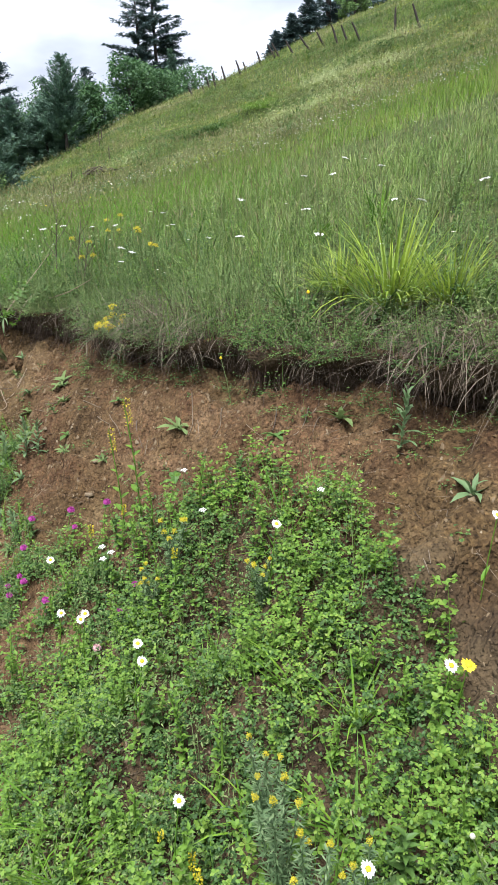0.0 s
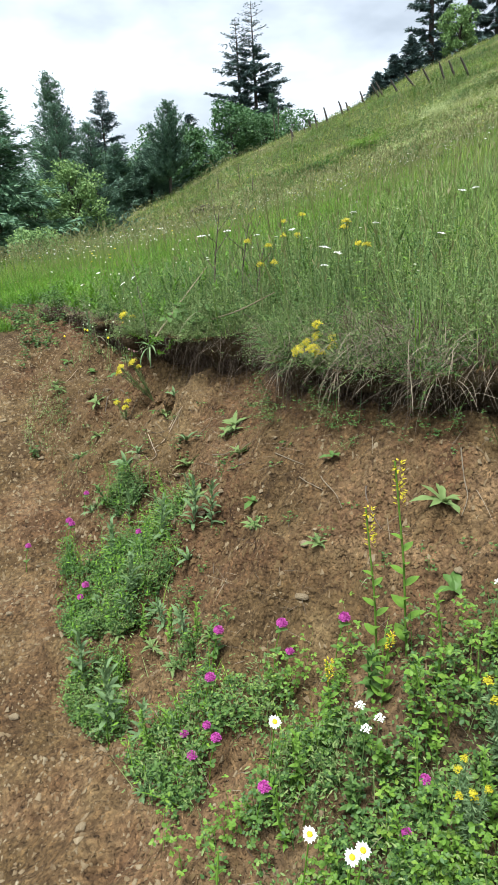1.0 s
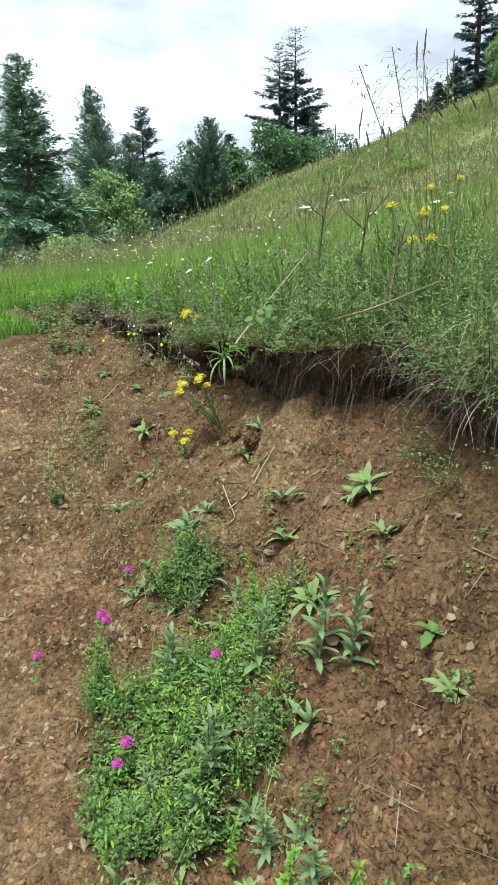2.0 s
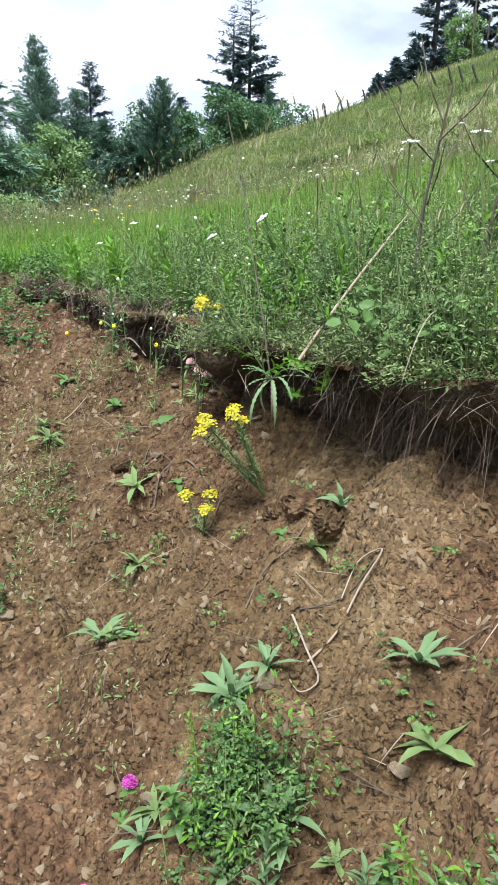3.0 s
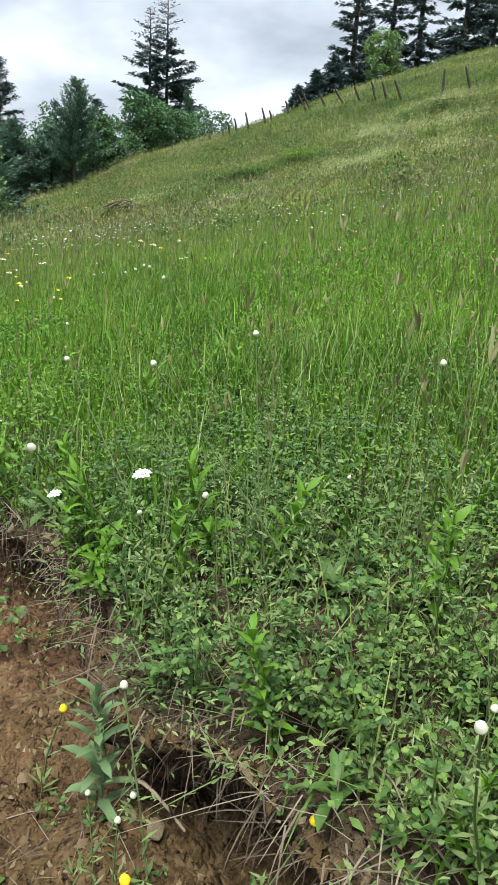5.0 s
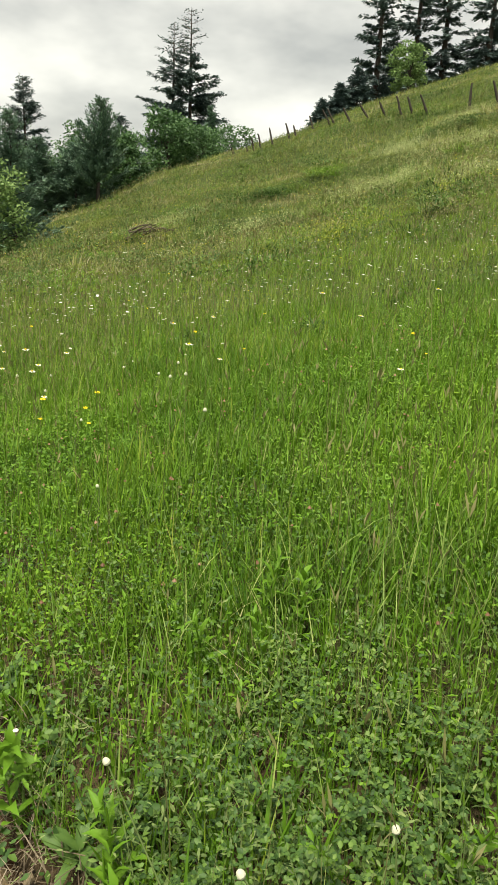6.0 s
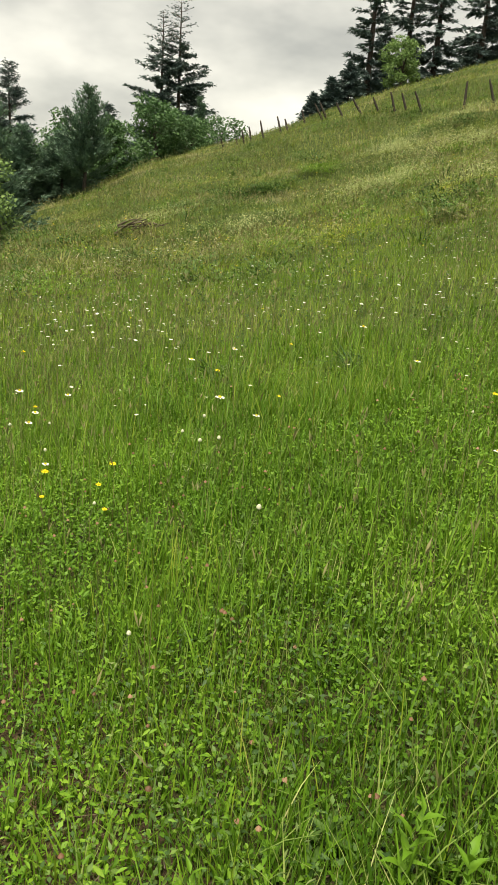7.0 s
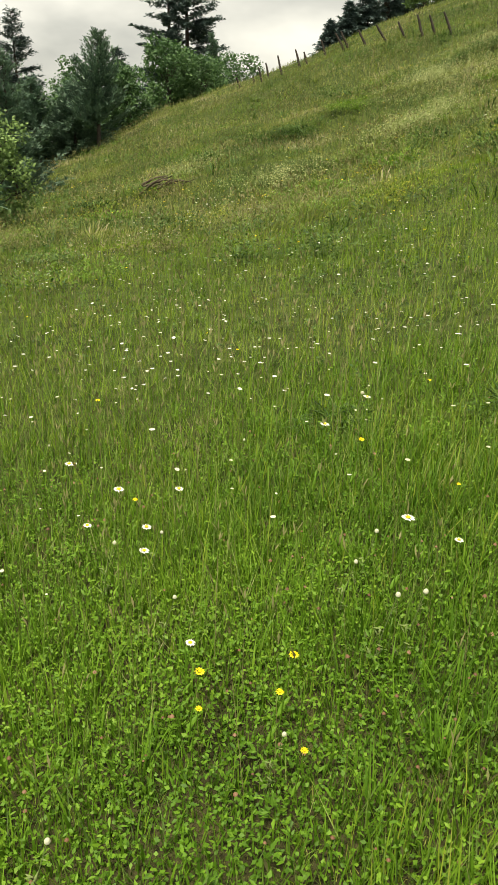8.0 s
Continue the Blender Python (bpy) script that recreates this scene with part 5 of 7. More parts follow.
# ---- weeds on the bank and along the track ----
def bank_points(n, u0, u1, low, high, thin=None):
    u = rng.uniform(u0, u1, n)
    v = rng.uniform(0, 1, n)
    a, b = low(u), high(u)
    keep = b > a
    v = a + (b - a) * v
    keep &= rng.random(n) < smooth_step(0, 0.5, u - u0) * smooth_step(0, 0.25, u1 - u)
    if thin is not None:
        keep &= rng.random(n) < thin(u, v)
    return to_xy(u[keep], v[keep])


def green_top(u):
    """How far up the bank the weeds have grown."""
    return np.interp(u, (-1.0, 0.4, 0.6, 0.85, 1.3, 1.9, 2.35, 2.6, 2.9, 3.1, 3.5, 3.9, 4.2, 5.2), (0.95, 1.0, 1.2, 1.36, 1.6, 1.55, 1.32, 1.16, 1.14, 1.34, 1.56, 1.52, 1.58, 1.7)) + 0.07 * lumps(u, 0 * u, 0.2, 33)


def mats(u, v):
    """Weeds in mats with bare gaps, closed on the near part of the bank."""
    return np.maximum(smooth_step(2.3, 1.6, u), smooth_step(-0.15, 0.3, lumps(u, v, 0.26, 41) + 0.95 * lumps(u, v, 0.11, 42) + 0.12 - 1.5 * smooth_step(3.85, 4.05, u) + 2.1 * np.exp(-((u - 4.72) / 0.2) ** 2) + 0.55 * smooth_step(4.0, 4.2, u) * smooth_step(0.1, 0.5, lumps(u, v, 0.2, 47))))


foot_line = lambda u: foot_v(u) - 0.03 - 0.12 * np.exp(-((u - 4.75) / 0.25) ** 2) + 0.06 * lumps(u, 0 * u, 0.17, 44)
x_, y_ = bank_points(42000, -0.7, 4.6, foot_line, green_top, mats)
m = len(x_)
stuff("bank_carpet", leaves(rooted(x_, y_, -0.004) + np.stack([0 * x_, 0 * x_, rng.uniform(0, 0.05, m)], -1), rng.uniform(0.007, 0.016, m), rng.uniform(0.005, 0.01, m), rng.uniform(0, 6.28, m), rng.normal(0.2, 0.5, m), rng.normal(0, 0.5, m), sliver=True), WEED,
      "close mat of small dark-green leaves on the lower bank", "undergrowth")
herbs("bank_clover", *bank_points(2400, -0.6, 2.6, foot_line, green_top, lambda u, v: mats(u, v) * patchy(3.5, 3, 0.45)(u, v)), 0.04, 0.17, 15, 0.0115, WEED, "dense dark-green clover and medick covering the lower bank")
herbs("bank_melilot", *bank_points(2000, -0.6, 2.5, foot_line, green_top, lambda u, v: patchy(3.6, 1, 0.05)(u, v) * (1 - 0.75 * smooth_step(1.7, 2.2, u))), 0.08, 0.22, 16, 0.0125, YELLOW_WEED, "bright yellow-green leafy weeds on the lower bank")
herbs("bank_sprigs", *bank_points(220, -0.6, 2.2, foot_line, green_top, patchy(3.2, 19, 0.15)), 0.12, 0.27, 16, 0.0175, YELLOW_WEED, "upright sprigs with broad yellow-green leaves on the lower bank", lean=0.2, out=0.012)
herbs("bank_grey_weeds", *bank_points(1200, -0.6, 2.8, foot_line, green_top, lambda u, v: mats(u, v) * patchy(2.0, 6, 0.2)(u, v)), 0.08, 0.24, 20, 0.0095, GREY_WEED, "grey-green narrow-leaved weeds on the lower bank", trefoil=False)
herbs("track_weeds", *bank_points(2300, 2.5, 4.7, foot_line, green_top, mats), 0.03, 0.13, 14, 0.0078, WEED, "low green medick along the foot of the bank")
herbs("track_grey_weeds", *bank_points(1300, 2.5, 5.4, foot_line, green_top, lambda u, v: np.maximum(mats(u, v), 0.12) * patchy(3.0, 8, 0.05)(u, v)), 0.05, 0.15, 18, 0.0085, GREY_WEED, "grey-green weeds along the foot of the bank", trefoil=False)
herbs("track_light_weeds", *bank_points(420, 2.4, 4.4, foot_line, green_top, mats), 0.08, 0.2, 14, 0.0115, LUSH, "fresh-green upright weeds along the foot of the bank", trefoil=False)
herbs("bare_bank_sprigs", *bank_points(280, 0.0, 5.6, lambda u: foot_v(u) + 0.1, lambda u: edge_v(u) - 0.08, patchy(4.0, 5, 0.1)), 0.02, 0.07, 11, 0.009, WEED, "small green sprigs on the bare earth")
herbs("track_end_weeds", *bank_points(330, 5.6, 7.6, lambda u: foot_v(u) - 0.1, lambda u: edge_v(u) + 0.1, patchy(3.0, 3, 0.1)), 0.06, 0.2, 9, 0.018, WEED, "green weeds where the track meets the meadow")
x_, y_ = bank_points(1500, -0.6, 3.9, foot_line, green_top, lambda u, v: mats(u, v) * patchy(3.0, 4, 0.1)(u, v))
sward("bank_grass", x_, y_, 0.06, 0.2, 0.0035, LUSH, "thin grass among the weeds on the bank", segs=3, lean=0.4, bend=1.2)
x_, y_ = bank_points(34, -0.4, 1.7, foot_line, green_top)
tufts("bank_grass_tufts", x_, y_, 15, 0.02, (0.16, 0.32), 0.006, LUSH, "arching tufts of grass among the weeds on the lower bank", 0.7, 1.6)
x_, y_ = bank_points(1700, -0.3, 5.6, lambda u: foot_v(u) + 0.05, lambda u: edge_v(u), patchy(2.6, 12, 0.25))
m = len(x_)
stuff("dry_stalks", blades(rooted(x_, y_, -0.004), 0.03 + 0.2 * rng.random(m) ** 2, rng.uniform(0.001, 0.0026, m), rng.uniform(0, 6.28, m), rng.uniform(1.25, 1.6, m), rng.uniform(-0.1, 0.35, m), 3), DRY, "dry stalks lying on the bare earth", "stalks")


# ---- stones and clods ----
def pebbles(n, u0, u1, low, high, small, large, sink=0.3):
    """Small broken stones and crumbs, each an uneven peaked lump of five sides set in the slope."""
    octa = np.array([(1, 0, -0.5), (-0.8, 0.6, -0.5), (0.3, 1, -0.5), (-0.7, -0.7, -0.5), (0.5, -0.9, -0.5), (0, 0, 0.8)])
    tri = np.array([(0, 2, 5), (2, 1, 5), (1, 3, 5), (3, 4, 5), (4, 0, 5)])
    x, y = bank_points(n, u0, u1, low, high)
    m = len(x)
    size = small + (large - small) * rng.random(m) ** 3.5
    P = rooted(x, y, 0) + np.stack([0 * x, 0 * x, size * (0.5 - sink) * 0.6], -1)
    a = rng.uniform(0, 6.28, m)
    body = (octa[None] * rng.uniform(0.6, 1.2, (m, 6, 1)) + rng.normal(0, 0.3, (m, 6, 3))) * np.stack([rng.uniform(0.8, 1.3, m), rng.uniform(0.6, 1.0, m), rng.uniform(0.7, 1.3, m)], -1)[:, None]
    c, s = np.cos(a)[:, None], np.sin(a)[:, None]
    body = np.stack([body[..., 0] * c - body[..., 1] * s, body[..., 0] * s + body[..., 1] * c, body[..., 2]], -1) * (size * 0.5)[:, None, None]
    fall_x = np.clip((height(x + 0.012, y) - height(x - 0.012, y)) / 0.024, -1.6, 1.6)
    fall_y = np.clip((height(x, y + 0.012) - height(x, y - 0.012)) / 0.024, -1.6, 1.6)
    body[..., 2] += 0.5 * (body[..., 0] * fall_x[:, None] + body[..., 1] * fall_y[:, None])
    body = body + P[:, None]
    return body.reshape(-1, 3), (tri[None] + (np.arange(m) * 6)[:, None, None]).reshape(-1, 3)


stuff("earth_crumbs", pebbles(56000, 0.8, 5.8, lambda u: foot_v(u), lambda u: edge_v(u) - 0.07, 0.005, 0.018), CRUMB, "crumbs of red-brown earth on the bank", "earth")
stuff("bank_pebbles", pebbles(9000, -0.2, 6.4, lambda u: foot_v(u), lambda u: edge_v(u) - 0.06, 0.004, 0.022), STONE, "small stones and crumbs of earth on the bank", "stones")
stuff("track_pebbles", pebbles(28000, 1.0, 6.6, lambda u: foot_v(u) - 1.5, lambda u: foot_v(u) + 0.1, 0.004, 0.024), STONE, "small broken stones on the dirt track", "stones")


# ---- single plants ----
def frond(length, width, bend=0.5, cup=0.2, segs=5, wavy=0.0, tip=1.6):
    """One broad leaf along +x, with a sunk midrib, arching down to its tip."""
    v, f = [], []
    x, z, a = 0.0, 0.0, 0.0
    for i in range(segs + 1):
        k = i / segs
        w = width * 0.5 * (max(0.0, math.sin(math.pi * k**0.85)) ** 0.75 * 0.93 + 0.14 * (1 - k)) * (1 + wavy * math.sin(i * 2.4))
        v += [(x, -w, z + cup * w), (x, -w * 0.45, z + cup * w * 0.25), (x, 0, z - 0.02 * width), (x, w * 0.45, z + cup * w * 0.25), (x, w, z + cup * w)]
        a = bend * (k - 0.15)
        x += math.cos(a) * length / segs
        z -= math.sin(a) * length / segs
    for i in range(segs):
        o = i * 5
        f += [(o + s, o + s + 1, o + s + 6, o + s + 5) for s in range(4)]
    return v, f


def leaf_mesh(name, length, width, material, **shape):
    return mesh_of(name, *frond(length, width, **shape), material, True)


MADE = {}


def plant(kind, build, place, label="", rz=0.0, scale=1.0, lean=(0.0, 0.0)):
    """The first of a kind is built, the others are copies that share its meshes."""
    m = Matrix.LocRotScale(place, Euler((lean[0], lean[1], rz)), None)
    if kind not in MADE:
        MADE[kind] = build()
        MADE[kind].matrix_basis = m @ Matrix.Diagonal((scale, scale, scale, 1))
        ob = MADE[kind]
    else:
        ob = copy_thing(MADE[kind], m)
        ob.scale = (scale,) * 3
    return tagged(ob, label)


def rosette(count, length, width, material, rise, label, seed, stem=0.0, group="rosettes on the bank", segs=5):
    """A plant of broad leaves round a short stem."""
    def build():
        r = np.random.default_rng(seed)
        ob = thing("leafy_rosette", (0, 0, 0), label, "plant", group)
        blade = [leaf_mesh("leaf", length, width, material, bend=b, cup=c, wavy=0.22, segs=segs) for b, c in ((1.0, 0.25), (1.5, 0.15), (0.6, 0.3))]
        for i in range(count):
            lf = part("leaf", blade[i % 3], ob)
            k = i / count
            lf.matrix_basis = Matrix.LocRotScale((0, 0, stem * k + 0.01), Euler((r.normal(0, 0.15), -rise * (0.35 + 0.9 * k) + r.normal(0, 0.12), i * 2.4 + r.normal(0, 0.2))), Vector((1, 1, 1)) * (1.1 - 0.45 * k) * r.uniform(0.85, 1.15))
        if stem:
            part("stem", mesh_np("stem", *tube([(0, 0, -0.02), (0.01, 0, stem * 0.5), (0, 0.01, stem)], [0.0028, 0.0024, 0.0016], 6), material, True), ob)
        return ob
    return build


R_GREY = rosette(10, 0.08, 0.019, GREY_WEED, 0.7, "grey-green rosette of long woolly leaves on bare earth", 1)
R_BIG = rosette(11, 0.11, 0.022, PALE_LEAF, 0.8, "broad pale-green rosette of soft leaves on bare earth", 2)
R_SMALL = rosette(6, 0.05, 0.02, WEED, 0.6, "small green rosette on bare earth", 3)
R_LIGHT = rosette(8, 0.11, 0.022, PALE_LEAF, 0.95, "fresh light-green plant with upright broad leaves", 4)
R_TALL = rosette(24, 0.08, 0.021, PALE_LEAF, 0.9, "upright leafy green plant with narrow leaves", 5, 0.24, "leafy weeds on the bank", 4)


def seat(x, y, sink=0.0):
    return (x, y, float(surface(x, y)) - sink)


def joined(kind, build, foot, tip, span, rz=0.0):
    """Stand a stalk of the given height with its foot and its tip at two points."""
    rise = Vector(tip) - Vector(foot)
    way = rise.normalized()
    return plant(kind, build, foot, rz=rz, scale=rise.length / span, lean=(-math.asin(way.y), math.atan2(way.x, way.z)))


def aimed(kind, build, tip, shift, span):
    """The same, with the foot on the ground beside the tip."""
    return joined(kind, build, seat(tip[0] + shift[0], tip[1] + shift[1]), tip, span)


for i, (x, y, s) in enumerate([(-0.96, 3.6, 1), (-1.0, 3.82, 1), (-0.65, 2.94, 0.6), (-1.42, 4.28, 0.8), (-1.22, 3.85, 1.15), (-1.85, 4.6, 0.8), (-2.2, 4.95, 0.8), (-1.81, 4.16, 0.8), (-1.02, 3.81, 1), (-0.86, 3.12, 0.6), (-1.82, 4.45, 0.75), (-2.23, 5.01, 0.8), (-1.13, 3.54, 1.0), (-0.3, 2.86, 1.0), (0.33, 2.46, 1.2)]):
    plant("grey", R_GREY, seat(x, y), rz=i * 1.7, scale=s, lean=(-0.25, -0.2))
for i, (x, y, s) in enumerate([(-1.84, 4.19, 0.85), (-1.57, 4.03, 0.55), (-1.35, 3.44, 0.9), (-1.24, 3.95, 0.8)]):
    plant("big", R_BIG, seat(x, y), rz=i * 2.1, scale=s, lean=(-0.2, -0.15))
for i, (x, y, s) in enumerate([(-1.36, 4.31, 0.6), (-1.49, 4.02, 0.65), (-1.46, 3.82, 1.0), (-1.12, 3.23, 0.7), (-1.51, 3.15, 0.9), (-1.55, 4.0, 0.9), (0.65, 1.9, 1.0)]):
    plant("light", R_LIGHT, seat(x, y), rz=i * 1.3, scale=s)
for i, (x, y, s) in enumerate([(-1.48, 4.34, 0.8), (-2.03, 5.11, 1), (-1.34, 4.5, 1), (-0.88, 3.27, 1.2), (-0.3, 2.6, 1.3), (0.1, 2.45, 1.2), (-1.6, 4.75, 1), (-1.85, 4.9, 1.1), (-2.25, 5.3, 1.2), (-0.6, 3.2, 1.0), (-1.75, 4.62, 0.9)]):
    plant("small", R_SMALL, seat(x, y), rz=i * 1.9, scale=s)
R_SHOOT = rosette(30, 0.026, 0.0105, YELLOW_WEED, 0.6, "upright yellow-green leafy shoot among the weeds", 7, 0.2, "leafy shoots among the weeds", 3)
R_DARK = rosette(20, 0.036, 0.014, WEED, 0.6, "dark-green bushy weed on the lower bank", 8, 0.1, "bushy weeds on the lower bank", 3)
for i in range(95):
    u = -0.4 + 2.6 * ((i * 0.618) % 1)
    v = foot_v(u) + 0.05 + (green_top(u) - foot_v(u) - 0.1) * ((i * 0.7549) % 1)
    x, y = to_xy(u, v)
    if i % 3:
        plant("shoot", R_SHOOT, seat(float(x), float(y)), rz=i * 1.3, scale=0.85 + 0.45 * ((i * 0.37) % 1), lean=(0.2 * math.sin(i), 0.2 * math.cos(i * 2)))
    else:
        plant("dark", R_DARK, seat(float(x), float(y)), rz=i * 1.3, scale=0.8 + 0.6 * ((i * 0.37) % 1))
for i, (x, y, s) in enumerate([(-1.11, 3.31, 0.8), (-1.04, 3.29, 0.7), (-1.33, 3.17, 0.8), (-1.25, 3.4, 0.7), (0.5, 2.2, 0.8), (-1.5, 3.5, 0.8), (-1.45, 2.9, 0.8), (-1.3, 2.7, 1.0)]):
    plant("tall", R_TALL, seat(x, y), rz=i * 1.1, scale=s, lean=(0.1 * math.sin(i), 0.1 * math.cos(i)))


for i in range(44):
    u = 2.5 + 1.5 * ((i * 0.618 + 0.1) % 1)
    v = foot_v(u) + 0.04 + (green_top(u) - foot_v(u)) * ((i * 0.7549 + 0.3) % 1)
    x, y = to_xy(u, float(v))
    kind, make = (("tall", R_TALL), ("grey", R_GREY), ("light", R_LIGHT), ("shoot", R_SHOOT), ("dark", R_DARK))[i % 5]
    plant(kind, make, seat(float(x), float(y)), rz=i * 1.9, scale=(0.5, 0.7, 0.55, 0.8, 0.9)[i % 5] * (0.8 + 0.4 * ((i * 0.37) % 1)), lean=(0.25 * math.sin(i * 2), 0.25 * math.cos(i * 3)))


R_EDGE = rosette(18, 0.055, 0.016, LUSH, 0.8, "bushy fresh-green weed with narrow leaves at the turf's edge", 21, 0.16, "leafy weeds at the turf's edge", 3)
R_BROAD = rosette(9, 0.09, 0.026, WEED, 0.7, "dark broad-leaved weed at the turf's edge", 22, 0.05, "leafy weeds at the turf's edge", 4)
for i in range(64):
    u = 4.1 + 2.3 * ((i * 0.618) % 1)
    x, y = to_xy(u, edge_v(u) - 0.05 + 0.75 * ((i * 0.7549) % 1) ** 1.4)
    if i % 3 == 0:
        plant("broad", R_BROAD, seat(float(x), float(y)), rz=i * 1.7, scale=0.5 + 0.35 * ((i * 0.37) % 1), lean=(0.3 * math.sin(i), 0.3 * math.cos(i * 2)))
    else:
        plant("edge", R_EDGE, seat(float(x), float(y)), rz=i * 1.7, scale=0.7 + 0.6 * ((i * 0.37) % 1), lean=(0.4 * math.sin(i), 0.4 * math.cos(i * 2)))
def toothed_leaf(length, width, pitch, bend, teeth=11):
    """A long leaf along +x with a toothed, wavy margin, arching over and hanging."""
    v, f = [], []
    x = z = 0.0
    rows = 2 * teeth
    for i in range(rows + 1):
        k = i / rows
        w = width * 0.5 * (0.25 + 0.75 * math.sin(math.pi * min(1.0, k * 0.93 + 0.07)) ** 0.6) * (1.0 if i % 2 else 0.6) * (1 - k**6)
        ripple = 0.12 * width * math.sin(i * 1.9)
        v += [(x, -w, z + ripple + 0.25 * w), (x, 0, z), (x, w, z - ripple + 0.25 * w)]
        a = pitch - bend * k
        x += math.cos(a) * length / rows
        z += math.sin(a) * length / rows
    for i in range(rows):
        o = i * 3
        f += [(o, o + 1, o + 4, o + 3), (o + 1, o + 2, o + 5, o + 4)]
    return np.array(v), f


def thistle(place):
    """A thistle rooted in the turf's broken edge: hanging toothed leaves and one tall brown stem."""
    r = np.random.default_rng(5)
    ob = thing("thistle", place, "thistle with long toothed leaves hanging from the turf's edge", "plant")
    for i in range(13):
        turn = DOWN_AZ + (-1.9 + 3.8 * i / 12) + r.normal(0, 0.3)
        v, f = toothed_leaf(r.uniform(0.07, 0.17), r.uniform(0.009, 0.016), r.uniform(-0.3, 0.9), r.uniform(0.7, 2.4))
        c, d = math.cos(turn), math.sin(turn)
        v = np.stack([v[:, 0] * c - v[:, 1] * d, v[:, 0] * d + v[:, 1] * c, v[:, 2]], -1)
        dry = i in (4, 9)
        part("leaf", mesh_of("leaf", [tuple(p) for p in v], f, DRY if dry else PALE_LEAF, True), ob, "withered yellow-brown leaf" if dry else "")
    part("stem", mesh_np("stem", *tube([(0, 0, -0.02), (-0.03, 0.06, 0.14), (-0.085, 0.165, 0.38), (-0.14, 0.27, 0.59)], [0.0024, 0.002, 0.0015, 0.0008], 6), DEAD, True), ob, "tall dark-brown stem")


thistle((-1.52, 4.57, 0.92))
for i, (u, v, z, s) in enumerate([(4.32, 2.0, 0.96, 0.9), (4.42, 1.96, 0.93, 1.0), (4.25, 1.98, 0.92, 0.8), (4.5, 1.98, 0.95, 0.8), (4.38, 2.02, 0.88, 0.7)]):
    x, y = to_xy(u, v)
    plant("edge", R_EDGE, (float(x), float(y), z), "fresh-green weed hanging over the turf's edge", rz=i * 1.7, scale=0.6 * s, lean=(0.9, -0.9 + 0.2 * math.sin(i)))
BROAD_LEAF = leaf_mesh("leaf", 0.032, 0.024, WEED, bend=0.6, segs=5, wavy=0.08)


def broad_weed():
    """A sprawling weed: arching stems set with broad leaves."""
    r = np.random.default_rng(41)
    ob = thing("broad_leaved_weed", (0, 0, 0), "green broad-leaved weed sprawling over the turf's edge", "plant", "broad-leaved weeds at the turf's edge")
    for i in range(6):
        a, reach, top = i * 1.05 + r.uniform(-0.3, 0.3), r.uniform(0.07, 0.14), r.uniform(0.05, 0.14)
        way = Vector((math.cos(a), math.sin(a), 0))
        bow = [Vector((0, 0, -0.02)), way * reach * 0.45 + Vector((0, 0, top)), way * reach + Vector((0, 0, top * 0.75))]
        part("stem", mesh_np("stem", *tube(bow, [0.0018, 0.0014, 0.0008], 4), WEED), ob)
        for k in range(8):
            q = 0.28 + 0.1 * k
            spot = bow[0].lerp(bow[1], q / 0.6) if q < 0.6 else bow[1].lerp(bow[2], (q - 0.6) / 0.4)
            leaf = part("leaf", BROAD_LEAF, ob)
            size = r.uniform(0.55, 1.1)
            leaf.matrix_basis = Matrix.LocRotScale(spot, Euler((r.normal(0, 0.35), r.uniform(-0.5, 0.35), a + (-1) ** k * r.uniform(0.5, 1.5))), Vector((size, size, size)))
    return ob


for i, (u, dv, s) in enumerate([(4.02, 0.02, 1.0), (4.16, -0.02, 1.15), (4.28, 0.05, 0.9), (3.86, 0.04, 0.9), (4.12, 0.14, 1.1), (4.36, 0.12, 0.9)]):
    x, y = to_xy(u, edge_v(u) + dv)
    plant("broad_weed", broad_weed, seat(float(x), float(y)), rz=i * 1.3, scale=s, lean=(0.25 * math.sin(i), -0.25 - 0.1 * math.cos(i)))
plant("tall", R_TALL, seat(-2.1, 5.36), rz=0.4, scale=0.8)


def stalk(tall, thick, material, lean=0.03, name="stem"):
    return mesh_np(name, *tube([(0, 0, -0.03), (lean * 0.4, 0, tall * 0.5), (lean, 0.01, tall)], [thick, thick * 0.9, thick * 0.75], 5), material, True)


def petal_ring(count, radius, inner, width, up=0.1):
    a = np.linspace(0, 2 * np.pi, count, endpoint=False)
    P = np.stack([np.cos(a) * inner, np.sin(a) * inner, 0 * a], -1)
    i = np.arange(count)
    return leaves(P, (radius - inner) * (1 + 0.16 * np.sin(i * 5.3)), width * (1 + 0.2 * np.sin(i * 2.9)), a + 0.1 * np.sin(i * 4.1), up + 0.2 * np.sin(i * 3.1), 0.3 * np.sin(i * 1.7), 0.1)


def dome(radius, tall, rings=3, sides=9):
    v = [(0, 0, tall)]
    for i in range(1, rings + 1):
        t = math.pi / 2 * i / rings
        v += [(radius * math.sin(t) * math.cos(2 * math.pi * s / sides), radius * math.sin(t) * math.sin(2 * math.pi * s / sides), tall * math.cos(t)) for s in range(sides)]
    f = [(0, 1 + s, 1 + (s + 1) % sides) for s in range(sides)]
    for i in range(rings - 1):
        for s in range(sides):
            a, b, c, d = 1 + i * sides + s, 1 + i * sides + (s + 1) % sides, 1 + (i + 1) * sides + (s + 1) % sides, 1 + (i + 1) * sides + s
            f += [(a, d, c), (a, c, b)]
    return np.array(v, np.float32), np.array(f)


def moved(geo, dx=0.0, dy=0.0, dz=0.0, size=1.0):
    return geo[0] * size + np.array((dx, dy, dz), np.float32), geo[1]


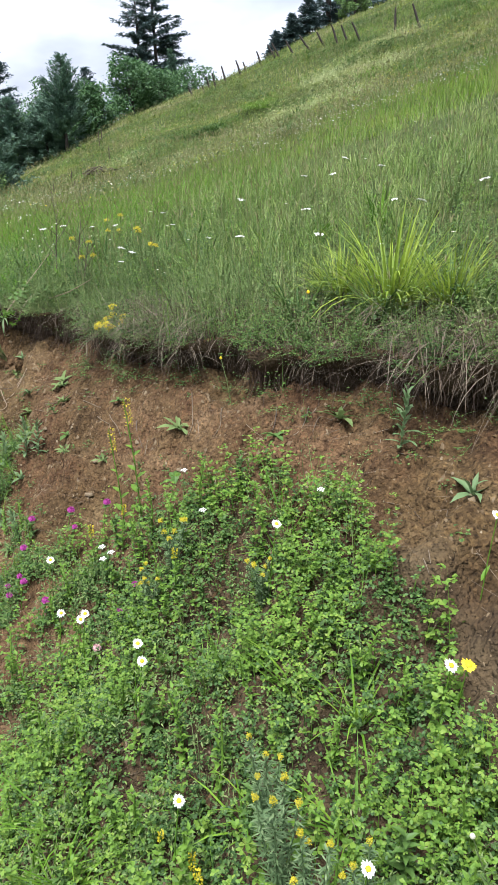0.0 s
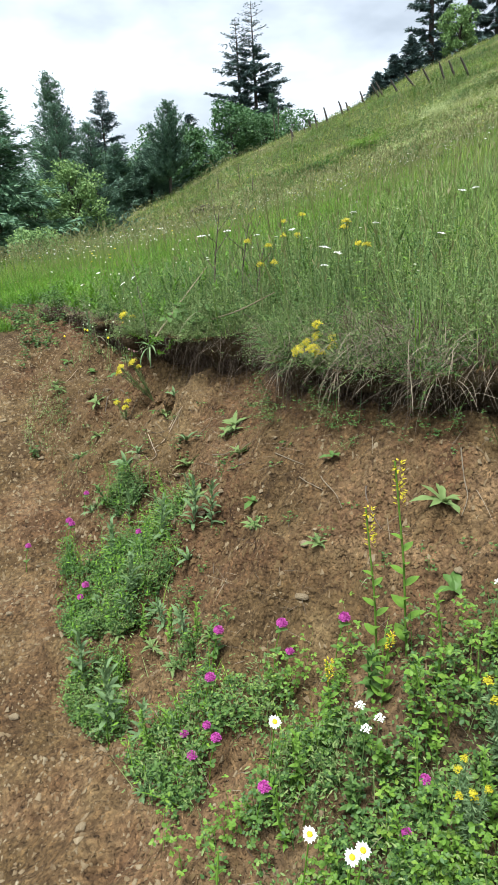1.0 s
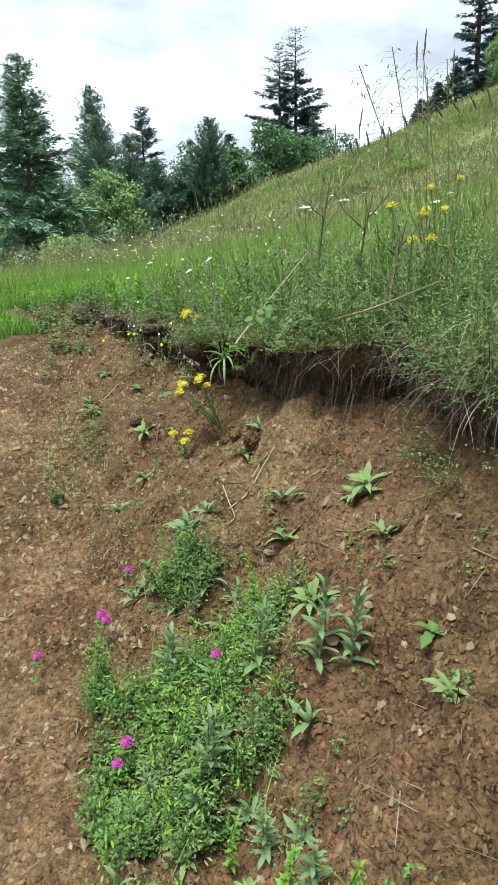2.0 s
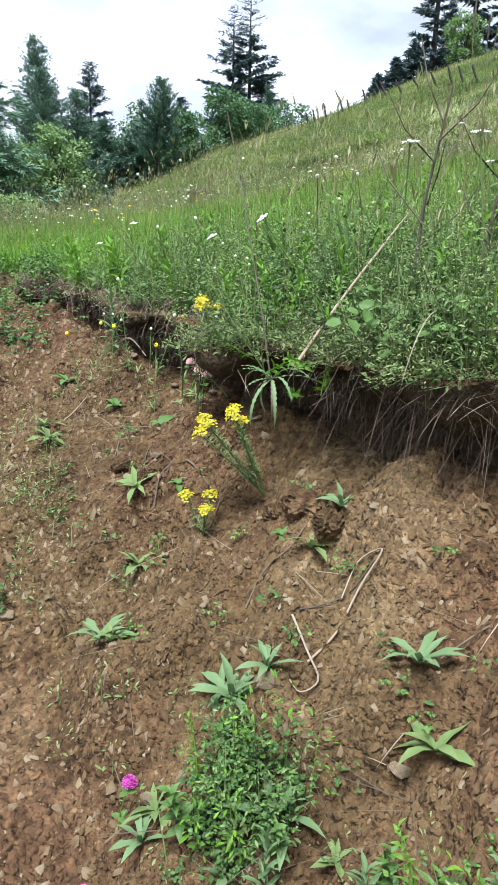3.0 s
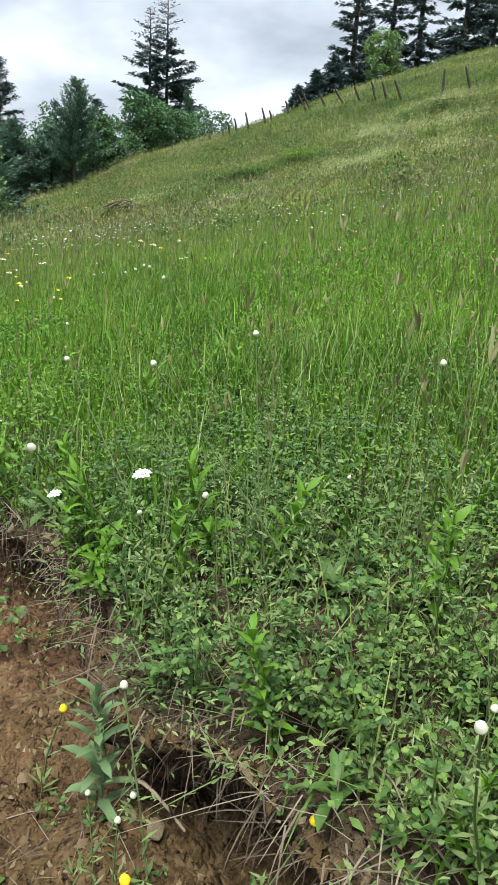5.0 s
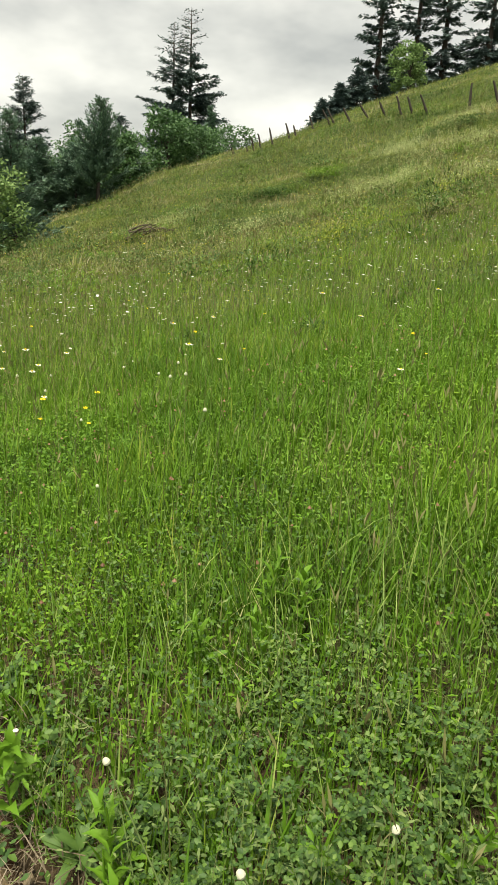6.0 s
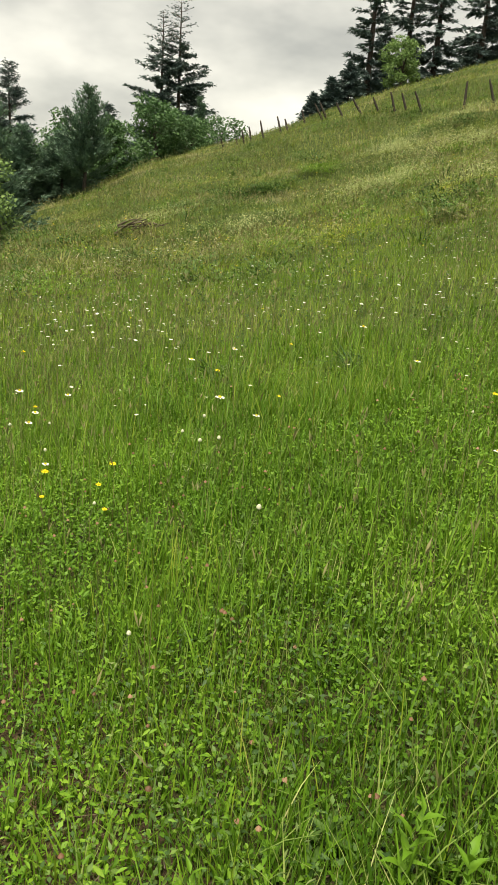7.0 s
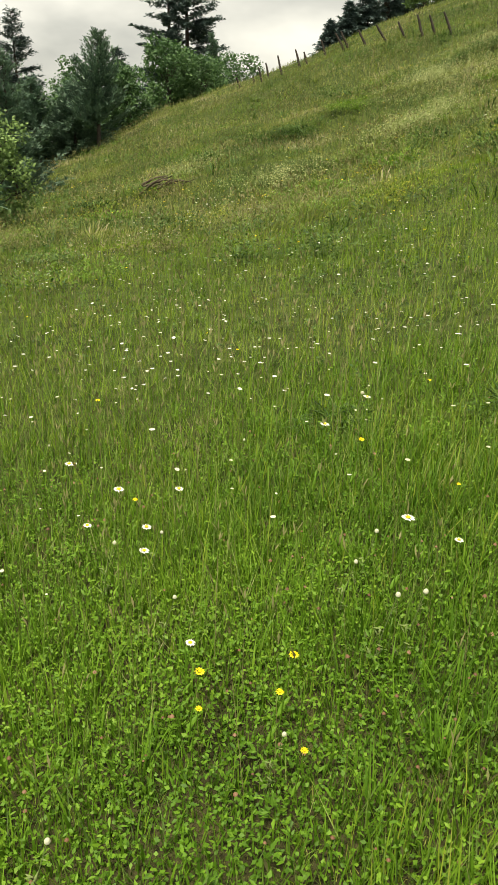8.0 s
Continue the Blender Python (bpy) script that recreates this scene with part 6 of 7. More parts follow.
def head_at(root, tall, lean, tilt, **meshes):
    """A flower head on its stem: the named meshes sit at the stem's tip, tilted."""
    for name, me in meshes.items():
        p = tagged(part(name, me, root), kind="stuff" if name in ("floret", "spoke", "petal") else "")
        p.matrix_basis = Matrix.LocRotScale((lean, 0.01, tall), Euler((tilt, tilt * 0.6, 0)), None)


def daisy(tall, radius, material, centre, label, count=15, tilt=0.35, group="daisies on the bank"):
    def build():
        ob = thing("daisy", (0, 0, 0), label, "flower", group)
        part("stem", stalk(tall, 0.0018, LUSH), ob)
        head_at(ob, tall, 0.03, tilt, petal=mesh_np("petal", *petal_ring(count, radius, radius * 0.3, radius * 0.42), material), disc=mesh_np("disc", *moved(dome(radius * 0.36, radius * 0.25), dz=0.001), centre, True))
        b = part("leaf", leaf_mesh("leaf", 0.05, 0.012, LUSH, bend=0.6), ob)
        b.matrix_basis = pose(0, 0, tall * 0.25, 0, -50, 40)
        return ob
    return build


def clover(tall, radius, material, label, group="clover flowers by the track", florets=95):
    def build():
        r = np.random.default_rng(3)
        ob = thing("clover_flower", (0, 0, 0), label, "flower", group)
        part("stem", stalk(tall, 0.0016, LUSH), ob)
        d = r.normal(0, 1, (florets, 3))
        d /= np.linalg.norm(d, axis=1)[:, None]
        d[:, 2] = np.abs(d[:, 2]) * 1.1 - 0.25
        geo = join(leaves(d * radius * 0.35, np.full(florets, radius * 0.62), np.full(florets, radius * 0.3), np.arctan2(d[:, 1], d[:, 0]), np.arcsin(np.clip(d[:, 2] / np.linalg.norm(d, axis=1), -1, 1)) + 0.25), moved(dome(radius * 0.78, radius * 0.75, 3, 8), dz=-0.1 * radius))
        head_at(ob, tall, 0.03, 0.15, head=mesh_np("head", *geo, material))
        trio = [leaf_mesh("leaflet", 0.02, 0.014, WEED, bend=0.3, cup=0.1, segs=4)]
        for i, (z, a) in enumerate(((tall * 0.93, 0), (tall * 0.93, 2.1), (tall * 0.93, 4.2), (tall * 0.45, 1), (tall * 0.45, 3.1), (tall * 0.45, 5.2))):
            q = part("leaflet", trio[0], ob)
            q.matrix_basis = Matrix.LocRotScale((0.028 * z / tall, 0, z - 0.005), Euler((0, -0.2, a)), None)
        return ob
    return build


def umbel(tall, radius, material, label, group="white flowers above the bank", rays=13):
    def build():
        r = np.random.default_rng(5)
        ob = thing("umbel_flower", (0, 0, 0), label, "flower", group)
        part("stem", stalk(tall, 0.002, GREY_WEED), ob)
        a = np.arange(rays) * 2.4
        q = radius * np.sqrt((np.arange(rays) + 0.5) / rays)
        tips = np.stack([np.cos(a) * q, np.sin(a) * q, -0.25 * q * q / radius], -1)
        spokes = [tube([(0, 0, -radius * 0.6), tuple(t)], [0.0008, 0.0006], 3) for t in tips]
        n = rays * 5
        P = np.repeat(tips, 5, 0) + r.normal(0, radius * 0.1, (n, 3)) * (1, 1, 0.4)
        head_at(ob, tall, 0.03, 0.12, spoke=mesh_np("spoke", *join(*spokes), GREY_WEED), floret=mesh_np("floret", *discs(P, radius * r.uniform(0.12, 0.22, n), r.uniform(0, 6, n), np.abs(r.normal(0, 0.3, n)), 5), material))
        return ob
    return build


def bud(tall, radius, material, label, group="flower buds above the bank"):
    def build():
        ob = thing("flower_bud", (0, 0, 0), label, "flower", group)
        r = np.random.default_rng(11)
        m = int(tall * 75)
        k = r.uniform(0.05, 0.85, m)
        body = tube([(0, 0, -0.03), (0.02, 0, tall * 0.5), (0.05, 0.01, tall)], [0.0016, 0.0014, 0.0011], 5)
        slips = leaves(np.stack([0.05 * k * k + 0.005 * k, 0.01 * k * k, tall * k], -1), 0.034 * (1.1 - 0.75 * k), 0.0065 * (1.1 - 0.7 * k), np.arange(m) * 2.4, r.normal(0.7, 0.3, m))
        part("stem", mesh_np("stem", *join(body, slips), GREY_WEED), ob)
        v, f = join(dome(radius, radius * 1.3, 3, 8), (dome(radius, radius * 0.8, 3, 8)[0] * (1, 1, -1), dome(radius, radius * 0.8, 3, 8)[1][:, ::-1]))
        head_at(ob, tall, 0.05, 0.1, head=mesh_np("head", v, f, material, True))
        return ob
    return build


def spurge(stems, tall, label, seed, spread=0.3, head=0.022, group="yellow spurges on the bank", needle=0.021):
    """Several stems with rings of needle-like leaves and flat yellow heads."""
    def build():
        r = np.random.default_rng(seed)
        ob = thing("spurge", (0, 0, 0), label, "plant", group)
        for i in range(stems):
            a, t = i * 2.4 + r.uniform(-0.4, 0.4), spread * r.uniform(0.5, 1.2)
            h = tall * r.uniform(0.75, 1.1)
            d = np.array([math.cos(a) * math.sin(t), math.sin(a) * math.sin(t), math.cos(t)])
            tip = d * h + (0, 0, h * 0.05)
            body = tube([(0, 0, -0.02), tuple(d * h * 0.5), tuple(tip)], [0.0025, 0.002, 0.0015], 5)
            m = int(h * 420)
            k = r.uniform(0.12, 0.97, m)
            la = np.arange(m) * 2.4
            needles = leaves(k[:, None] * tip, np.full(m, needle) * (1.1 - 0.4 * k), np.full(m, 0.0042), la, r.normal(0.45, 0.25, m))
            part("stem", mesh_np("stem", *join(body, needles), PALE_LEAF if needle > 0.025 else GREY_WEED), ob)
            n = 120
            q, fa = head * np.sqrt((np.arange(n) + 0.5) / n) * (1 + 0.25 * np.sin(3 * np.arange(n) * 2.4 + i)), np.arange(n) * 2.4
            P = tip + np.stack([np.cos(fa) * q, np.sin(fa) * q, 0.008 - 0.45 * q * q / head + r.normal(0, 0.0035, n)], -1)
            part("flower_head", mesh_np("flower_head", *discs(P, head * r.uniform(0.11, 0.2, n), fa, r.uniform(0.0, 0.9, n), 5, 0.5), LIME), ob)
        return ob
    return build


def spike(tall, label, seed):
    """A tall thin stem with a spike of small yellow flowers and a few trefoil leaves."""
    def build():
        r = np.random.default_rng(seed)
        ob = thing("yellow_spike", (0, 0, 0), label, "plant", "yellow spikes among the weeds")
        part("stem", stalk(tall, 0.003, YELLOW_WEED, 0.04), ob)
        m = 60
        k, a = r.uniform(0.78, 1.0, m), r.uniform(0, 6.28, m)
        P = np.stack([0.04 * k + np.cos(a) * 0.007, np.sin(a) * 0.007, tall * k], -1)
        part("flower_spike", mesh_np("flower_spike", *leaves(P, np.full(m, 0.012), np.full(m, 0.006), a, r.normal(0.4, 0.4, m)), LIME), ob)
        lf = leaf_mesh("leaf", 0.05, 0.028, YELLOW_WEED, bend=0.4, cup=0.15, segs=5)
        for i in range(11):
            q = part("leaf", lf, ob)
            z = tall * (0.08 + 0.06 * i)
            q.matrix_basis = Matrix.LocRotScale((0.03 * z / tall, 0, z), Euler((0, -0.5, i * 2.2)), Vector((1, 1, 1)) * (1.2 - 0.06 * i))
        return ob
    return build


DAISY = daisy(0.25, 0.0165, WHITE, GOLD, "white daisy with a yellow centre among green weeds")
for i, (x, y) in enumerate([(-0.2, 1.23), (0.19, 0.95), (0.41, 1.23), (0.07, 1.86), (-0.34, 1.67), (-0.32, 1.6), (-0.58, 1.98), (-0.74, 2.27), (-0.66, 2.04), (-0.56, 1.97), (0.62, 1.6)]):
    plant("daisy", DAISY, seat(x - 0.03, y), rz=0.0, scale=1.0)
MEADOW_DAISY = daisy(0.28, 0.018, WHITE, GOLD, "white daisy standing in the meadow grass", 13, 0.05, "white flowers in the meadow")
for i, (x, y) in enumerate([(-2.93, 8.21), (-3.12, 8.8), (-3.25, 9.01), (-3.34, 8.9), (-3.5, 9.33), (-3.51, 9.48), (-3.11, 8.65), (-2.32, 8.51), (-2.24, 9.68), (-2.47, 9.34), (-2.16, 8.49), (-3.03, 9.05), (-1.59, 9.48), (-1.44, 8.88), (-1.0, 9.08), (-1.44, 7.82)]):
    plant("meadow_daisy", MEADOW_DAISY, seat(x - 0.03, y), rz=0.0, scale=0.8 + 0.35 * ((i * 7) % 5) / 4)
MEADOW_BUD = bud(0.2, 0.0065, CREAM, "small cream flower head in the meadow grass", "small cream flowers in the meadow")
for i, (x, y) in enumerate([(-3.0, 8.47), (-2.39, 8.28), (-2.32, 8.27), (-2.46, 8.51), (-2.78, 9.6), (-3.71, 9.85), (-3.08, 8.9), (-3.24, 8.8), (-2.26, 9.77), (-2.38, 8.64), (-2.49, 7.15), (-1.34, 8.35), (-2.7, 7.9), (-3.2, 7.7), (-2.2, 7.6)]):
    plant("meadow_bud", MEADOW_BUD, seat(x - 0.05, y), rz=0.0, scale=1.0 + 0.2 * math.sin(i))
YELLOW = daisy(0.2, 0.011, GOLD, GOLD, "small golden flower in the meadow grass", 10, 0.2, "golden flowers in the meadow")
for i, (x, y) in enumerate([(-3.21, 9.15), (-2.34, 9.25), (-2.04, 8.91), (-1.91, 9.91), (-2.91, 8.06), (-2.9, 8.02), (-2.66, 7.85), (-3.54, 10.15), (-2.82, 10.92), (-2.0, 11.57), (-2.68, 8.08), (-2.71, 8.01), (-1.24, 8.23), (-1.3, 8.3)]):
    plant("yellow", YELLOW, seat(x - 0.03, y), rz=0.0, scale=1.0 + 0.25 * math.sin(i * 2))
CLOVER = clover(0.13, 0.0165, PINK, "round purple-pink clover flower on a leafy stem")
for i, (x, y) in enumerate([(-0.98, 2.44), (-0.91, 2.43), (-0.47, 2.08), (-1.72, 3.68), (-1.35, 3.43), (-1.54, 3.28), (-1.85, 3.52), (-0.94, 2.73), (-1.02, 2.55), (-0.95, 2.6), (-0.94, 2.49), (-0.75, 2.66), (-0.72, 2.6), (-0.58, 2.58), (-0.42, 2.17), (-0.77, 2.23), (-1.7, 3.86), (-1.74, 3.7), (-1.55, 3.25)]):
    plant("clover", CLOVER, seat(x - 0.03, y), rz=0.0, scale=0.95 + 0.12 * math.sin(i * 3))
PALE = clover(0.1, 0.016, BLUSH, "pale pink clover flower at the turf's edge", "pale clover at the turf's edge")
for i, (x, y) in enumerate([(-1.74, 5.02), (-1.71, 4.94), (-1.79, 5.08), (-1.76, 5.04), (-1.73, 5.03), (-0.54, 1.98)]):
    plant("pale", PALE, seat(x - 0.03, y), rz=0.0)
UMBEL = umbel(0.34, 0.019, WHITE, "flat white flower head on a thin stem above the bank")
for i, (x, y) in enumerate([(-0.6, 3.81), (-0.61, 3.75), (-0.56, 3.77), (-0.37, 4.32), (0.3, 3.4), (0.75, 3.5), (-0.2, 3.9), (0.6, 4.6), (-0.9, 5.0)]):
    plant("umbel", UMBEL, seat(x - 0.03, y), rz=i, scale=0.9 + 0.2 * math.sin(i * 2), lean=(0.15 * math.sin(i * 3), 0.15 * math.cos(i)))
for i, (x, y) in enumerate([(-0.54, 2.29), (-0.23, 2.4), (0.22, 1.94), (-0.15, 2.1), (-0.53, 2.24), (-0.5, 2.25)]):
    plant("umbel", UMBEL, seat(x - 0.03, y), rz=0.0, scale=0.62)
SCABIOUS_TALL = daisy(0.36, 0.0155, WHITE, WHITE, "white ragged flower on a long stem at the bank's edge", 21, 0.1, "large white flowers above the bank")
SCABIOUS = daisy(0.36, 0.022, WHITE, WHITE, "large white ragged flower on a tall stem at the bank's edge", 18, 0.1, "large white flowers above the bank")
for x, y, z, out in [(-1.71, 4.8, 1.21, 0.12), (-1.57, 4.49, 1.26, 0.19), (-2.09, 5.58, 1.21, 0.05), (-2.24, 5.68, 1.13, 0.05)]:
    foot = seat(x + out * 1.2, y + out * 0.1)
    rise = Vector((x, y, z)) - Vector(foot)
    rise, span = rise.normalized(), rise.length
    plant(*(("scabious_tall", SCABIOUS_TALL) if span > 0.33 else ("scabious", SCABIOUS)), foot, rz=0.0, scale=span / 0.36, lean=(-math.asin(rise.y), math.atan2(rise.x, rise.z)))
BUD = bud(0.28, 0.005, CREAM, "pale green-white flower bud on a bare stem")
for i, (x, y) in enumerate([(-2.14, 5.25), (-2.07, 5.23), (-2.05, 5.21), (-2.05, 5.62), (-2.0, 5.25), (-1.91, 5.08), (-1.79, 5.72), (-1.74, 5.1), (-1.78, 5.02), (-1.66, 5.09), (-1.49, 5.33), (-1.63, 4.82), (-1.71, 4.86), (-1.73, 4.9), (0.45, 0.9)]):
    plant("bud", BUD, seat(x - 0.02, y), rz=i * 1.9, scale=0.9 + 0.2 * math.sin(i * 5), lean=(0.25 * math.sin(i * 3), 0.3 * math.cos(i * 2)))
LONG_BUD = bud(0.5, 0.0055, CREAM, "long grey-green stem with narrow leaves and a pale bud", "long flower stems above the bank")
for tip in [(-1.647, 4.688, 1.175), (-1.736, 4.708, 1.15), (-1.697, 4.715, 1.137), (-1.601, 4.538, 1.173)]:
    joined("long_bud", LONG_BUD, (-1.54, 4.6, 0.93), tip, 0.5)
for i in range(16):
    u = 4.5 + 1.2 * ((i * 0.618) % 1)
    x, y = to_xy(u, edge_v(u) + 0.02 + 0.5 * ((i * 0.381) % 1))
    plant("long_bud", LONG_BUD, seat(float(x), float(y)), rz=i * 1.9, scale=0.65 + 0.35 * ((i * 0.27) % 1), lean=(0.7 * math.sin(i * 2.1), 0.5 * math.cos(i * 1.3) - 0.35))
for i in range(18):
    u, v = 0.4 + 4.2 * ((i * 0.618) % 1), 0.15 + 1.5 * ((i * 0.7549) % 1)
    x, y = to_xy(u, edge_v(u) + v)
    plant("umbel", UMBEL, seat(float(x), float(y)), rz=i * 2.0, scale=0.85 + 0.3 * ((i * 0.37) % 1), lean=(0.15 * math.sin(i * 3), 0.15 * math.cos(i)))
BUTTON = bud(0.2, 0.0065, GOLD, "round golden button flower on a thin stem", "golden button flowers at the bank's edge")
for i, (x, y) in enumerate([(-1.9, 5.19), (-1.87, 5.01), (-2.16, 5.22), (-1.95, 5.2), (-2.2, 5.5), (0.25, 2.75), (-0.05, 2.95)]):
    plant("button", BUTTON, seat(x - 0.02, y), rz=i * 1.3, lean=(0.2 * math.sin(i * 3), 0.2 * math.cos(i * 2)))
VETCH = spike(0.3, "yellow-flowered leafy vetch among the weeds", 4)
for i, (x, y) in enumerate([(-0.27, 1.24), (-0.18, 1.16), (-0.14, 1.12), (-0.44, 1.18), (-0.27, 2.07), (-0.5, 2.4), (-0.62, 2.42)]):
    plant("vetch", VETCH, seat(x, y), rz=i * 1.3, scale=(0.5 if y < 1.3 else 0.75) + 0.1 * math.sin(i))
MELILOT = spike(0.5, "tall thin plant with a spike of small yellow flowers", 6)
for x, y, s in [(-0.43, 2.5, 1.0), (-0.5, 2.5, 0.9)]:
    plant("melilot", MELILOT, seat(x, y), rz=2.0, scale=s)
SPURGE_A = spurge(11, 0.18, "bushy spurge with flat yellow heads hanging at the turf's edge", 8, 0.5, 0.018)
SPURGE_B = spurge(6, 0.21, "grey-green spurge with bright yellow heads on bare earth", 9, 0.26, 0.018)
SPURGE_T = spurge(4, 0.34, "tall yellow-headed spurge in the long grass above the bank", 12, 0.22, 0.017, "tall spurges above the bank")
SPURGE_C = spurge(3, 0.09, "small low spurge with yellow heads on bare earth", 10, 0.5, 0.018)
plant("spurge_a", SPURGE_A, (*to_xy(3.05, 1.95), 0.98), rz=0.3, lean=(0.35, -0.5))
plant("spurge_b", SPURGE_B, (-1.535, 4.535, 0.66), rz=0.0, lean=(0.15, -0.5))
plant("spurge_c", SPURGE_C, seat(-1.67, 4.48), rz=0.5)
SPURGE_D = spurge(1, 0.2, "spurge with a yellow head leaning out from the turf's edge", 17, 0.02, 0.017)
joined("spurge_d", SPURGE_D, (-1.595, 4.861, 0.87), (-1.721, 4.807, 1.05), 0.2)
SPURGE_E = spurge(1, 0.1, "single spurge stem with a small yellow head under the turf's edge", 18, 0.03, 0.011)
joined("spurge_e", SPURGE_E, (-1.66, 4.815, 0.82), (-1.731, 4.851, 0.88), 0.1)
plant("spurge_c", SPURGE_C, seat(-1.7, 4.86), rz=2.2)
SPURGE_F = spurge(4, 0.3, "feathery green spurge with small yellow-green tops among the weeds", 15, 0.16, 0.007, "feathery spurges on the lower bank", 0.03)
for i, (x, y, s) in enumerate([(0.02, 1.08, 1.1), (0.08, 0.98, 1.0), (0.18, 0.95, 0.9), (0.0, 1.2, 0.9)]):
    plant("spurge_f", SPURGE_F, seat(x, y), rz=i * 1.4, scale=s)
SPURGE_G = spurge(6, 0.2, "grey-green spurge with yellow-green heads among the weeds", 21, 0.24, 0.009, "spurges on the lower bank", 0.028)
for i, (x, y, s) in enumerate([(-0.28, 2.15, 1.0), (-0.36, 2.05, 0.8), (0.02, 1.86, 0.8)]):
    plant("spurge_g", SPURGE_G, seat(x, y), rz=i * 1.9, scale=s)
for i, (x, y) in enumerate([(-0.9, 4.2), (-0.5, 3.9), (-0.75, 4.6)]):
    plant("spurge_t", SPURGE_T, seat(x, y), rz=i * 1.4)
plant("daisy_gold", daisy(0.15, 0.02, GOLD, GOLD, "golden dandelion-like flower on the bank", 16, 0.2, "golden flowers on the bank"), seat(0.45, 1.32))

# bright tussock of broad grass on the edge
tuft = thing("grass_tussock", seat(0.58, 2.85), "large bright yellow-green grass tussock on the turf's edge", "grass")
for part_name, n, spread_, tall_, mat_, w_ in (("blade", 190, 0.5, (0.18, 0.47), TUSSOCK, 0.0095), ("dry_blade", 110, 1.6, (0.15, 0.36), DRY, 0.006)):
    a = rng.uniform(0, 6.28, n)
    P = np.stack([np.cos(a), np.sin(a), 0 * a], -1) * (0.1 * rng.random(n) ** 0.5)[:, None] + (0, 0, 0.0)
    tagged(part(part_name, mesh_np(part_name, *blades(P, rng.uniform(*tall_, n), np.full(n, w_), a, np.abs(rng.normal(spread_ * 0.6, 0.25, n)), rng.uniform(0.3, 1.7, n), 5), mat_), tuft), kind="stuff")
for x, y in ((0.42, 3.1), (0.78, 2.7)):
    t2 = copy_thing(tuft, Matrix.Translation(seat(x, y)) @ Matrix.Rotation(x * 5, 4, 'Z'))
    t2.scale = (0.7,) * 3
    tagged(t2, "smaller bright green grass tussock beside the large one")


# sticks, runners and single stones
def lying(name, pts, thick, material, label, category):
    ob = thing(name, pts[0], label, category)
    rel = [Vector(p) - Vector(pts[0]) for p in pts]
    fine = []
    for i in range(len(rel) - 1):
        a, b, c, d = rel[max(i - 1, 0)], rel[i], rel[i + 1], rel[min(i + 2, len(rel) - 1)]
        for t in (0, 0.25, 0.5, 0.75):
            fine.append(0.5 * (2 * b + (c - a) * t + (2 * a - 5 * b + 4 * c - d) * t * t + (3 * b - a - 3 * c + d) * t**3))
    rel = fine + [rel[-1]]
    part("shaft", mesh_np("shaft", *tube(rel, [thick * (1 - 0.5 * i / (len(rel) - 1)) for i in range(len(rel))], 5), material, True), ob)
    return ob


def over_ground(points, lift=0.01):
    return [(x, y, ground_at(x, y) + lift) for x, y in points]


lying("dry_stick", [(-1.46, 4.47, 0.99), (-1.36, 4.6, 1.12), (-1.22, 4.74, 1.29)], 0.0045, PALE_ROOT, "pale dry stick leaning over the turf's edge", "stick")
lying("dry_stick", [(-1.2, 4.42, 1.06), (-1.0, 4.2, 1.14), (-0.82, 3.97, 1.24)], 0.004, PALE_ROOT, "pale dry stalk lying along the turf's edge", "stick")
lying("dry_stick", over_ground([(-1.79, 4.71), (-1.73, 4.66), (-1.67, 4.6)], 0.008), 0.004, DEAD, "short dark twig on the bare earth", "stick")
lying("root_runner", over_ground([(-1.45, 4.09), (-1.42, 4.03), (-1.40, 4.0), (-1.43, 3.99), (-1.45, 4.0)], 0.012), 0.0026, PALE_ROOT, "pale curled root lying on the bare earth", "root")
lying("root_runner", over_ground([(-1.42, 4.02), (-1.37, 4.07), (-1.33, 4.12), (-1.295, 4.14), (-1.295, 4.17), (-1.33, 4.185), (-1.36, 4.13)], 0.012), 0.0026, PALE_ROOT, "long pale looping root on the bare earth", "root")
lying("root_runner", over_ground([(-2.25, 5.02), (-2.19, 5.08), (-2.14, 5.16)], 0.01), 0.0026, PALE_ROOT, "pale root sticking out of the earth", "root")
lying("root_runner", [(-2.1, 5.4, ground_at(-2.1, 5.4) + 0.04), (-2.04, 5.36, ground_at(-2.04, 5.36) + 0.04), (-1.98, 5.33, ground_at(-1.98, 5.33) + 0.03)], 0.004, PALE_ROOT, "pale root jutting from under the turf", "root")
for i in range(26):
    u = 0.6 + 4.8 * ((i * 0.618) % 1)
    v = foot_v(u) + 0.15 + (edge_v(u) - foot_v(u) - 0.2) * ((i * 0.381 + 0.2) % 1)
    a = i * 2.4
    pts = [to_xy(u + 0.05 * k * math.cos(a) + 0.012 * math.sin(k * 2 + i), v + 0.05 * k * math.sin(a)) for k in range(4)]
    lying("dry_twig", over_ground([(float(x), float(y)) for x, y in pts], 0.006), 0.0022, DRY if i % 3 else DEAD, "thin dry twig lying on the bare bank", "stick")


def stone_mesh(seed):
    """A broken, slightly flattened stone with chipped corners."""
    r = np.random.default_rng(seed)
    bm = bmesh.new()
    bmesh.ops.create_icosphere(bm, subdivisions=2, radius=0.5)
    cuts = [(Vector(r.normal(0, 1, 3)).normalized(), r.uniform(0.26, 0.4)) for _ in range(9)]
    for vert in bm.verts:
        for nrm, lim in cuts:
            d = vert.co.dot(nrm)
            if d > lim:
                vert.co -= nrm * (d - lim)
        vert.co.z *= 0.6
        vert.co.x *= 1.25
    me = bpy.data.meshes.new("stone")
    bm.to_mesh(me)
    bm.free()
    me.materials.append(STONE)
    return me


STONES = [stone_mesh(i) for i in range(5)]


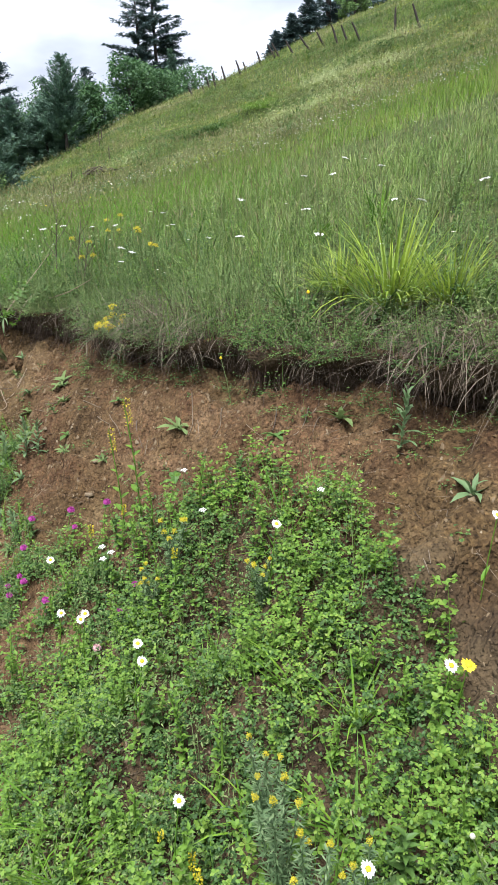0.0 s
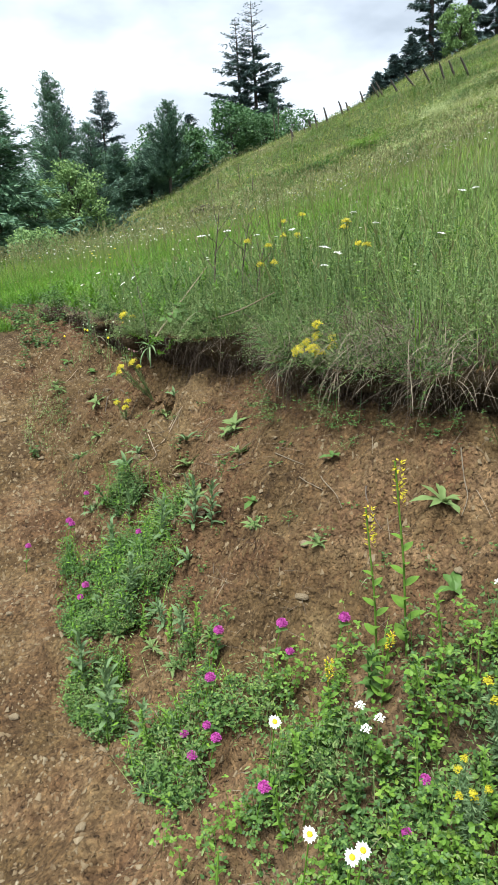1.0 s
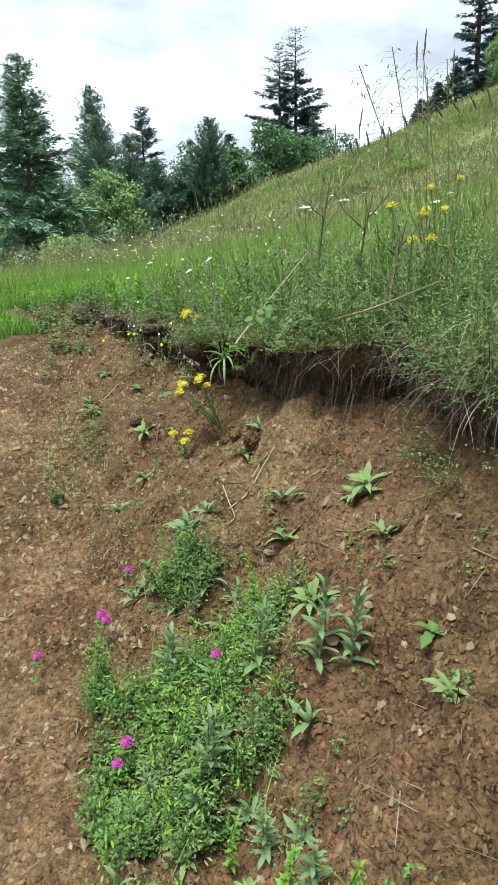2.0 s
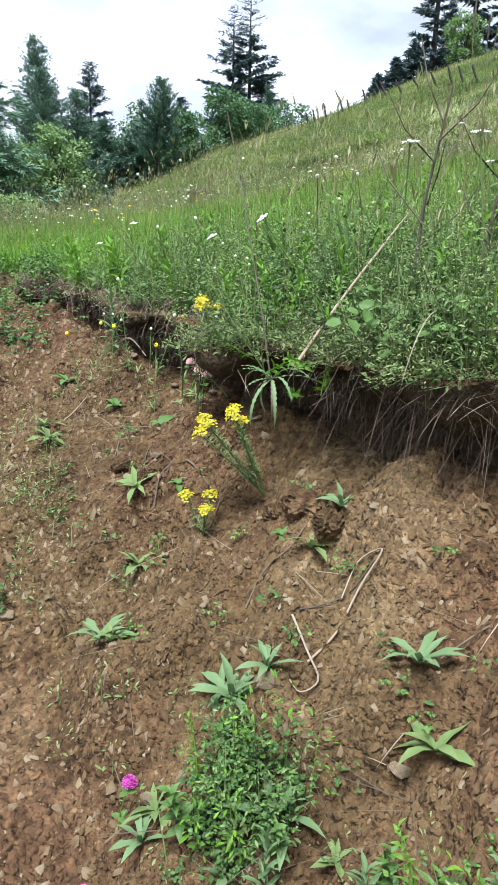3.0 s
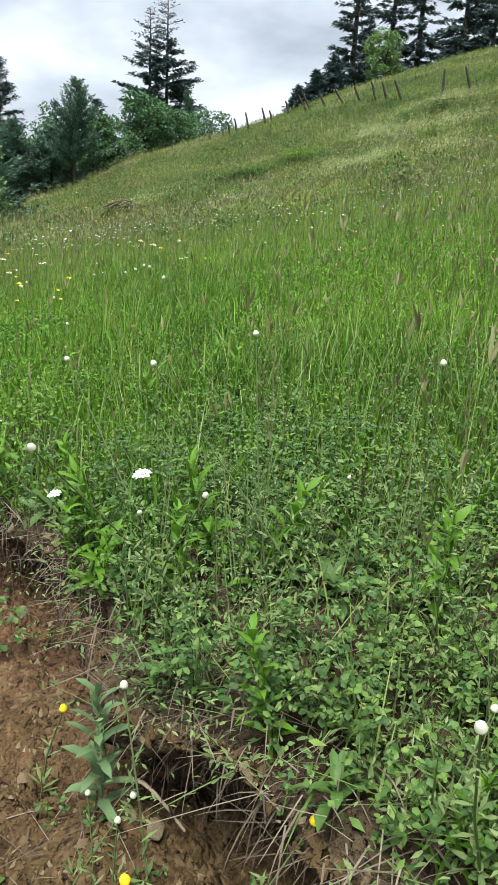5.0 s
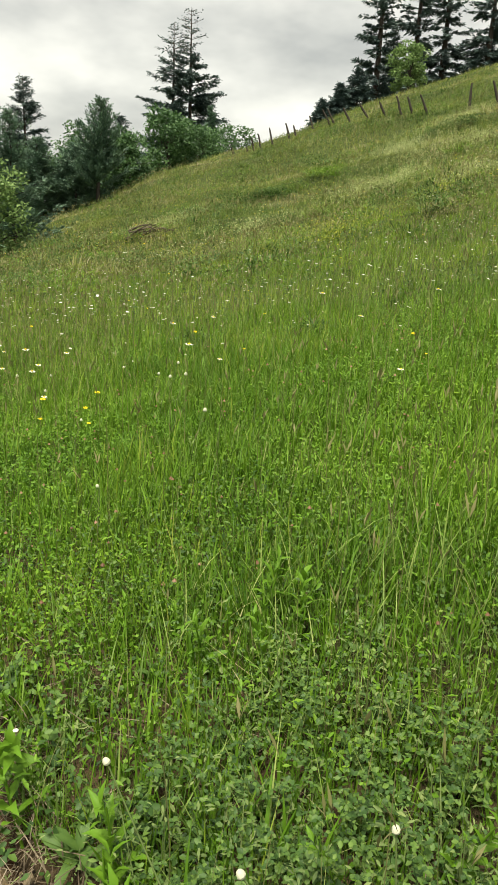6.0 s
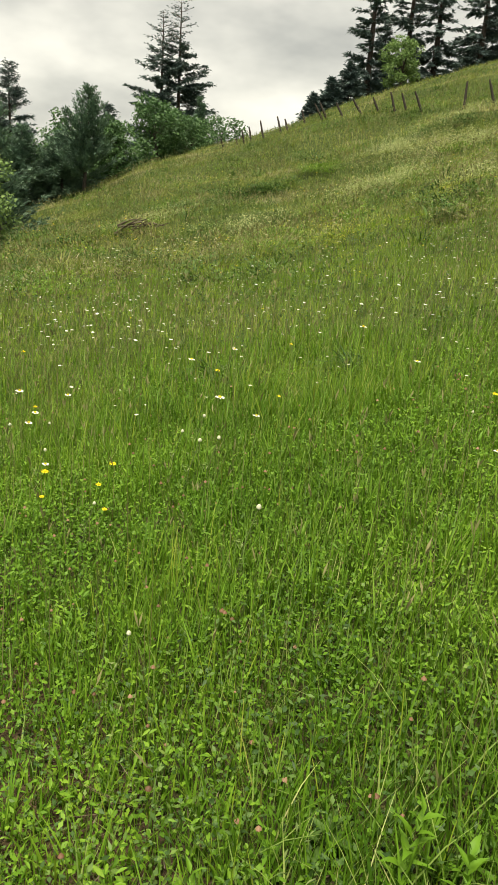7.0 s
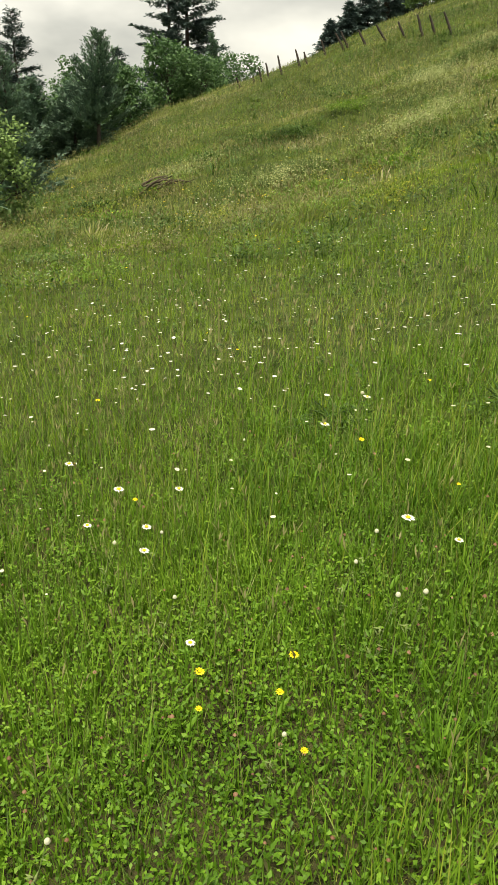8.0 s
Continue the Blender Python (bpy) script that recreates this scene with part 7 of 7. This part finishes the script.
def clod_mesh(seed):
    """A crumbling lump of earth, cracked and knobbly."""
    r = np.random.default_rng(seed)
    bm = bmesh.new()
    bmesh.ops.create_icosphere(bm, subdivisions=4, radius=0.05)
    shifts = r.uniform(0, 6, 6)
    for vert in bm.verts:
        p = vert.co.normalized()
        k = 0.72 + 0.16 * math.sin(5 * p.x + shifts[0]) * math.sin(4 * p.y + shifts[1]) + 0.1 * abs(math.sin(9 * p.y + 7 * p.z + shifts[2])) + 0.07 * abs(math.sin(17 * p.x + 13 * p.z + shifts[3])) + float(r.normal(0, 0.025))
        vert.co = p * 0.05 * k
        vert.co.z *= 0.75
    me = bpy.data.meshes.new("earth_clod")
    bm.to_mesh(me)
    bm.free()
    me.materials.append(EARTH)
    return me


CLODS = [clod_mesh(20 + i) for i in range(3)]
SPOTS = [(-1.87, 4.72), (-1.9, 4.70), (-1.83, 4.73), (-1.86, 4.67), (-1.3, 4.25), (-1.28, 4.52), (0.59, 2.62), (-1.0, 3.35), (-0.7, 2.8), (-1.95, 4.4)]
for i in range(90):
    if i < len(SPOTS):
        x, y = SPOTS[i]
    elif i % 2:
        u = 0.8 + 4.6 * ((i * 0.618) % 1)
        x, y = to_xy(u, foot_v(u) + 0.1 + (edge_v(u) - foot_v(u) - 0.15) * ((i * 0.7549) % 1))
    else:
        u = 1.6 + 4.4 * ((i * 0.5698) % 1)
        x, y = to_xy(u, foot_v(u) - 1.0 * ((i * 0.7549) % 1))
    size = 0.016 + 0.026 * ((i * 0.37) % 1) ** 2
    st = new("stone", STONES[i % 5])
    st.matrix_basis = Matrix.LocRotScale((float(x), float(y), ground_at(x, y) + size * 0.12), Euler((0.3 * math.sin(i), 0.3 * math.cos(i), i * 1.9)), Vector((size, size, size)))
    tagged(st, "small brown broken stone lying on bare earth" if i % 2 or i < len(SPOTS) else "small grey-brown stone lying on the dirt track", "stone", "stones on the bank and track")

# big lumps of earth that broke from the bank
for i, (x, y, size) in enumerate([(-1.43, 4.38, 0.13), (-1.38, 4.3, 0.1), (-1.33, 4.36, 0.12), (-1.5, 4.44, 0.07), (-1.36, 4.42, 0.09), (-1.92, 4.72, 0.06), (-1.84, 4.62, 0.05), (-1.1, 3.6, 0.07), (-0.8, 3.1, 0.06), (0.5, 2.35, 0.07), (0.1, 2.6, 0.06)]):
    cl = new("earth_clod", CLODS[i % 3])
    cl.matrix_basis = Matrix.LocRotScale((x, y, ground_at(x, y) + size * 0.05), Euler((0.4 * math.sin(i), 0.4 * math.cos(i), i * 1.9)), Vector((size, size * 0.8, size)) * 10)
    tagged(cl, "cracked lump of red-brown earth on the bank", "earth clod", "earth clods on the bank")

# tall flowering grasses against the sky
def panicle(tall, seed, label):
    def build():
        r = np.random.default_rng(seed)
        ob = thing("tall_grass_stalk", (0, 0, 0), label, "grass", "tall grass stalks above the bank")
        part("stem", stalk(tall, 0.0013, SEED, 0.06), ob)
        m = 34
        k = r.uniform(0.7, 1.0, m)
        a = r.uniform(0, 6.28, m)
        reach = 0.06 * (1.05 - k) / 0.3 + 0.012
        root = np.stack([0.06 * k, 0 * k, tall * k], -1)
        tips = root + np.stack([np.cos(a) * reach, np.sin(a) * reach, reach * 0.3], -1)
        rays = [tube([tuple(p), tuple(q)], [0.0004, 0.0003], 3) for p, q in zip(root, tips)]
        tagged(part("spikelet", mesh_np("spikelet", *join(leaves(tips, np.full(m, 0.014), np.full(m, 0.004), a, r.normal(-0.4, 0.4, m)), *rays), SEED), ob), kind="stuff")
        return ob
    return build


PANICLE = panicle(0.62, 3, "tall grass stalk with a loose brown panicle")
for i, (u, v, s) in enumerate([(3.45, 2.35, 1.0), (3.3, 2.5, 0.95), (3.6, 2.45, 0.9), (3.2, 2.3, 1.05), (3.75, 2.6, 1.0), (3.05, 2.45, 0.9), (4.2, 2.45, 0.8), (4.5, 2.6, 0.75), (2.6, 2.5, 0.8), (2.2, 2.6, 0.85), (4.9, 2.7, 0.7), (1.7, 2.7, 0.8)]):
    x, y = to_xy(u, v)
    plant("panicle", PANICLE, seat(float(x), float(y)), rz=i * 1.3, scale=s, lean=(0.12 * math.sin(i * 2), 0.12 * math.cos(i)))


def spike_grass():
    ob = thing("spike_grass", (0, 0, 0), "thin grass stalk with a narrow dark-brown spike", "grass", "spiked grass stalks above the bank")
    part("stem", mesh_np("stem", *tube([(0, 0, -0.02), (0.004, 0, 0.3), (0, 0, 0.56)], [0.0012, 0.001, 0.0008], 4), SEED, True), ob)
    part("spike", mesh_np("spike", *tube([(0, 0, 0.54), (0.001, 0, 0.555), (0.002, 0.001, 0.585), (0.004, 0.001, 0.6)], [0.0008, 0.0021, 0.0019, 0.0006], 6), DEAD, True), ob, "dark-brown spike")
    return ob


for i, tip in enumerate([(-0.824, 4.847, 2.025), (-0.851, 4.887, 1.996), (-1.036, 4.846, 1.783), (-1.127, 4.707, 1.724), (-1.047, 4.937, 1.742), (-0.964, 4.835, 1.714), (-0.951, 4.616, 1.684), (-0.751, 4.612, 1.912)]):
    aimed("spike_grass", spike_grass, tip, (0.06 * math.sin(i * 2.2), 0.05 * math.cos(i * 3.1)), 0.6)
for i, (tip, shift) in enumerate([((-1.033, 3.998, 1.78), (0.24, 0.12)), ((-0.954, 4.066, 1.788), (0.2, 0.1)), ((-1.108, 3.97, 1.724), (0.36, 0.2)), ((-0.885, 4.127, 1.779), (0.14, 0.12)), ((-0.93, 4.15, 1.74), (0.12, 0.2))]):
    aimed("panicle", PANICLE, tip, shift, 0.62)


# dead, branching weed stems above the bank
def dead_stem(place, tall, label, seed):
    r = np.random.default_rng(seed)
    ob = thing("dead_weed", place, label, "plant", "dead weeds above the bank")
    part("stem", mesh_np("stem", *tube([(0, 0, -0.02), (0.02, 0.03, tall * 0.5), (0.06, 0.04, tall)], [0.005, 0.004, 0.002], 5), DEAD, True), ob)
    for i in range(7):
        k = 0.3 + 0.65 * i / 7
        a, l = i * 2.4, tall * r.uniform(0.25, 0.45)
        p = Vector((0.05 * k, 0.04 * k, tall * k))
        part("side_branch", mesh_np("side_branch", *tube([p, p + Vector((math.cos(a) * l * 0.5, math.sin(a) * l * 0.5, l * 0.45)), p + Vector((math.cos(a) * l * 0.8, math.sin(a) * l * 0.8, l * 0.95))], [0.0026, 0.002, 0.001], 4), DEAD), ob)


dead_stem(seat(-1.2, 4.75), 0.5, "dark dead branching weed stem in the grass", 1)
dead_stem(seat(-1.05, 4.7), 0.4, "dark dead weed leaning in the grass", 2)
dead_stem(seat(-0.95, 4.35), 0.34, "thin dark dead weed above the bank", 3)
